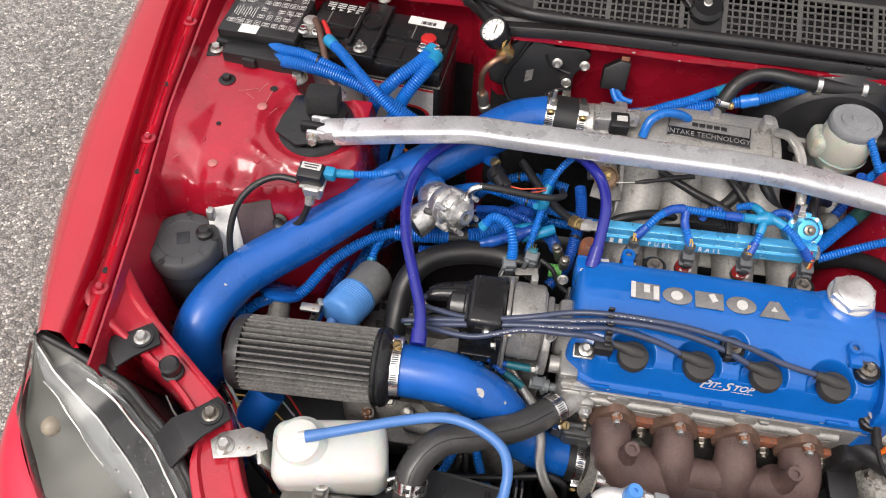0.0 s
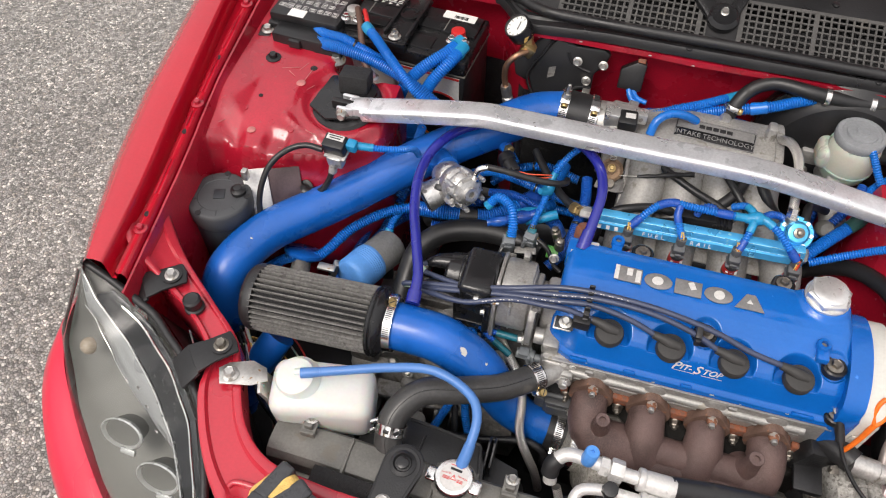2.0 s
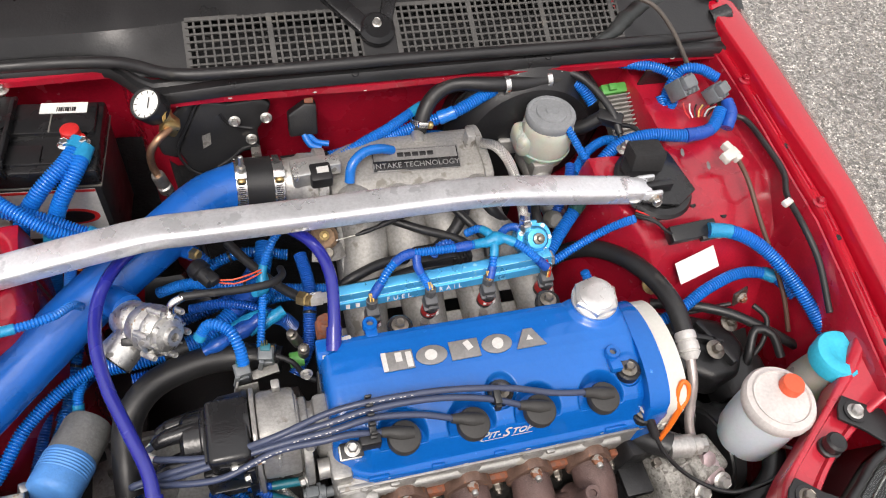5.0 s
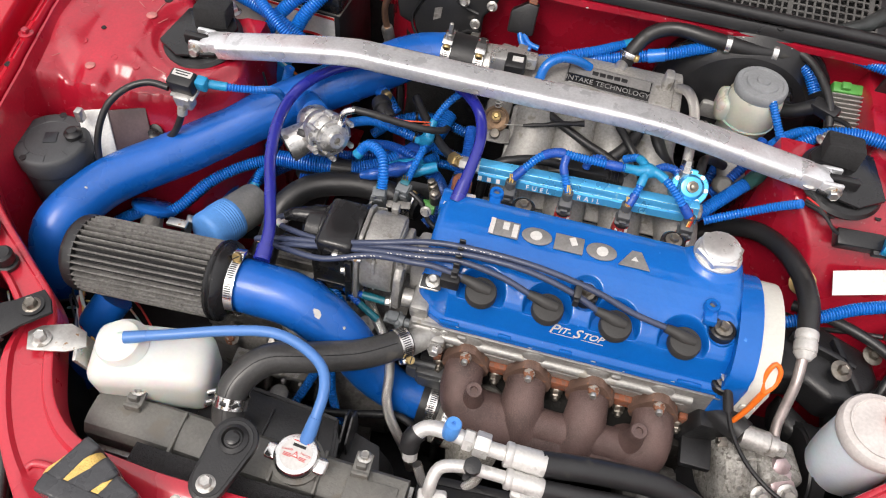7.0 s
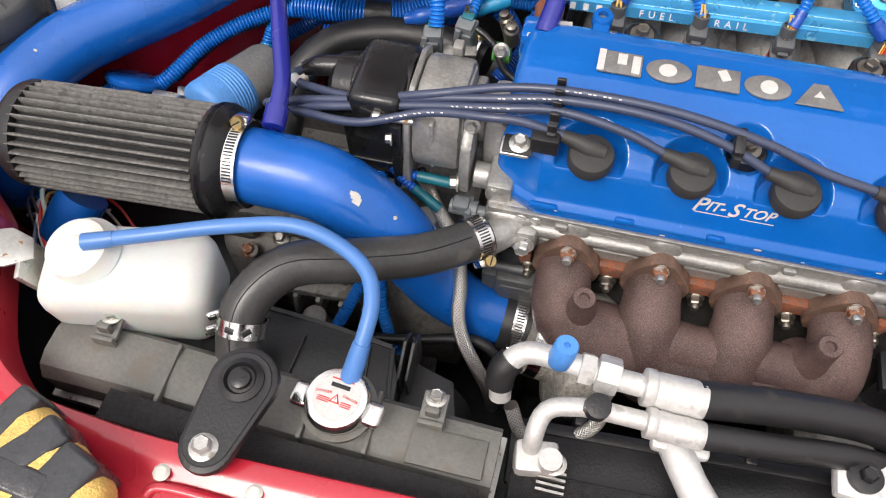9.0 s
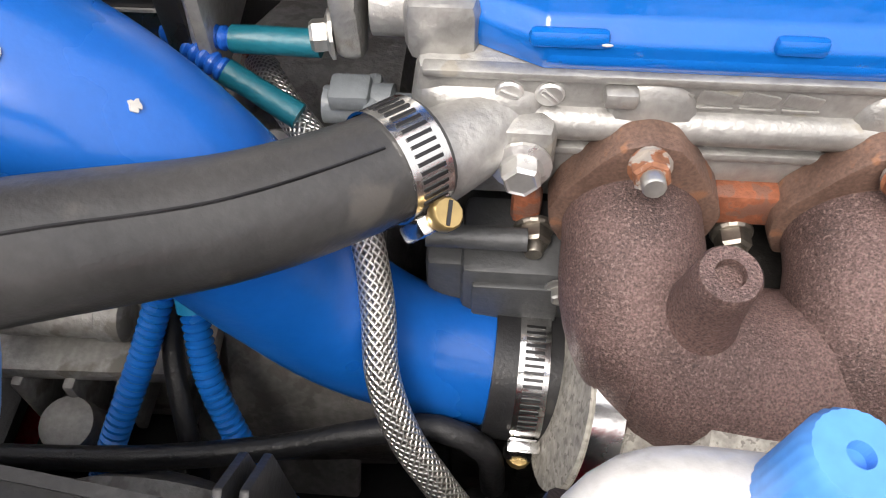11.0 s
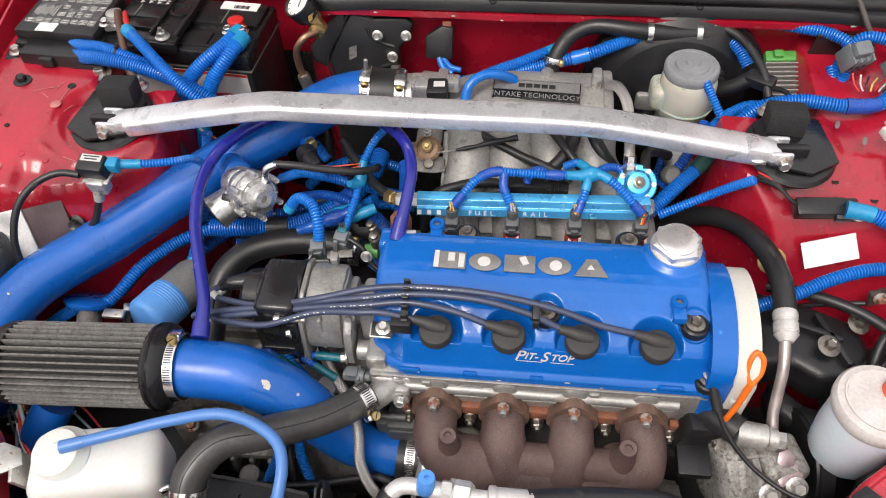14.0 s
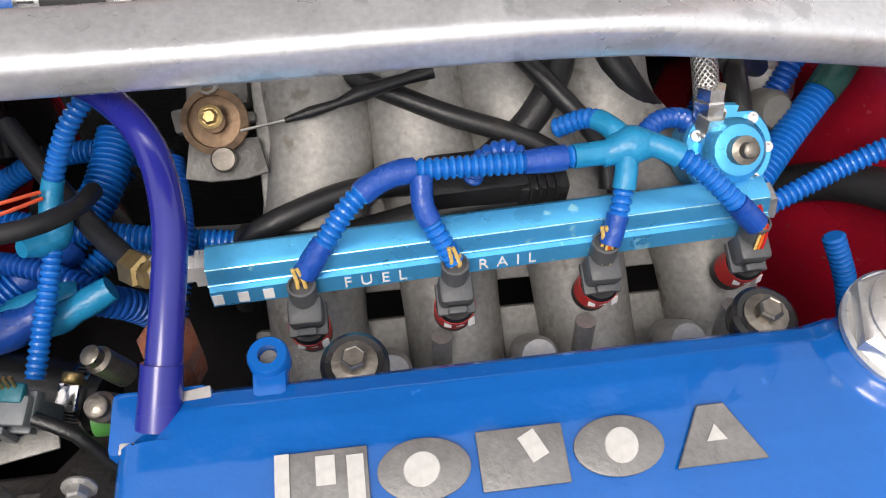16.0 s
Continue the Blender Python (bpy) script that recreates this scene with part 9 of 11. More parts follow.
# ---- battery and fuse box ----
BM = pose(-0.561, 0.485, 0, 0, 0, -5.0)
ba = thing("battery", BM @ Vector((0, 0, 0.66)), "black car battery with white side label", "battery")
part("case", box((0.236, 0.128, 0.165), m=BM @ pose(0, 0, 0.742), bevel=0.004), BLACK, ba)
part("lid", merge(box((0.240, 0.132, 0.030), m=BM @ pose(0, 0, 0.840), bevel=0.005), box((0.225, 0.058, 0.010), m=BM @ pose(0, 0.028, 0.857), bevel=0.003), box((0.10, 0.036, 0.006), m=BM @ pose(0.0, -0.036, 0.855), bevel=0.002), box((0.05, 0.03, 0.006), m=BM @ pose(-0.07, -0.01, 0.857), bevel=0.002)), BLACK_GLOSS, ba)
for k in range(6):
    part("lid_rib", box((0.030, 0.003, 0.004), m=BM @ pose(-0.095 + 0.038 * k, -0.052, 0.8565), bevel=0.001), BLACK, ba)
for k in range(4):
    part("lid_groove", box((0.002, 0.056, 0.0014), m=BM @ pose(-0.088 + 0.048 * k, 0.028, 0.8622), bevel=0), DARK_GREY, ba)
part("lid_seam", box((0.2405, 0.1325, 0.002), m=BM @ pose(0, 0, 0.8255), bevel=0), DARK_GREY, ba)
part("side_label", box((0.215, 0.001, 0.098), m=BM @ pose(0.002, -0.0645, 0.770), bevel=0), PALE_GREY, ba, "silver grey label")
part("label_band", box((0.215, 0.0012, 0.004), m=BM @ pose(0.002, -0.0652, 0.8165), bevel=0), LABEL_RED, ba)
part("logo_oval", lathe([(0.026, 0), (0.026, 0.0008)], BM @ facing((0.070, -0.0652, 0.765), (0, -1, 0)) @ Matrix.Diagonal((1.3, 0.62, 1, 1)), 30), LABEL_RED, ba, "red oval logo")
part("logo_oval_inner", merge(lathe([(0.021, 0.0008), (0.021, 0.0014)], BM @ facing((0.070, -0.0652, 0.765), (0, -1, 0)) @ Matrix.Diagonal((1.3, 0.58, 1, 1)), 30)), BLACK, ba)
part("logo_bars", merge(*[box((0.008, 0.0008, 0.014 - 0.004 * (k % 2)), m=BM @ pose(0.046 + 0.011 * k, -0.0655, 0.722), bevel=0) for k in range(5)]), LABEL_RED, ba)
part("top_label", box((0.060, 0.020, 0.0008), m=BM @ pose(0.070, 0.045, 0.8628), bevel=0), WHITE, ba, "white barcode label")
part("barcode", merge(*[box((0.0012 + 0.0008 * (k % 3), 0.008, 0.0004), m=BM @ pose(0.062 + 0.0028 * k, 0.042, 0.8634), bevel=0) for k in range(9)]), BLACK, ba)
part("warning_label", box((0.074, 0.026, 0.0008), m=BM @ pose(-0.066, 0.044, 0.8628), bevel=0), BLACK_GLOSS, ba)
part("warning_print", merge(*[box((0.014, 0.0022, 0.0004), m=BM @ pose(-0.094 + 0.017 * (k % 4), 0.052 - 0.005 * (k // 4), 0.8634), bevel=0) for k in range(12)], *[lathe([(0.0042, 0), (0.0042, 0.0004)], BM @ pose(-0.09 + 0.014 * k, 0.036, 0.8633), 3) for k in range(4)]), PALE_GREY, ba, "white warning print")
hd = thing("battery_hold_down", BM @ Vector((-0.012, 0, 0.86)), "black battery hold-down strap with hook bolts", "bracket")
part("strap", merge(box((0.046, 0.130, 0.006), m=BM @ pose(-0.012, 0.000, 0.866), bevel=0.002), box((0.046, 0.010, 0.020), m=BM @ pose(-0.012, -0.066, 0.858), bevel=0.003), lathe([(0.017, 0), (0.018, 0.004), (0.014, 0.005), (0.013, 0.002)], BM @ pose(-0.012, 0.012, 0.868), 26), box((0.006, 0.11, 0.010), m=BM @ pose(-0.032, 0, 0.870), bevel=0.002), box((0.006, 0.11, 0.010), m=BM @ pose(0.008, 0, 0.870), bevel=0.002)), BLACK_GLOSS, hd)
for y in (-0.058, 0.075):
    q = BM @ Vector((-0.012, y, 0.870))
    bolt(hd, q, (0, 0, 1), 0.013, ZINC)
    part("hook_rod", tube([tuple(q + Vector((0, 0, 0.016))), tuple(q + Vector((0, -0.004 if y < 0 else 0.004, -0.06))), tuple(q + Vector((0.004, -0.014 if y < 0 else 0.01, -0.14)))], 0.0032, 10), ZINC, hd)


def terminal(x, y, mt, name, label):
    q = BM @ Vector((x, y, 0.862))
    te = thing("battery_terminal", q, label, "terminal", "battery terminals")
    part("post_clamp", merge(lathe([(0.012, 0), (0.013, 0.004), (0.012, 0.018), (0.008, 0.020)], pose(*q), 22), box((0.030, 0.020, 0.012), tuple(q + Vector((0.004, -0.014, 0.006))), (0, 0, 10), 0.003)), mt, te)
    for dx in (-0.010, 0.012):
        bolt(te, q + Vector((dx + 0.004, -0.022, 0.012)), (0, 0, 1), 0.011, STEEL)
    return te


terminal(0.088, -0.014, LABEL_RED, "positive", "red positive battery terminal with bright nuts")
terminal(-0.106, -0.022, CAST, "negative", "grey lead negative battery terminal with bright nuts")
FM = pose(-0.744, 0.474, 0, 0, 0, -3)
fu = thing("fuse_box", (-0.744, 0.474, 0.80), "black plastic fuse box with printed legend", "fuse box")
part("base", box((0.138, 0.118, 0.050), m=FM @ pose(0, 0, 0.834), bevel=0.006), BLACK, fu)
part("lid", box((0.132, 0.110, 0.020), m=FM @ pose(0, 0.004, 0.866), bevel=0.006), BLACK, fu)
part("front_step", merge(box((0.100, 0.040, 0.030), m=FM @ pose(0.004, -0.066, 0.846), bevel=0.004), box((0.022, 0.010, 0.016), m=FM @ pose(0.0, -0.088, 0.850), bevel=0.003)), BLACK, fu)
legend = []
rng = random.Random(5)
for k in range(40):                                    # small printed frames, each round a bar
    lx, ly = -0.050 + 0.0145 * (k % 8), 0.050 - 0.0185 * (k // 8)
    if (k % 8) < 3 and k // 8 in (2, 3) or ly < -0.034 or rng.random() < 0.12:
        continue
    lw, lh = rng.uniform(0.008, 0.012), rng.uniform(0.007, 0.013)
    for dx, dy, bw, bh in ((0, lh / 2, lw, 0.0007), (0, -lh / 2, lw, 0.0007), (lw / 2, 0, 0.0007, lh), (-lw / 2, 0, 0.0007, lh), (0, 0.0015, lw * 0.6, 0.0018), (0, -0.0025, lw * 0.5, 0.0012)):
        legend.append(box((bw, bh, 0.0004), m=FM @ pose(lx + dx, ly + dy, 0.8768), bevel=0))
for k in range(9):
    legend.append(box((0.0012, 0.016 + 0.006 * (k % 3), 0.0004), m=FM @ pose(-0.052 + 0.0042 * k, 0.002, 0.8768), bevel=0))
part("legend_film", box((0.112, 0.086, 0.0005), m=FM @ pose(0.002, 0.012, 0.8762), bevel=0), mat("silvery_printed_film", (0.055, 0.052, 0.055), 0.26, 0.1, 0.4, 50, 0.0004, 120, 0.3, wear=(0.26, 0.245, 0.26), wear_scale=75, wear_at=0.60), fu, "worn silvery film")
part("legend", merge(*legend), PALE_GREY, fu, "unreadable white printed legend")
part("paper_label", box((0.030, 0.020, 0.0006), m=FM @ pose(-0.014, -0.040, 0.8765), bevel=0), WHITE, fu)
part("foot", box((0.03, 0.03, 0.006), (-0.812, 0.412, 0.842), (0, 8, 10), 0.002), BLACK, fu)
part("foot", box((0.05, 0.02, 0.03), (-0.69, 0.395, 0.832), bevel=0.003), BLACK, fu)
bolt(fu, (-0.812, 0.412, 0.846), (0, 0, 1), 0.013, ZINC)
bolt(fu, (-0.672, 0.384, 0.832), (0, 0, 1), 0.015, ZINC, flange=1.3)
fbk = thing("fuse_box_bracket", (-0.688, 0.560, 0.86), "bent grey steel bracket behind the fuse box", "bracket")
part("plate", prism([(-0.022, -0.026), (0.016, -0.026), (0.022, 0.000), (0.022, 0.026), (-0.004, 0.026), (-0.022, -0.006)], 0.003, pose(-0.694, 0.560, 0.876, 12, 0, -6), 0.001), SHADE_GREY, fbk)
part("drop", box((0.036, 0.003, 0.040), (-0.697, 0.533, 0.856), bevel=0.001), SHADE_GREY, fbk)
bolt(fbk, (-0.688, 0.570, 0.881), (0, -0.2, 1), 0.011, ZINC)

# ---- fuel gauge, firewall shield and relay ----
gg = thing("pressure_gauge", (-0.372, 0.467, 0.88), "small round pressure gauge with white dial", "gauge")
gd = Vector((-0.42, -0.36, 0.83))
part("case", lathe([(0.018, -0.020), (0.0220, -0.017), (0.0225, 0.006), (0.0215, 0.008), (0.0195, 0.008), (0.0195, 0.004)], facing((-0.372, 0.467, 0.905), gd), 36), BLACK_GLOSS, gg)
part("dial", lathe([(0.0194, 0.0035), (0.0192, 0.0042)], facing((-0.372, 0.467, 0.905), gd), 34), WHITE, gg)
gm = facing((-0.372, 0.467, 0.905), gd)
part("needle", box((0.0014, 0.015, 0.0006), m=gm @ pose(0.002, 0.003, 0.0052, 0, 0, 30), bevel=0), BLACK, gg)
part("scale_marks", merge(*[box((0.001, 0.004, 0.0004), m=gm @ pose(0, 0, 0.0046, 0, 0, 30 * k) @ pose(0, 0.0162, 0), bevel=0) for k in range(10)]), BLACK, gg)
part("sticker", box((0.018, 0.010, 0.0006), m=facing((-0.352, 0.456, 0.895), (1, -0.6, -0.1)), bevel=0), YELLOW_FOAM, gg)
part("fitting", merge(lathe([(0.010, 0), (0.010, 0.016), (0.013, 0.017), (0.013, 0.030), (0.009, 0.032)], facing((-0.346, 0.472, 0.862), (-0.55, 0.0, 0.85)), 6), box((0.024, 0.020, 0.022), (-0.352, 0.466, 0.866), (0, 30, 0), 0.004)), BRASS, gg)
part("copper_pipe", tube([(-0.352, 0.458, 0.868), (-0.366, 0.442, 0.868), (-0.380, 0.438, 0.850), (-0.384, 0.442, 0.820), (-0.380, 0.442, 0.795)], 0.0052, 14, 0.004), COPPER, gg)
part("union", lathe([(0.0085, 0), (0.0095, 0.004), (0.0095, 0.020), (0.008, 0.024), (0.010, 0.026), (0.010, 0.036)], facing((-0.381, 0.442, 0.800), (0.2, 0.0, -1)), 16), ZINC, gg)
hose("fuel_line", [(-0.374, 0.442, 0.768), (-0.362, 0.43, 0.745), (-0.345, 0.40, 0.720), (-0.335, 0.36, 0.70)], 0.0072, RUBBER, "black rubber fuel line under the gauge")
sh = thing("firewall_shield", (-0.29, 0.50, 0.80), "black rubber shield bolted to the firewall", "shield")
SHM = facing((-0.290, 0.506, 0.810), (0, -0.95, 0.30))
SHAPE = [(-0.019, 0.056), (0.015, 0.048), (0.065, 0.051), (0.077, 0.041), (0.068, 0.018), (0.053, 0.002), (0.054, -0.028), (0.028, -0.033), (0.011, -0.051), (-0.028, -0.064), (-0.048, -0.052), (-0.061, -0.020), (-0.038, 0.026)]
s_ = prism(SHAPE, 0.016, SHM, 0.005, 3)
for v in s_.verts:
    v.co += Vector((0, -1, 0.3)) * 0.003 * noise.noise(v.co * 30)
cover_ = part("cover", s_, RUBBER, sh)
rim_ = [SHM @ Vector((u, v, 0.0155)) for u, v in SHAPE[-4:] + SHAPE[:2]]
part("lip", tube(rim_, 0.0022, 8, 0.005), RUBBER, cover_, "raised worn lip")
part("ridge", tube([SHM @ Vector((u, v, 0.015)) for u, v in ((0.004, 0.034), (0.012, 0.018), (0.030, 0.010), (0.046, 0.006))], 0.0030, 8, 0.005), RUBBER, cover_)
part("ridge", tube([SHM @ Vector((u, v, 0.015)) for u, v in ((0.052, -0.024), (0.030, -0.026), (0.012, -0.040), (-0.010, -0.052))], 0.0030, 8, 0.005), RUBBER, cover_)
lobe = prism([(-0.040, 0.056), (-0.024, 0.048), (-0.038, 0.018), (-0.060, -0.022), (-0.062, -0.034), (-0.084, -0.026), (-0.090, -0.002), (-0.072, 0.022)], 0.010, SHM, 0.004, 3)
for v in lobe.verts:
    v.co += Vector((0, -1, 0.3)) * 0.003 * noise.noise(v.co * 40)
part("bulge", lobe, RUBBER, sh, "folded rubber lobe")
part("tag", prism([(-0.006, -0.012), (0.006, -0.006), (0.007, 0.012), (-0.005, 0.008)], 0.0008, SHM @ pose(-0.020, -0.006, 0.0165), 0), SHADE_GREY, sh, "torn grey label")
for p in ((-0.267, 0.486, 0.844), (-0.223, 0.486, 0.845), (-0.247, 0.486, 0.806)):
    bolt(sh, p, (0, -0.95, 0.3), 0.0098, ZINC)
part("side_bracket", merge(box((0.014, 0.024, 0.036), (-0.243, 0.474, 0.776), (-12, 0, 0), 0.002)), ZINC, sh)
re = thing("relay", (-0.172, 0.48, 0.82), "black relay box hanging on the firewall", "relay")
part("body", prism([(-0.021, -0.024), (0.020, -0.024), (0.021, 0.024), (0.004, 0.026), (-0.021, 0.010)], 0.020, facing((-0.172, 0.497, 0.832), (0, -0.94, 0.34)), 0.003), BLACK, re)
part("tab", box((0.013, 0.003, 0.018), (-0.161, 0.492, 0.858), (-20, 0, 4), 0.001), RUST, re, "rusty mounting tab")
part("leads", merge(tube([(-0.172, 0.474, 0.816), (-0.165, 0.462, 0.806), (-0.150, 0.456, 0.802)], 0.005, 10), tube([(-0.166, 0.474, 0.816), (-0.155, 0.466, 0.806), (-0.138, 0.462, 0.804)], 0.0045, 10)), LOOM_BLUE, re, "blue sleeved leads")

# ---- left front cavity: canister, bracket, can, map sensor ----
ca = thing("vacuum_canister", (-0.767, 0.088, 0.64), "dusty dark grey plastic canister with flat lid", "canister")
part("body", lathe([(0.045, 0.640), (0.049, 0.645), (0.049, 0.735), (0.046, 0.740)], pose(-0.767, 0.088, 0), 44), DARK_CAN := mat("charcoal_plastic", (0.022, 0.025, 0.03), 0.42, 0.0, 0.15, 20, 0.0003, 300, 0.06), ca)
part("lid", lathe([(0.050, 0.738), (0.0515, 0.742), (0.0515, 0.765), (0.049, 0.770), (0.046, 0.7715), (0.034, 0.7715), (0.033, 0.7705), (0.004, 0.7705)], pose(-0.767, 0.088, 0), 48), mat("faded_charcoal_lid", (0.052, 0.055, 0.059), 0.55, 0.0, 0.12, 20, 0.0003, 300, 0.06), ca, "faded grey lid")
part("emblem", box((0.018, 0.020, 0.0012), (-0.767, 0.090, 0.7712), (0, 0, 20), 0.0004), DARK_CAN, ca)
part("lid_ribs", merge(*[box((0.0012, 0.012, 0.0008), m=pose(-0.767, 0.088, 0.7717, 0, 0, 40 * k) @ pose(0, 0.040, 0), bevel=0) for k in range(9)]), DARK_CAN, ca)
for a in (0.2, 1.7, 3.0, 4.4):
    part("lid_notch", lathe([(0.005, 0), (0.005, 0.001)], pose(-0.767 + 0.046 * math.cos(a), 0.088 + 0.046 * math.sin(a), 0.7712), 12), BLACK, ca)
part("vent_cap", lathe([(0.012, 0), (0.0125, 0.010), (0.009, 0.012), (0.007, 0.016), (0.003, 0.017)], pose(-0.738, 0.102, 0.768), 20), BLACK, ca)
part("side_pipe", merge(tube([(-0.812, 0.090, 0.755), (-0.830, 0.090, 0.757)], 0.010, 14), lathe([(0.016, 0), (0.016, 0.02)], facing((-0.825, 0.090, 0.757), (-1, 0, 0)), 18)), BLACK, ca)
solo("breather_hose", tube([(-0.822, 0.086, 0.760), (-0.820, 0.06, 0.745), (-0.815, 0.035, 0.700), (-0.80, 0.02, 0.65), (-0.775, 0.01, 0.60)], 0.0085, 12, pitch=0.005, groove=0.26), BLACK, "black corrugated breather hose beside the canister", "hose", smooth=60)
wb = thing("white_bracket", (-0.695, 0.135, 0.70), "off-white painted metal bracket box", "bracket")
part("plate", box((0.040, 0.005, 0.110), (-0.715, 0.118, 0.742), (-24, 0, 24), 0.001), WHITE, wb)
part("cheek", box((0.056, 0.004, 0.105), (-0.676, 0.138, 0.740), (-24, 0, 24), 0.001), mat("mauve_grey_paint", (0.105, 0.070, 0.072), 0.45, 0.1, 0.2, 30, 0.0003, 200, 0.1), wb, "dull mauve grey cheek")
part("lug", merge(box((0.010, 0.012, 0.02), (-0.728, 0.118, 0.800), bevel=0.002)), ZINC, wb)
bolt(car, (-0.648, 0.158, 0.752), (0, -0.8, 0.5), 0.013, BLACK, "tower_bolt", 1.2)
hose("ribbed_hose", [(-0.648, 0.150, 0.750), (-0.62, 0.145, 0.742), (-0.595, 0.150, 0.730)], 0.011, RUBBER, "short black ribbed hose by the tower")

ms = thing("map_sensor", (-0.592, 0.178, 0.80), "black pressure sensor on a cast bracket", "sensor")
part("body", box((0.036, 0.026, 0.026), (-0.592, 0.178, 0.846), (12, 0, -4), 0.003), BLACK, ms)
part("label", box((0.028, 0.010, 0.0006), m=pose(-0.592, 0.177, 0.8592, 12, 0, -4) @ pose(0, 0.004, 0.0002), bevel=0), PALE_GREY, ms)
part("print_bars", merge(*[box((0.022 - 0.004 * k, 0.0018, 0.0003), m=pose(-0.592, 0.177, 0.8598, 12, 0, -4) @ pose(0, 0.006 - 0.004 * k, 0.0002), bevel=0) for k in range(2)]), BLACK, ms)
part("bracket", merge(box((0.026, 0.018, 0.024), (-0.590, 0.168, 0.824), (10, 0, -4), 0.004), box((0.036, 0.020, 0.004), (-0.590, 0.172, 0.833), (10, 0, -4), 0.001), lathe([(0.007, 0), (0.007, 0.016), (0.005, 0.018)], facing((-0.594, 0.166, 0.816), (-0.15, -0.25, -0.95)), 14)), CAST, ms)
part("plug", box((0.016, 0.016, 0.018), (-0.566, 0.182, 0.848), (12, 0, -4), 0.003), TEAL_TAPE, ms)
hose("vacuum_hose", [(-0.612, 0.170, 0.838), (-0.640, 0.170, 0.840), (-0.668, 0.156, 0.834), (-0.690, 0.132, 0.816), (-0.700, 0.104, 0.780), (-0.700, 0.088, 0.735), (-0.695, 0.085, 0.69)], 0.0048, RUBBER, "thin black vacuum hose from the sensor")
hose("vacuum_hose", [(-0.597, 0.162, 0.802), (-0.602, 0.156, 0.786), (-0.614, 0.150, 0.765), (-0.630, 0.150, 0.750)], 0.0050, RUBBER, "thin black vacuum hose from the sensor")

ec = thing("oil_filter_can", (-0.52, 0.10, 0.62), "blue and grey metal canister on a bracket", "canister")
e0, e1 = Vector((-0.545, 0.050, 0.672)), Vector((-0.500, 0.158, 0.652))
ed = (e1 - e0).normalized()
part("blue_half", lathe([(0.006, 0.006), (0.026, 0.008), (0.0315, 0.013), (0.0325, 0.018), (0.0325, 0.062), (0.031, 0.064)], facing(e0, ed), 40), CAN_BLUE := mat("powder_blue_plastic", (0.09, 0.29, 0.68), 0.5, 0.0, 0.12, 24, 0.0004, 300, 0.06), ec, "powder blue end")
for k in range(6):
    part("ridge", lathe([(0.0325, 0.036 + 0.004 * k), (0.0332, 0.0375 + 0.004 * k), (0.0325, 0.039 + 0.004 * k)], facing(e0, ed), 40), CAN_BLUE, ec)
part("grey_half", lathe([(0.031, 0.060), (0.0315, 0.064), (0.0315, 0.108), (0.029, 0.115), (0.018, 0.117)], facing(e0, ed), 40), mat("dusty_grey_can", (0.20, 0.20, 0.195), 0.6, 0.3, 0.2, 30, 0.0005, 300, 0.12), ec, "dull grey end")
part("drain", tube([tuple(e0), (-0.552, 0.030, 0.668), (-0.560, 0.016, 0.655), (-0.562, 0.005, 0.635)], 0.0075, 14), SOFT_BLUE, ec)
part("strap", merge(box((0.010, 0.014, 0.09), (-0.582, 0.068, 0.640), (0, 20, 20), 0.002), box((0.03, 0.014, 0.006), (-0.580, 0.058, 0.685), bevel=0.002)), ZINC, ec, "perforated steel strap")
for k in range(4):
    part("strap_hole", lathe([(0.0028, 0), (0.0028, 0.0005)], facing((-0.578 - 0.004 * k, 0.060, 0.665 - 0.018 * k), (0.3, -0.9, 0.2)), 10), BLACK, ec)
bl = thing("blue_cap_bottle", (-0.632, 0.078, 0.60), "dark bottle with a wide blue screw lid", "bottle")
part("lid", lathe([(0.024, 0.001), (0.0320, 0), (0.0335, 0.002), (0.0335, 0.007), (0.030, 0.0095), (0.010, 0.0105), (0.0002, 0.0105)], pose(-0.636, 0.086, 0.662, -40, 6, 0), 40), PIPE_BLUE, bl)
part("bottle", lathe([(0.028, -0.11), (0.028, -0.045), (0.017, -0.035), (0.015, 0.0)], pose(-0.636, 0.086, 0.662, -40, 6, 0), 28), SHADE_GREY, bl, "dull grey neck")
solo("intercooler_pipe", tube([(-0.598, -0.085, 0.692), (-0.612, -0.105, 0.672), (-0.640, -0.130, 0.620), (-0.66, -0.15, 0.55)], 0.024, 26), PIPE_BLUE, "blue painted pipe dropping behind the headlight", "pipe")
WIRES = [((-0.66, -0.05, 0.62), (-0.64, -0.07, 0.665), (-0.60, -0.075, 0.66), (-0.57, -0.09, 0.63)), ((-0.67, -0.06, 0.60), (-0.65, -0.085, 0.66), (-0.615, -0.09, 0.668), (-0.58, -0.10, 0.62)), ((-0.70, -0.07, 0.60), (-0.67, -0.10, 0.655), (-0.63, -0.095, 0.67), (-0.59, -0.075, 0.655)), ((-0.65, -0.04, 0.60), (-0.625, -0.055, 0.65), (-0.59, -0.065, 0.65), (-0.55, -0.095, 0.61)), ((-0.73, -0.12, 0.70), (-0.70, -0.15, 0.705), (-0.66, -0.16, 0.69)), ((-0.72, -0.11, 0.68), (-0.68, -0.14, 0.69), (-0.63, -0.17, 0.67))]
for w_, c_ in zip(WIRES, (WHITE_PLASTIC, YELLOW_FOAM, WHITE_PLASTIC, LABEL_RED, WHITE_PLASTIC, GREY_PLASTIC)):
    solo("loose_wire", tube(w_, 0.0015, 6, 0.006), c_, "loose thin coloured wire near the headlight", "wire", "loose wires")

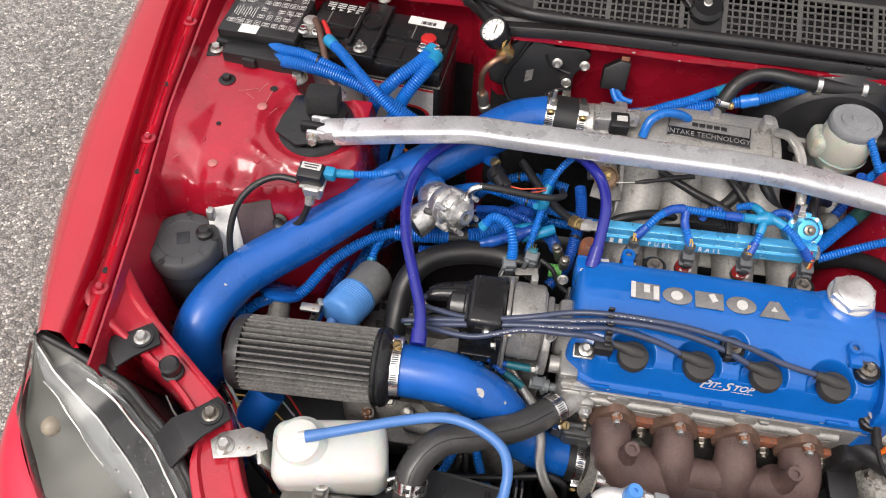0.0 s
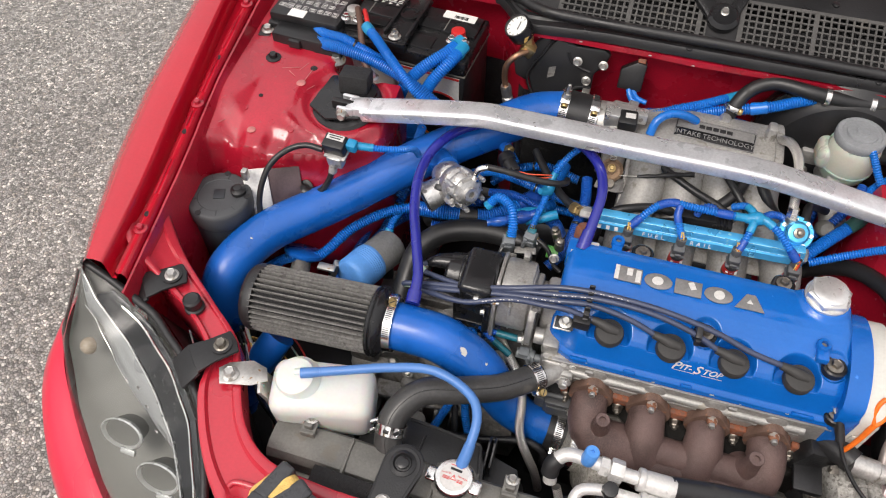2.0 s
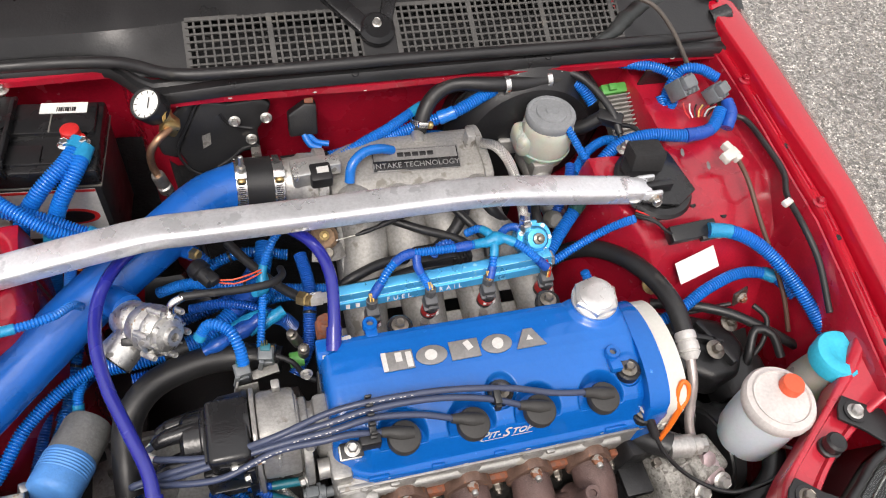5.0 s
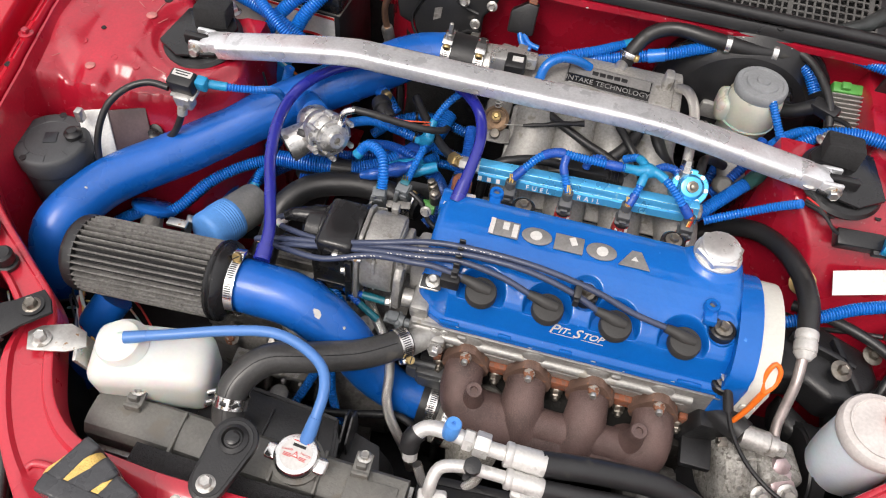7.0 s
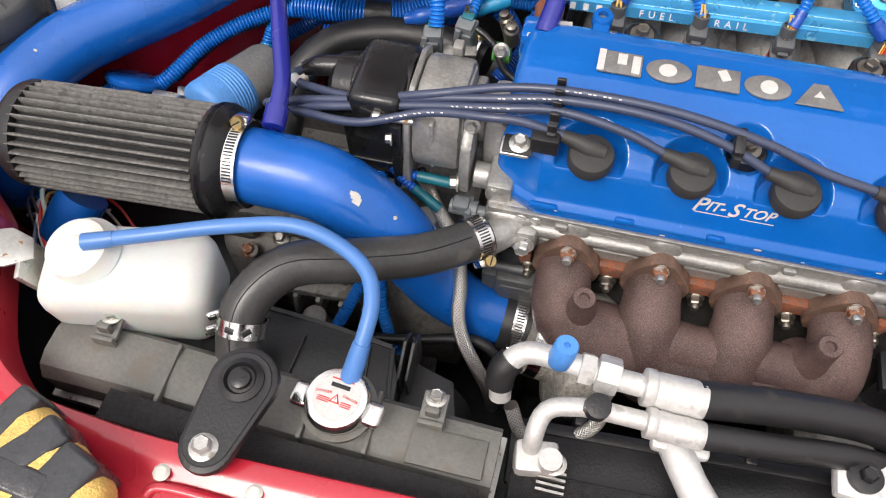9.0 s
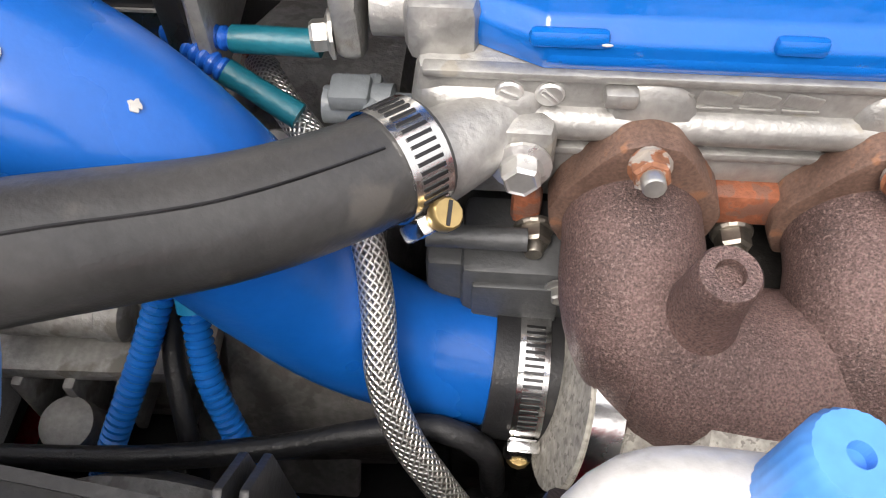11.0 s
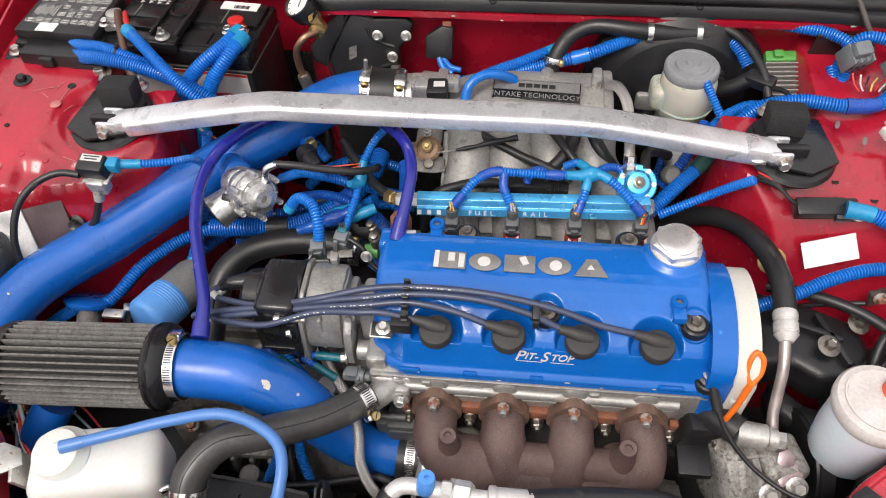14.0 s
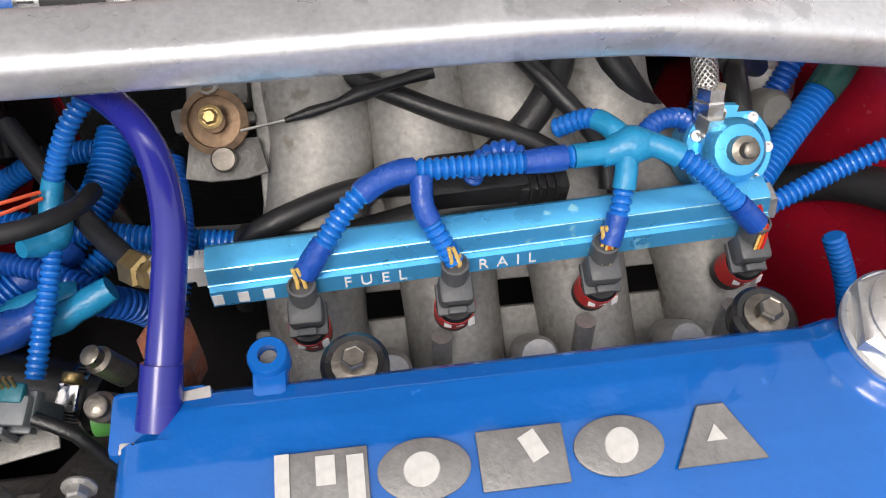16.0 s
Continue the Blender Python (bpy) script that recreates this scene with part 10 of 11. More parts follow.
# ---- purple breather hoses ----
indigo = hose("breather_hose", [(-0.402, -0.030, 0.784), (-0.406, 0.010, 0.796), (-0.424, 0.060, 0.806), (-0.445, 0.118, 0.815), (-0.455, 0.178, 0.823), (-0.448, 0.235, 0.827), (-0.420, 0.285, 0.826), (-0.370, 0.312, 0.832), (-0.290, 0.312, 0.838), (-0.225, 0.286, 0.846), (-0.190, 0.246, 0.848), (-0.178, 0.205, 0.842), (-0.181, 0.156, 0.825), (-0.188, 0.118, 0.804)], [0.0090] + [0.0078] * 12 + [0.0088], PURPLE, "indigo silicone breather hose looping under the bar")
part("cuff", tube([(-0.1835, 0.142, 0.819), (-0.188, 0.118, 0.804)], [0.0092, 0.0100], 20), PURPLE, indigo)
part("cuff", tube([(-0.402, -0.030, 0.784), (-0.403, -0.012, 0.790)], [0.0108, 0.0104], 20), PURPLE, indigo)

# ---- throttle and vacuum hoses round the intake ----
fw_hose = hose("breather_hose", [(-0.006, 0.452, 0.795), (0.000, 0.462, 0.825), (0.018, 0.482, 0.852), (0.050, 0.494, 0.866), (0.115, 0.486, 0.868), (0.176, 0.488, 0.862), (0.235, 0.498, 0.858), (0.262, 0.500, 0.845)], 0.0115, RUBBER, "black rubber hose arching along the firewall")
hose("vacuum_hose", [(0.150, 0.500, 0.872), (0.215, 0.506, 0.870), (0.255, 0.488, 0.866), (0.278, 0.455, 0.858), (0.292, 0.420, 0.846), (0.297, 0.392, 0.830)], 0.0058, RUBBER, "thin black hose dropping from the firewall")
nk_ = solo("hose_neck", tube([(-0.010, 0.430, 0.815), (-0.008, 0.446, 0.815), (-0.005, 0.456, 0.812)], 0.010, 16), CAST, "aluminium hose neck with a clamp", "pipe")
clamp_band(nk_, (-0.0005, 0.464, 0.828), (0.15, 0.45, 0.88), 0.0132, 0.008, (0, -1, 0.2))
for x, y, z in ((0.135, 0.478, 0.866), (0.205, 0.484, 0.862)):
    part("p_clip", lathe([(0.0135, -0.004), (0.0145, -0.004), (0.0145, 0.004), (0.0135, 0.004), (0.0135, -0.004)], facing((x, y + 0.008, z), (1, 0.05, 0)), 22), STEEL, fw_hose, "bright steel clip")
VAC = [
    ([(0.120, 0.300, 0.735), (0.075, 0.300, 0.790), (0.060, 0.318, 0.808), (0.055, 0.345, 0.815)], 0.0095),
    ([(-0.105, 0.330, 0.800), (-0.075, 0.308, 0.800), (-0.040, 0.290, 0.795), (0.010, 0.272, 0.785), (0.030, 0.262, 0.775)], 0.0062),
    ([(-0.020, 0.268, 0.770), (0.010, 0.285, 0.788), (0.030, 0.310, 0.805), (0.035, 0.340, 0.815)], 0.0090),
    ([(0.000, 0.320, 0.818), (0.025, 0.290, 0.805), (0.050, 0.262, 0.785), (0.052, 0.245, 0.77)], 0.0060),
    ([(-0.165, 0.255, 0.735), (-0.130, 0.238, 0.748), (-0.085, 0.238, 0.758), (-0.040, 0.245, 0.762), (0.01, 0.25, 0.76)], 0.0098),
    ([(0.125, 0.262, 0.806), (0.127, 0.285, 0.812), (0.140, 0.305, 0.800), (0.165, 0.320, 0.780)], 0.0068),
]
for c_, r_ in VAC:
    hose("vacuum_hose", c_, r_, RUBBER, "black rubber vacuum hose over the intake runners", "hose", "vacuum hoses")
heater_ = hose("coolant_hose", [(-0.250, 0.175, 0.700), (-0.310, 0.192, 0.700), (-0.365, 0.188, 0.702), (-0.418, 0.168, 0.698), (-0.447, 0.135, 0.685), (-0.456, 0.095, 0.655), (-0.452, 0.03, 0.62), (-0.43, 0.0, 0.60)], 0.0185, RUBBER, "thick black heater hose curving behind the distributor", n=22)
clamp_band(heater_, (-0.262, 0.179, 0.700), (-1, 0.25, 0), 0.0188, 0.011, (0, -0.4, 1))
solo("hose_clamp", lathe([(0.0188, -0.006), (0.0200, -0.006), (0.0200, 0.006), (0.0188, 0.006), (0.0188, -0.006)], facing((-0.454, 0.052, 0.634), (0, -0.8, -0.6)), 28), STEEL, "bright steel clamp on the heater hose", "clamp")
solo("green_union", merge(lathe([(0.010, 0), (0.010, 0.018)], facing((-0.240, 0.150, 0.740), (1, 0, 0)), 16)), GREEN, "green plastic hose union behind the distributor", "connector")
solo("rusty_stud", lathe([(0.013, 0), (0.014, 0.012), (0.014, 0.03), (0.011, 0.034)], pose(-0.190, 0.160, 0.765, -12, 0, 0), 8), RUST, "rusty hexagonal sender by the cover", "sensor")
for p, d in (((-0.232, 0.172, 0.762), (-0.3, 0, 1)), ((-0.222, 0.140, 0.780), (0, -0.3, 1))):
    solo("fastener", lathe([(0.0075, -0.02), (0.0075, 0.003), (0.0055, 0.005), (0.0055, 0.010), (0.004, 0.011)], facing(p, d), 14), TARNISHED, "tarnished bolt head on the cylinder head end", "bolt", "head end bolts")

# braided lines
fuel_return = hose("braided_line", [(0.078, 0.400, 0.835), (0.088, 0.378, 0.850), (0.098, 0.345, 0.852), (0.102, 0.300, 0.838), (0.103, 0.265, 0.815), (0.104, 0.255, 0.802)], 0.0072, BRAID, "braided steel fuel return line", uv=True, step=0.004)
part("hose_end", lathe([(0.0090, 0), (0.0090, 0.014), (0.0080, 0.015), (0.0080, 0.022)], facing((0.104, 0.258, 0.806), (-0.02, 0.45, 0.9)), 6), STEEL, fuel_return, "bright hexagonal hose end")
solo("line_fitting", lathe([(0.0095, 0), (0.0095, 0.010), (0.0082, 0.011), (0.0082, 0.02)], facing((0.104, 0.252, 0.795), (0, 0.3, 1)), 6), ZINC, "zinc hose end fitting on the regulator", "fitting")
oil_feed = hose("braided_line", [(-0.290, 0.040, 0.660), (-0.280, 0.022, 0.672), (-0.267, 0.000, 0.677), (-0.250, -0.021, 0.675), (-0.235, -0.038, 0.671), (-0.227, -0.055, 0.664), (-0.221, -0.076, 0.648), (-0.218, -0.097, 0.630), (-0.209, -0.113, 0.610), (-0.196, -0.124, 0.590), (-0.180, -0.134, 0.56), (-0.17, -0.14, 0.52)], 0.0069, BRAID, "braided steel turbo oil feed line", uv=True, step=0.004)
part("hose_end", lathe([(0.0085, 0), (0.0085, 0.012), (0.0072, 0.013), (0.0072, 0.020)], facing((-0.290, 0.040, 0.660), (0.5, -0.85, 0.5)), 6), STEEL, oil_feed, "bright hexagonal hose end")
hose("coolant_pipe", [(-0.40, -0.118, 0.562), (-0.33, -0.116, 0.568), (-0.268, -0.108, 0.572), (-0.231, -0.103, 0.582), (-0.197, -0.100, 0.587), (-0.177, -0.105, 0.578), (-0.172, -0.110, 0.545)], 0.0058, BLACK, "thin black coolant pipe below the hose")
for c_ in ([(-0.312, -0.02, 0.640), (-0.322, -0.050, 0.615), (-0.335, -0.076, 0.585), (-0.350, -0.102, 0.556), (-0.362, -0.115, 0.53)], [(-0.312, -0.050, 0.612), (-0.306, -0.077, 0.580), (-0.299, -0.090, 0.560), (-0.288, -0.104, 0.536), (-0.270, -0.12, 0.52)]):
    loom(c_, 0.0074, "blue corrugated loom dropping beside the gearbox", LOOM_BLUE, ((0.0, 0.12, TEAL_TAPE),))
hose("coolant_pipe", [(-0.322, -0.040, 0.610), (-0.325, -0.066, 0.580), (-0.318, -0.095, 0.556), (-0.314, -0.112, 0.53)], 0.0052, BLACK, "thin black pipe dropping beside the gearbox")

# ---- wiring looms ----
T, N = TEAL_TAPE, BLUE_TAPE
loom([(-0.463, 0.448, 0.872), (-0.480, 0.418, 0.868), (-0.515, 0.388, 0.850), (-0.545, 0.368, 0.815), (-0.556, 0.345, 0.770), (-0.560, 0.318, 0.730), (-0.565, 0.300, 0.690)], 0.0120, tape=((0.0, 0.07, T),))
loom([(-0.458, 0.440, 0.868), (-0.470, 0.405, 0.862), (-0.495, 0.378, 0.835), (-0.515, 0.365, 0.790), (-0.530, 0.345, 0.730), (-0.535, 0.325, 0.690)], 0.0120, tape=((0.0, 0.10, T), (0.55, 0.7, T)))
loom([(-0.735, 0.418, 0.848), (-0.705, 0.400, 0.852), (-0.665, 0.384, 0.862), (-0.610, 0.374, 0.860), (-0.560, 0.364, 0.850), (-0.515, 0.355, 0.832), (-0.480, 0.345, 0.815), (-0.44, 0.335, 0.80)], 0.0115, tape=((0.92, 1.0, T),))
loom([(-0.730, 0.430, 0.852), (-0.700, 0.412, 0.862), (-0.660, 0.400, 0.868), (-0.615, 0.386, 0.862), (-0.575, 0.378, 0.850), (-0.54, 0.37, 0.83)], 0.0100)
loom([(-0.628, 0.425, 0.884), (-0.602, 0.400, 0.884), (-0.570, 0.372, 0.874), (-0.535, 0.345, 0.860), (-0.505, 0.330, 0.842), (-0.47, 0.325, 0.82)], 0.0095, tape=((0.0, 0.12, T),))
loom([(-0.566, 0.186, 0.846), (-0.548, 0.190, 0.843), (-0.522, 0.196, 0.840), (-0.496, 0.206, 0.836), (-0.482, 0.228, 0.820), (-0.478, 0.250, 0.780)], 0.0062, tape=((0.0, 0.2, T),))
loom([(-0.49, 0.30, 0.80), (-0.50, 0.295, 0.76), (-0.505, 0.28, 0.71), (-0.52, 0.25, 0.67)], 0.0085, tape=((0.3, 0.7, T),))
loom([(-0.40, 0.335, 0.735), (-0.385, 0.345, 0.760), (-0.36, 0.352, 0.75), (-0.33, 0.33, 0.73)], 0.0085, "blue corrugated loom under the charge pipe", LOOM_BLUE)
solo("battery_cable", tube([(-0.660, 0.470, 0.882), (-0.645, 0.440, 0.886), (-0.630, 0.405, 0.872), (-0.615, 0.372, 0.852), (-0.590, 0.352, 0.838)], 0.0055, 12), TERRACOTTA, "brown negative battery cable", "cable")
solo("battery_cable", tube([(-0.645, 0.465, 0.884), (-0.632, 0.440, 0.890), (-0.622, 0.420, 0.886)], 0.0042, 10), LABEL_RED, "red and blue striped battery lead", "cable")
# across the gearbox
loom([(-0.70, 0.050, 0.640), (-0.655, 0.075, 0.662), (-0.612, 0.088, 0.664), (-0.569, 0.150, 0.682), (-0.513, 0.198, 0.692), (-0.450, 0.222, 0.692), (-0.373, 0.228, 0.692), (-0.305, 0.238, 0.694), (-0.250, 0.285, 0.70)], 0.0100, tape=((0.62, 0.66, BLACK),))
loom([(-0.60, 0.11, 0.655), (-0.56, 0.165, 0.675), (-0.50, 0.21, 0.682), (-0.43, 0.235, 0.682)], 0.0060, "black corrugated loom beside the blue ones", BLACK)
loom([(-0.480, 0.205, 0.704), (-0.426, 0.208, 0.706), (-0.354, 0.222, 0.704), (-0.300, 0.258, 0.712), (-0.262, 0.305, 0.720), (-0.25, 0.35, 0.73)], 0.0145, tape=((0.28, 0.38, BLACK), (0.62, 0.75, N)))
loom([(-0.440, 0.185, 0.690), (-0.380, 0.195, 0.690), (-0.325, 0.205, 0.715), (-0.300, 0.215, 0.73), (-0.270, 0.225, 0.735), (-0.242, 0.230, 0.716), (-0.228, 0.234, 0.685)], 0.0112, material=LOOM_DARK, tape=((0.60, 0.78, T),))
loom([(-0.500, 0.205, 0.690), (-0.512, 0.190, 0.670), (-0.515, 0.170, 0.650), (-0.512, 0.160, 0.63)], 0.0078, tape=((0.5, 0.8, T),))
loom([(-0.225, 0.300, 0.828), (-0.242, 0.284, 0.815), (-0.258, 0.262, 0.788), (-0.262, 0.235, 0.768), (-0.268, 0.205, 0.755), (-0.274, 0.175, 0.742)], 0.0062, tape=((0.35, 0.55, T),))
loom([(-0.345, 0.178, 0.782), (-0.330, 0.184, 0.800), (-0.308, 0.172, 0.802), (-0.298, 0.152, 0.790), (-0.296, 0.138, 0.772)], 0.0085, "blue corrugated loom into a grey connector", tape=((0.0, 0.1, T),))
loom([(-0.40, 0.305, 0.71), (-0.36, 0.295, 0.735), (-0.32, 0.280, 0.745), (-0.28, 0.272, 0.742), (-0.22, 0.262, 0.735), (-0.16, 0.255, 0.730)], 0.0085, material=LOOM_BLUE)
loom([(-0.36, 0.27, 0.71), (-0.32, 0.262, 0.725), (-0.285, 0.25, 0.728), (-0.25, 0.235, 0.72)], 0.0078, material=LOOM_DARK)
loom([(-0.235, 0.150, 0.700), (-0.215, 0.175, 0.715), (-0.205, 0.215, 0.735), (-0.200, 0.255, 0.75), (-0.205, 0.30, 0.76)], 0.0100, "smooth dark blue hose behind the head", LOOM_DARK, pitch=0.003)
for k, p in enumerate(((-0.262, 0.215, 0.738), (-0.292, 0.208, 0.738), (-0.322, 0.200, 0.728))):
    b_ = tube([(p[0] - 0.024, p[1] - 0.006, p[2] - 0.006), p, (p[0] + 0.024, p[1] + 0.010, p[2] + 0.006)], [0.0075, 0.0095, 0.0075], 16, 0.004, lumpy=0.5)
    solo("taped_junction", b_, (TEAL_TAPE, BLUE_TAPE, LOOM_DARK)[k], "lumpy loom junction wrapped in tape", "wiring loom", "taped junctions")
solo("taped_junction", tube([(-0.272, 0.232, 0.782), (-0.262, 0.245, 0.772), (-0.258, 0.262, 0.780)], [0.0065, 0.0095, 0.0065], 14, 0.004, lumpy=0.5), TEAL_TAPE, "lumpy loom junction wrapped in teal tape", "wiring loom", "taped junctions")
# coil and sensor connectors behind the distributor
for p, r in (((-0.299, 0.136, 0.752), 8), ((-0.268, 0.150, 0.756), -10)):
    cn = thing("sensor_connector", p, "grey plastic sensor connector with open clip", "connector", "sensor connectors")
    part("shell", merge(box((0.018, 0.015, 0.040), p, (12, 0, r), 0.002), box((0.020, 0.017, 0.010), (p[0], p[1], p[2] + 0.010), (12, 0, r), 0.0015)), GREY_PLASTIC, cn)
    part("latch", merge(box((0.006, 0.004, 0.026), (p[0] - 0.008, p[1] - 0.011, p[2] + 0.004), (6, 10, r), 0.001), box((0.012, 0.003, 0.008), (p[0] + 0.001, p[1] - 0.0105, p[2] + 0.006), (12, 0, r), 0.001)), GREY_PLASTIC, cn)
    part("seal", box((0.013, 0.010, 0.006), (p[0] + 0.0005, p[1] + 0.004, p[2] + 0.020), (12, 0, r), 0.002), TEAL_DARK, cn, "teal wire seal")
    part("wires", merge(*[tube([(p[0] - 0.003 + 0.003 * k, p[1] + 0.004, p[2] + 0.018), (p[0] - 0.003 + 0.003 * k, p[1] + 0.008, p[2] + 0.030)], 0.0010, 6) for k in range(3)]), BRASS, cn)
cb = thing("connector_bracket", (-0.285, 0.125, 0.735), "bent grey steel bracket holding two sensor connectors", "bracket")
part("arm", merge(box((0.034, 0.012, 0.0025), (-0.272, 0.137, 0.746), (8, 0, 10), 0.001), box((0.0025, 0.030, 0.034), (-0.308, 0.130, 0.742), (0, 12, -12), 0.001), box((0.028, 0.0025, 0.030), (-0.296, 0.117, 0.738), (-10, 0, 6), 0.001)), CAST_DULL, cb)
solo("sensor_lead", tube([(-0.256, 0.140, 0.775), (-0.238, 0.132, 0.768), (-0.224, 0.120, 0.748), (-0.212, 0.115, 0.742)], 0.0036, 10), BLACK, "thin black sensor lead", "wire")
it = thing("air_temp_sensor", (-0.325, 0.255, 0.79), "black plug-in air temperature sensor", "sensor")
part("plug", merge(lathe([(0.012, 0), (0.014, 0.004), (0.014, 0.014), (0.011, 0.016), (0.011, 0.034)], facing((-0.342, 0.276, 0.800), (0.6, -0.75, -0.1)), 22), box((0.012, 0.02, 0.012), (-0.322, 0.252, 0.802), (0, 0, 35), 0.002)), BLACK, it)
part("lead", merge(tube([(-0.316, 0.252, 0.796), (-0.297, 0.246, 0.800), (-0.278, 0.248, 0.802), (-0.260, 0.258, 0.796)], 0.0011, 6), tube([(-0.316, 0.250, 0.794), (-0.295, 0.241, 0.798), (-0.276, 0.244, 0.799), (-0.260, 0.256, 0.793)], 0.0011, 6)), CORAL, it, "thin pink wires")
solo("oil_line", tube([(-0.300, 0.330, 0.770), (-0.275, 0.295, 0.765), (-0.245, 0.255, 0.765), (-0.215, 0.220, 0.775), (-0.205, 0.21, 0.782)], 0.0066, 14), RUBBER, "dark hose with brass end at the fuel rail", "hose")
solo("brass_fitting", lathe([(0.010, 0), (0.010, 0.012), (0.008, 0.014), (0.008, 0.02)], facing((-0.216, 0.219, 0.776), (0.7, -0.55, 0.3)), 6), BRASS, "brass hexagonal hose end fitting", "fitting")
hose("vacuum_hose", [(-0.172, 0.235, 0.690), (-0.166, 0.237, 0.740), (-0.150, 0.240, 0.766), (-0.128, 0.248, 0.770), (-0.104, 0.257, 0.770), (-0.080, 0.262, 0.768), (-0.050, 0.266, 0.760)], 0.0072, RUBBER, "black rubber vacuum hose beside the runner")

# injector harness over the fuel rail
loom([(-0.124, 0.197, 0.788), (-0.112, 0.206, 0.802), (-0.095, 0.221, 0.815), (-0.075, 0.232, 0.819), (-0.045, 0.234, 0.818), (-0.010, 0.234, 0.817), (0.025, 0.236, 0.816), (0.052, 0.238, 0.815)], 0.0067, "blue corrugated injector harness over the fuel rail", tape=((0.0, 0.12, N), (0.28, 0.44, N), (0.72, 0.84, N), (0.86, 1.0, T)))
loom([(-0.046, 0.198, 0.784), (-0.053, 0.207, 0.796), (-0.060, 0.218, 0.808), (-0.060, 0.229, 0.816)], 0.0064, "blue corrugated injector branch loom", tape=((0.6, 1.0, N),))
loom([(0.038, 0.198, 0.786), (0.044, 0.212, 0.800), (0.048, 0.226, 0.812), (0.050, 0.236, 0.816)], 0.0062, "blue corrugated injector branch loom", tape=((0.0, 0.4, N), (0.7, 1.0, T)))
loom([(0.120, 0.200, 0.788), (0.104, 0.210, 0.802), (0.085, 0.224, 0.814), (0.065, 0.236, 0.819), (0.052, 0.240, 0.817)], 0.0066, "blue corrugated injector branch loom", tape=((0.0, 0.25, N), (0.7, 1.0, T)))
loom([(0.052, 0.240, 0.816), (0.044, 0.252, 0.818), (0.036, 0.262, 0.814), (0.02, 0.268, 0.80)], 0.0064, "blue corrugated injector branch loom", tape=((0.0, 0.5, T),))
loom([(0.060, 0.246, 0.812), (0.075, 0.258, 0.812), (0.092, 0.262, 0.806), (0.100, 0.262, 0.79)], 0.0064, "blue corrugated injector branch loom", LOOM_DARK)
loom([(0.0, 0.240, 0.806), (-0.012, 0.247, 0.812), (-0.025, 0.247, 0.806), (-0.03, 0.245, 0.79)], 0.0064, "blue corrugated injector branch loom", LOOM_DARK)
solo("taped_junction", tube([(0.036, 0.236, 0.814), (0.052, 0.239, 0.817), (0.066, 0.238, 0.817)], [0.0068, 0.0086, 0.0068], 14, 0.003, lumpy=0.45), TEAL_TAPE, "lumpy loom junction wrapped in teal tape", "wiring loom", "taped junctions")
for px in (-0.126, -0.046, 0.036, 0.122):
    for k, c_ in enumerate((YELLOW_FOAM, ORANGE, LABEL_RED if px > 0.1 else YELLOW_FOAM)):
        solo("injector_wire", tube([(px - 0.002 + 0.002 * k, 0.191, 0.777), (px - 0.001 + 0.002 * k, 0.194, 0.783), (px + 0.001 + 0.001 * k, 0.199, 0.790)], 0.0008, 6), c_, "thin coloured wire into the injector plug", "wire", "injector wires")
solo("idle_valve", merge(box((0.060, 0.030, 0.020), (-0.025, 0.256, 0.775), (0, 0, 2), 0.004), box((0.03, 0.02, 0.02), (0.012, 0.250, 0.772), bevel=0.003), *[box((0.002, 0.022, 0.022), (0.004 + 0.005 * k, 0.250, 0.774), bevel=0) for k in range(4)]), BLACK, "black plastic idle valve under the harness", "valve")

# firewall and right-hand looms
loom([(-0.140, 0.440, 0.798), (-0.10, 0.448, 0.802), (-0.055, 0.456, 0.808), (0.000, 0.463, 0.822), (0.055, 0.466, 0.840), (0.100, 0.482, 0.850), (0.155, 0.506, 0.853), (0.217, 0.510, 0.853), (0.262, 0.488, 0.846), (0.280, 0.465, 0.828)], 0.0105, tape=((0.38, 0.44, LOOM_BLUE), (0.62, 0.66, T)))
loom([(-0.125, 0.432, 0.805), (-0.09, 0.445, 0.816), (-0.05, 0.462, 0.822), (-0.018, 0.482, 0.824), (0.008, 0.496, 0.826)], 0.0090, tape=((0.88, 1.0, T),))
loom([(-0.13, 0.436, 0.790), (-0.07, 0.450, 0.794), (-0.02, 0.462, 0.80), (0.03, 0.472, 0.79), (0.06, 0.48, 0.77)], 0.0070)
hose("vacuum_hose", [(-0.124, 0.368, 0.820), (-0.118, 0.382, 0.840), (-0.098, 0.396, 0.848), (-0.072, 0.404, 0.842), (-0.055, 0.412, 0.828)], 0.0070, LOOM_BLUE, "smooth blue vacuum hose on the plenum")
loom([(0.255, 0.520, 0.868), (0.300, 0.512, 0.870), (0.345, 0.498, 0.872), (0.390, 0.478, 0.874), (0.412, 0.458, 0.866), (0.405, 0.44, 0.845), (0.40, 0.43, 0.80)], 0.0095, tape=((0.0, 0.06, CREAM),))
loom([(0.398, 0.442, 0.812), (0.400, 0.455, 0.850), (0.418, 0.465, 0.880), (0.445, 0.458, 0.885), (0.470, 0.442, 0.878)], 0.0095, tape=((0.0, 0.2, T),))
loom([(0.138, 0.238, 0.752), (0.175, 0.275, 0.765), (0.208, 0.305, 0.782), (0.245, 0.345, 0.808), (0.280, 0.366, 0.832), (0.330, 0.368, 0.846), (0.385, 0.356, 0.850), (0.430, 0.362, 0.852), (0.456, 0.388, 0.862)], 0.0112, tape=((0.22, 0.30, mat("dark_green_tape", (0.01, 0.07, 0.06), 0.35, 0.0, 0.15, 40, 0.001, 120)), (0.80, 0.90, N)))
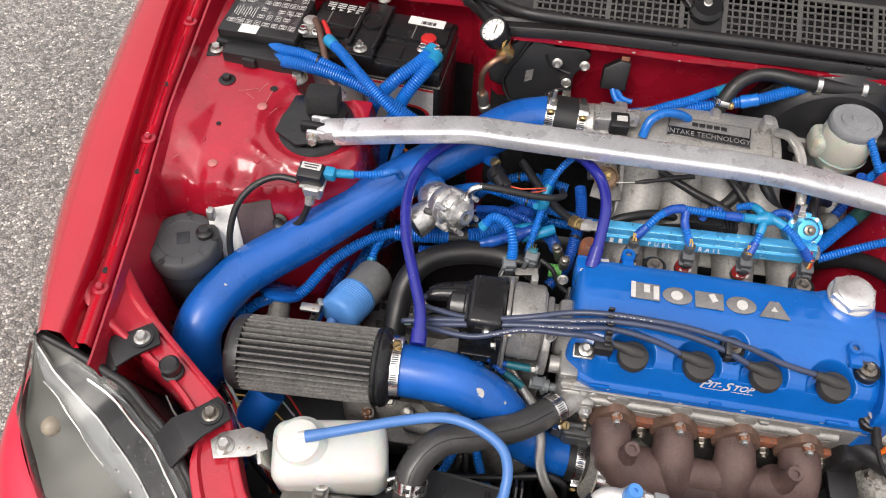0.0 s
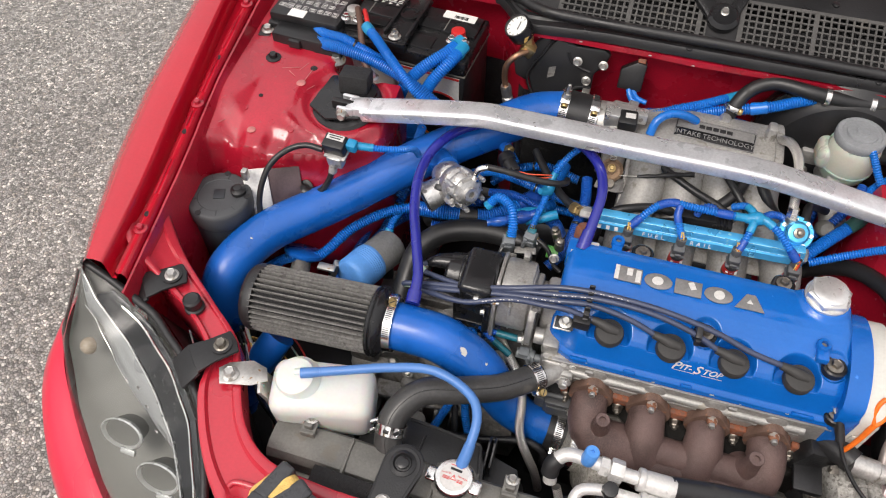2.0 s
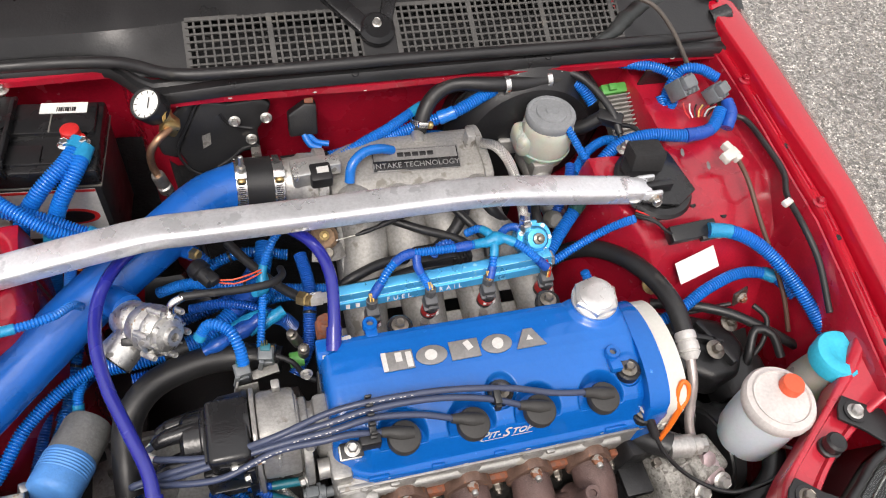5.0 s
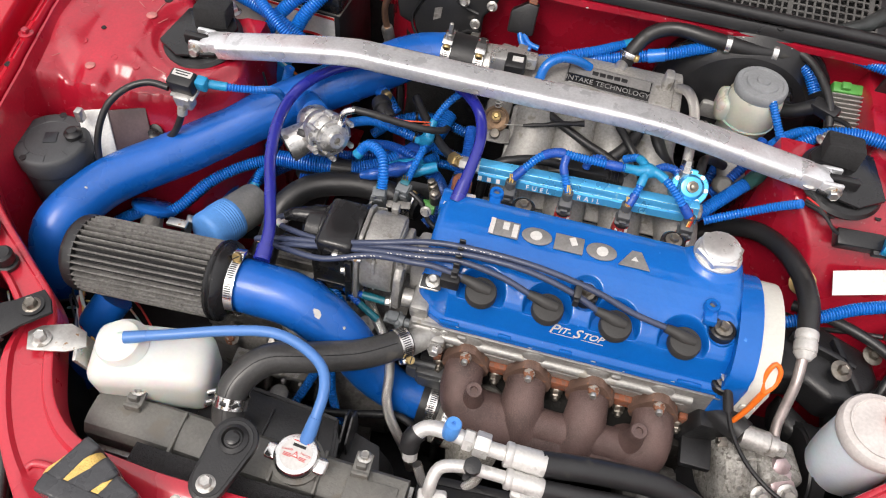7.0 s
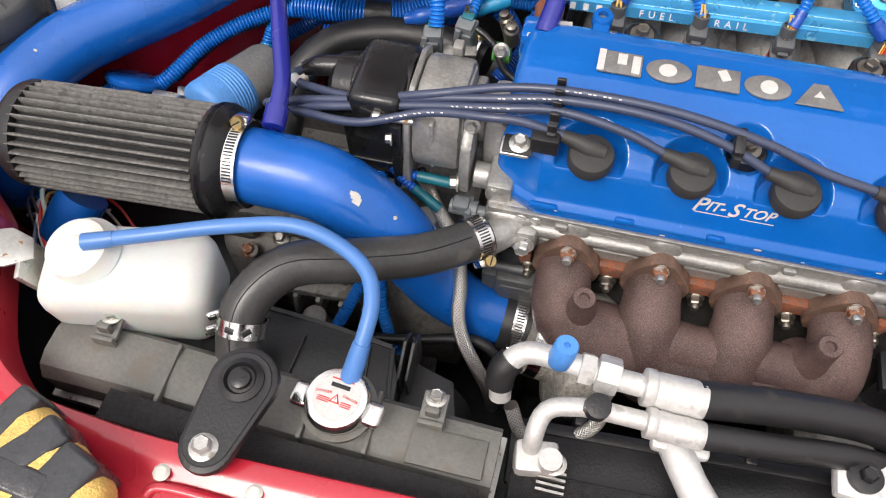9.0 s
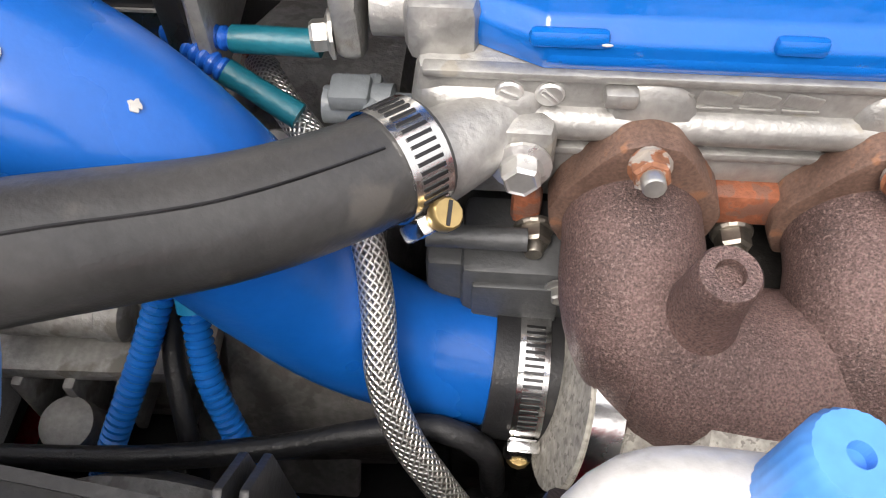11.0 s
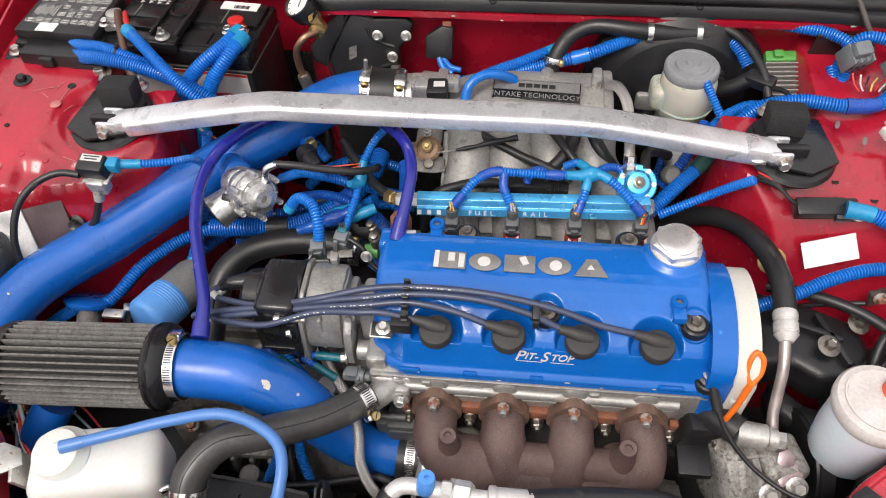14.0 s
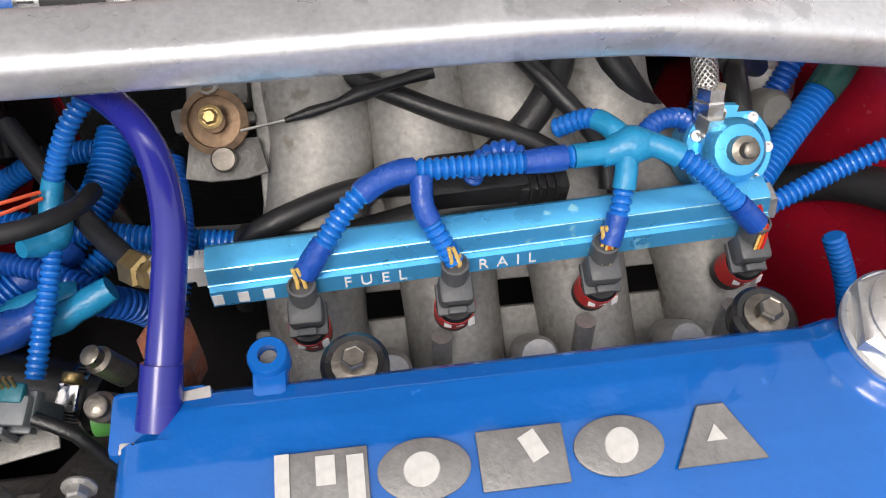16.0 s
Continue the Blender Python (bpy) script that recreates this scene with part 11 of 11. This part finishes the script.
loom([(0.470, 0.400, 0.868), (0.468, 0.378, 0.862), (0.458, 0.362, 0.852)], 0.0100, tape=((0.0, 1.0, N),))
loom([(0.150, 0.232, 0.752), (0.197, 0.243, 0.774), (0.232, 0.243, 0.800), (0.257, 0.234, 0.826)], 0.0072)
loom([(0.160, 0.300, 0.740), (0.180, 0.312, 0.765), (0.205, 0.345, 0.790), (0.215, 0.370, 0.800)], 0.0085, material=LOOM_DARK)
loom([(0.252, 0.348, 0.790), (0.240, 0.362, 0.806), (0.226, 0.378, 0.824), (0.216, 0.392, 0.838), (0.21, 0.402, 0.846)], 0.0070, "blue corrugated loom hanging by the reservoir", tape=((0.0, 0.4, N),))
loom([(0.22, 0.36, 0.79), (0.25, 0.39, 0.80), (0.285, 0.405, 0.805), (0.32, 0.40, 0.80)], 0.0085)
loom([(0.355, 0.425, 0.79), (0.385, 0.42, 0.80), (0.392, 0.436, 0.825), (0.39, 0.455, 0.84)], 0.0085, tape=((0.0, 0.3, N),))
loom([(0.368, 0.208, 0.808), (0.400, 0.200, 0.808), (0.438, 0.178, 0.798), (0.465, 0.137, 0.785), (0.490, 0.078, 0.762), (0.510, 0.01, 0.73)], 0.0115, tape=((0.0, 0.12, T),))
loom([(0.250, 0.118, 0.690), (0.277, 0.125, 0.704), (0.317, 0.133, 0.722), (0.369, 0.153, 0.738), (0.428, 0.164, 0.748), (0.472, 0.150, 0.748), (0.495, 0.115, 0.740)], 0.0100, tape=((0.80, 0.88, T),))
loom([(0.218, 0.155, 0.640), (0.220, 0.175, 0.670), (0.215, 0.20, 0.70), (0.20, 0.22, 0.73)], 0.0080)
hose("tower_hose", [(0.300, 0.404, 0.838), (0.315, 0.385, 0.846), (0.318, 0.352, 0.842), (0.305, 0.335, 0.845)], 0.0036, RUBBER, "thin black wire sleeve by the strut mount")
solo("vacuum_tee", merge(box((0.040, 0.022, 0.018), (0.288, 0.418, 0.838), (10, 0, -30), 0.004), tube([(0.278, 0.424, 0.838), (0.245, 0.430, 0.812), (0.21, 0.46, 0.80)], 0.011, 14), tube([(0.298, 0.405, 0.832), (0.300, 0.375, 0.815), (0.285, 0.345, 0.80), (0.26, 0.33, 0.78)], 0.0042, 10)), BLACK, "black plastic valve with hoses on the servo", "valve")
hz_ = solo("firewall_bracket", box((0.075, 0.010, 0.014), (0.170, 0.508, 0.876), (10, 0, 0), 0.002), BLACK_GLOSS, "black steel harness bracket under the cowl", "bracket")
for x in (0.140, 0.198):
    part("wire_loop", tube([(x, 0.500, 0.876), (x, 0.490, 0.866), (x + 0.002, 0.492, 0.848), (x + 0.002, 0.50, 0.842)], 0.0016, 8), STEEL, hz_)
# panel holes and stamped rings on the tower tops
for x, y, r in ((-0.759, 0.261, 0.0030), (-0.748, 0.194, 0.0052), (-0.704, 0.304, 0.0056), (-0.698, 0.346, 0.0050), (0.36, 0.285, 0.006), (0.415, 0.24, 0.004), (0.365, 0.255, 0.0035)):
    z = apron_height(x if x < MIDDLE else mirrored(x), y, 0 if x < MIDDLE else -1)
    part("hole", lathe([(r * 1.25, 0), (r * 1.2, 0.0012), (r, 0.0006), (r * 0.9, 0.0006)], pose(x, y, z), 14), FOAM_AND_SHADE, car, "punched hole in the panel")
    if r > 0.005:
        part("hole_rim", lathe([(r * 1.25, 0), (r * 1.42, 0.0003), (r * 1.40, 0.0008), (r * 1.25, 0.0012)], pose(x, y, z), 16), SCRATCH, car, "bare metal round a bolt hole")
for x, y in ((-0.775, 0.231), (-0.722, 0.217), (-0.687, 0.212)):
    z = apron_height(x, y)
    part("stamped_ring", lathe([(0.0052, -0.0006), (0.0050, 0.0003), (0.0044, 0.0004), (0.0034, -0.0010), (0.0002, -0.0012)], pose(x, y, z, 10, 0, 0), 18), RED_BAY, car)
bolt(car, (-0.774, 0.349, apron_height(-0.774, 0.349)), (0, 0, 1), 0.013, BLACK, "tower_plug", 1.2)
for x, y, a, l in ((-0.735, 0.335, 20, 0.030), (-0.715, 0.345, 70, 0.024), (-0.728, 0.322, -35, 0.018), (-0.700, 0.325, 85, 0.030), (-0.690, 0.300, 60, 0.026), (-0.80, 0.20, 50, 0.020), (-0.655, 0.215, -20, 0.034)):
    part("scratch", box((l, 0.0011, 0.0005), m=pose(x, y, apron_height(x, y) + 0.0006, 0, 0, a), bevel=0), SCRATCH, car, "pale scratch in the paint")

# deeper looms and hoses low behind the gearbox
for c_, r_, m_ in (
        ([(-0.56, 0.20, 0.60), (-0.50, 0.24, 0.635), (-0.44, 0.27, 0.655), (-0.38, 0.285, 0.66), (-0.31, 0.31, 0.665), (-0.26, 0.36, 0.68)], 0.0095, LOOM_DARK),
        ([(-0.58, 0.12, 0.58), (-0.545, 0.19, 0.61), (-0.52, 0.26, 0.65), (-0.50, 0.33, 0.68), (-0.47, 0.38, 0.70)], 0.0090, LOOM_BLUE),
        ([(-0.60, 0.08, 0.57), (-0.575, 0.16, 0.60), (-0.555, 0.23, 0.635), (-0.54, 0.30, 0.67), (-0.53, 0.36, 0.72)], 0.0085, LOOM_DARK),
        ([(-0.37, 0.33, 0.67), (-0.33, 0.345, 0.70), (-0.28, 0.35, 0.715), (-0.22, 0.34, 0.71)], 0.0090, LOOM_BLUE),
        ([(-0.34, 0.24, 0.665), (-0.30, 0.27, 0.68), (-0.25, 0.28, 0.69), (-0.19, 0.27, 0.70)], 0.0080, LOOM_BLUE),
        ([(0.14, 0.33, 0.66), (0.165, 0.36, 0.70), (0.18, 0.40, 0.72)], 0.0085, LOOM_DARK)):
    loom(c_, r_, "blue corrugated loom low behind the gearbox", m_)
for k, (c_, m_) in enumerate((([(-0.497, 0.305, 0.80), (-0.480, 0.312, 0.772), (-0.476, 0.320, 0.73), (-0.49, 0.33, 0.69)], YELLOW_FOAM), ([(-0.49, 0.30, 0.80), (-0.472, 0.305, 0.775), (-0.470, 0.312, 0.735), (-0.48, 0.33, 0.69)], ORANGE), ([(-0.505, 0.31, 0.80), (-0.487, 0.318, 0.77), (-0.481, 0.33, 0.74), (-0.50, 0.34, 0.70)], PALE_GREY), ([(-0.555, 0.30, 0.79), (-0.548, 0.29, 0.75), (-0.552, 0.285, 0.71), (-0.56, 0.28, 0.67)], PALE_GREY), ([(-0.535, 0.30, 0.78), (-0.525, 0.29, 0.75), (-0.520, 0.285, 0.71), (-0.53, 0.28, 0.67)], BLACK))):
    solo("loose_wire", tube(c_, 0.0016, 8, 0.006), m_, "loose thin coloured wire behind the strut bar", "wire", "loose wires")
for c_, r_ in (([(-0.47, 0.25, 0.62), (-0.43, 0.26, 0.65), (-0.38, 0.25, 0.655), (-0.33, 0.24, 0.64)], 0.012), ([(-0.60, 0.02, 0.56), (-0.57, 0.08, 0.585), (-0.54, 0.12, 0.60), (-0.50, 0.14, 0.59)], 0.011)):
    hose("coolant_hose", c_, r_, RUBBER, "black rubber hose low behind the gearbox")

# looms that end in teal sleeves below the distributor
for ctrl, a in (([(-0.345, 0.05, 0.672), (-0.325, 0.022, 0.690), (-0.305, 0.010, 0.702), (-0.286, 0.005, 0.7045), (-0.266, 0.004, 0.7050), (-0.250, 0.0035, 0.7050)], 0.74), ([(-0.335, 0.035, 0.690), (-0.310, 0.010, 0.7045), (-0.292, -0.002, 0.7000), (-0.2735, -0.0085, 0.6915), (-0.2585, -0.0140, 0.6850)], 0.70)):
    loom(ctrl, 0.0054, "dark blue loom ending in a teal sleeve under the distributor", LOOM_DARK, ((a, 1.0, TEAL_DARK),), n=16, pitch=0.0036)
hose("sender_wire", [(-0.250, 0.0035, 0.7050), (-0.243, 0.004, 0.7055), (-0.236, 0.012, 0.705)], 0.0009, YELLOW_FOAM, "thin yellow sender wire", "wire", n=8)
loom([(-0.330, 0.020, 0.700), (-0.318, 0.000, 0.690), (-0.309, -0.004, 0.676), (-0.305, -0.002, 0.655), (-0.306, 0.006, 0.62)], 0.0088, "blue loom dropping behind the intake pipe", LOOM_BLUE, n=16)
loom([(-0.352, 0.012, 0.702), (-0.336, -0.002, 0.706), (-0.324, -0.006, 0.700), (-0.313, -0.008, 0.690)], 0.0062, "dark blue loom with a teal sleeve by the distributor", LOOM_DARK, ((0.62, 1.0, TEAL_DARK),), n=16, pitch=0.0036)
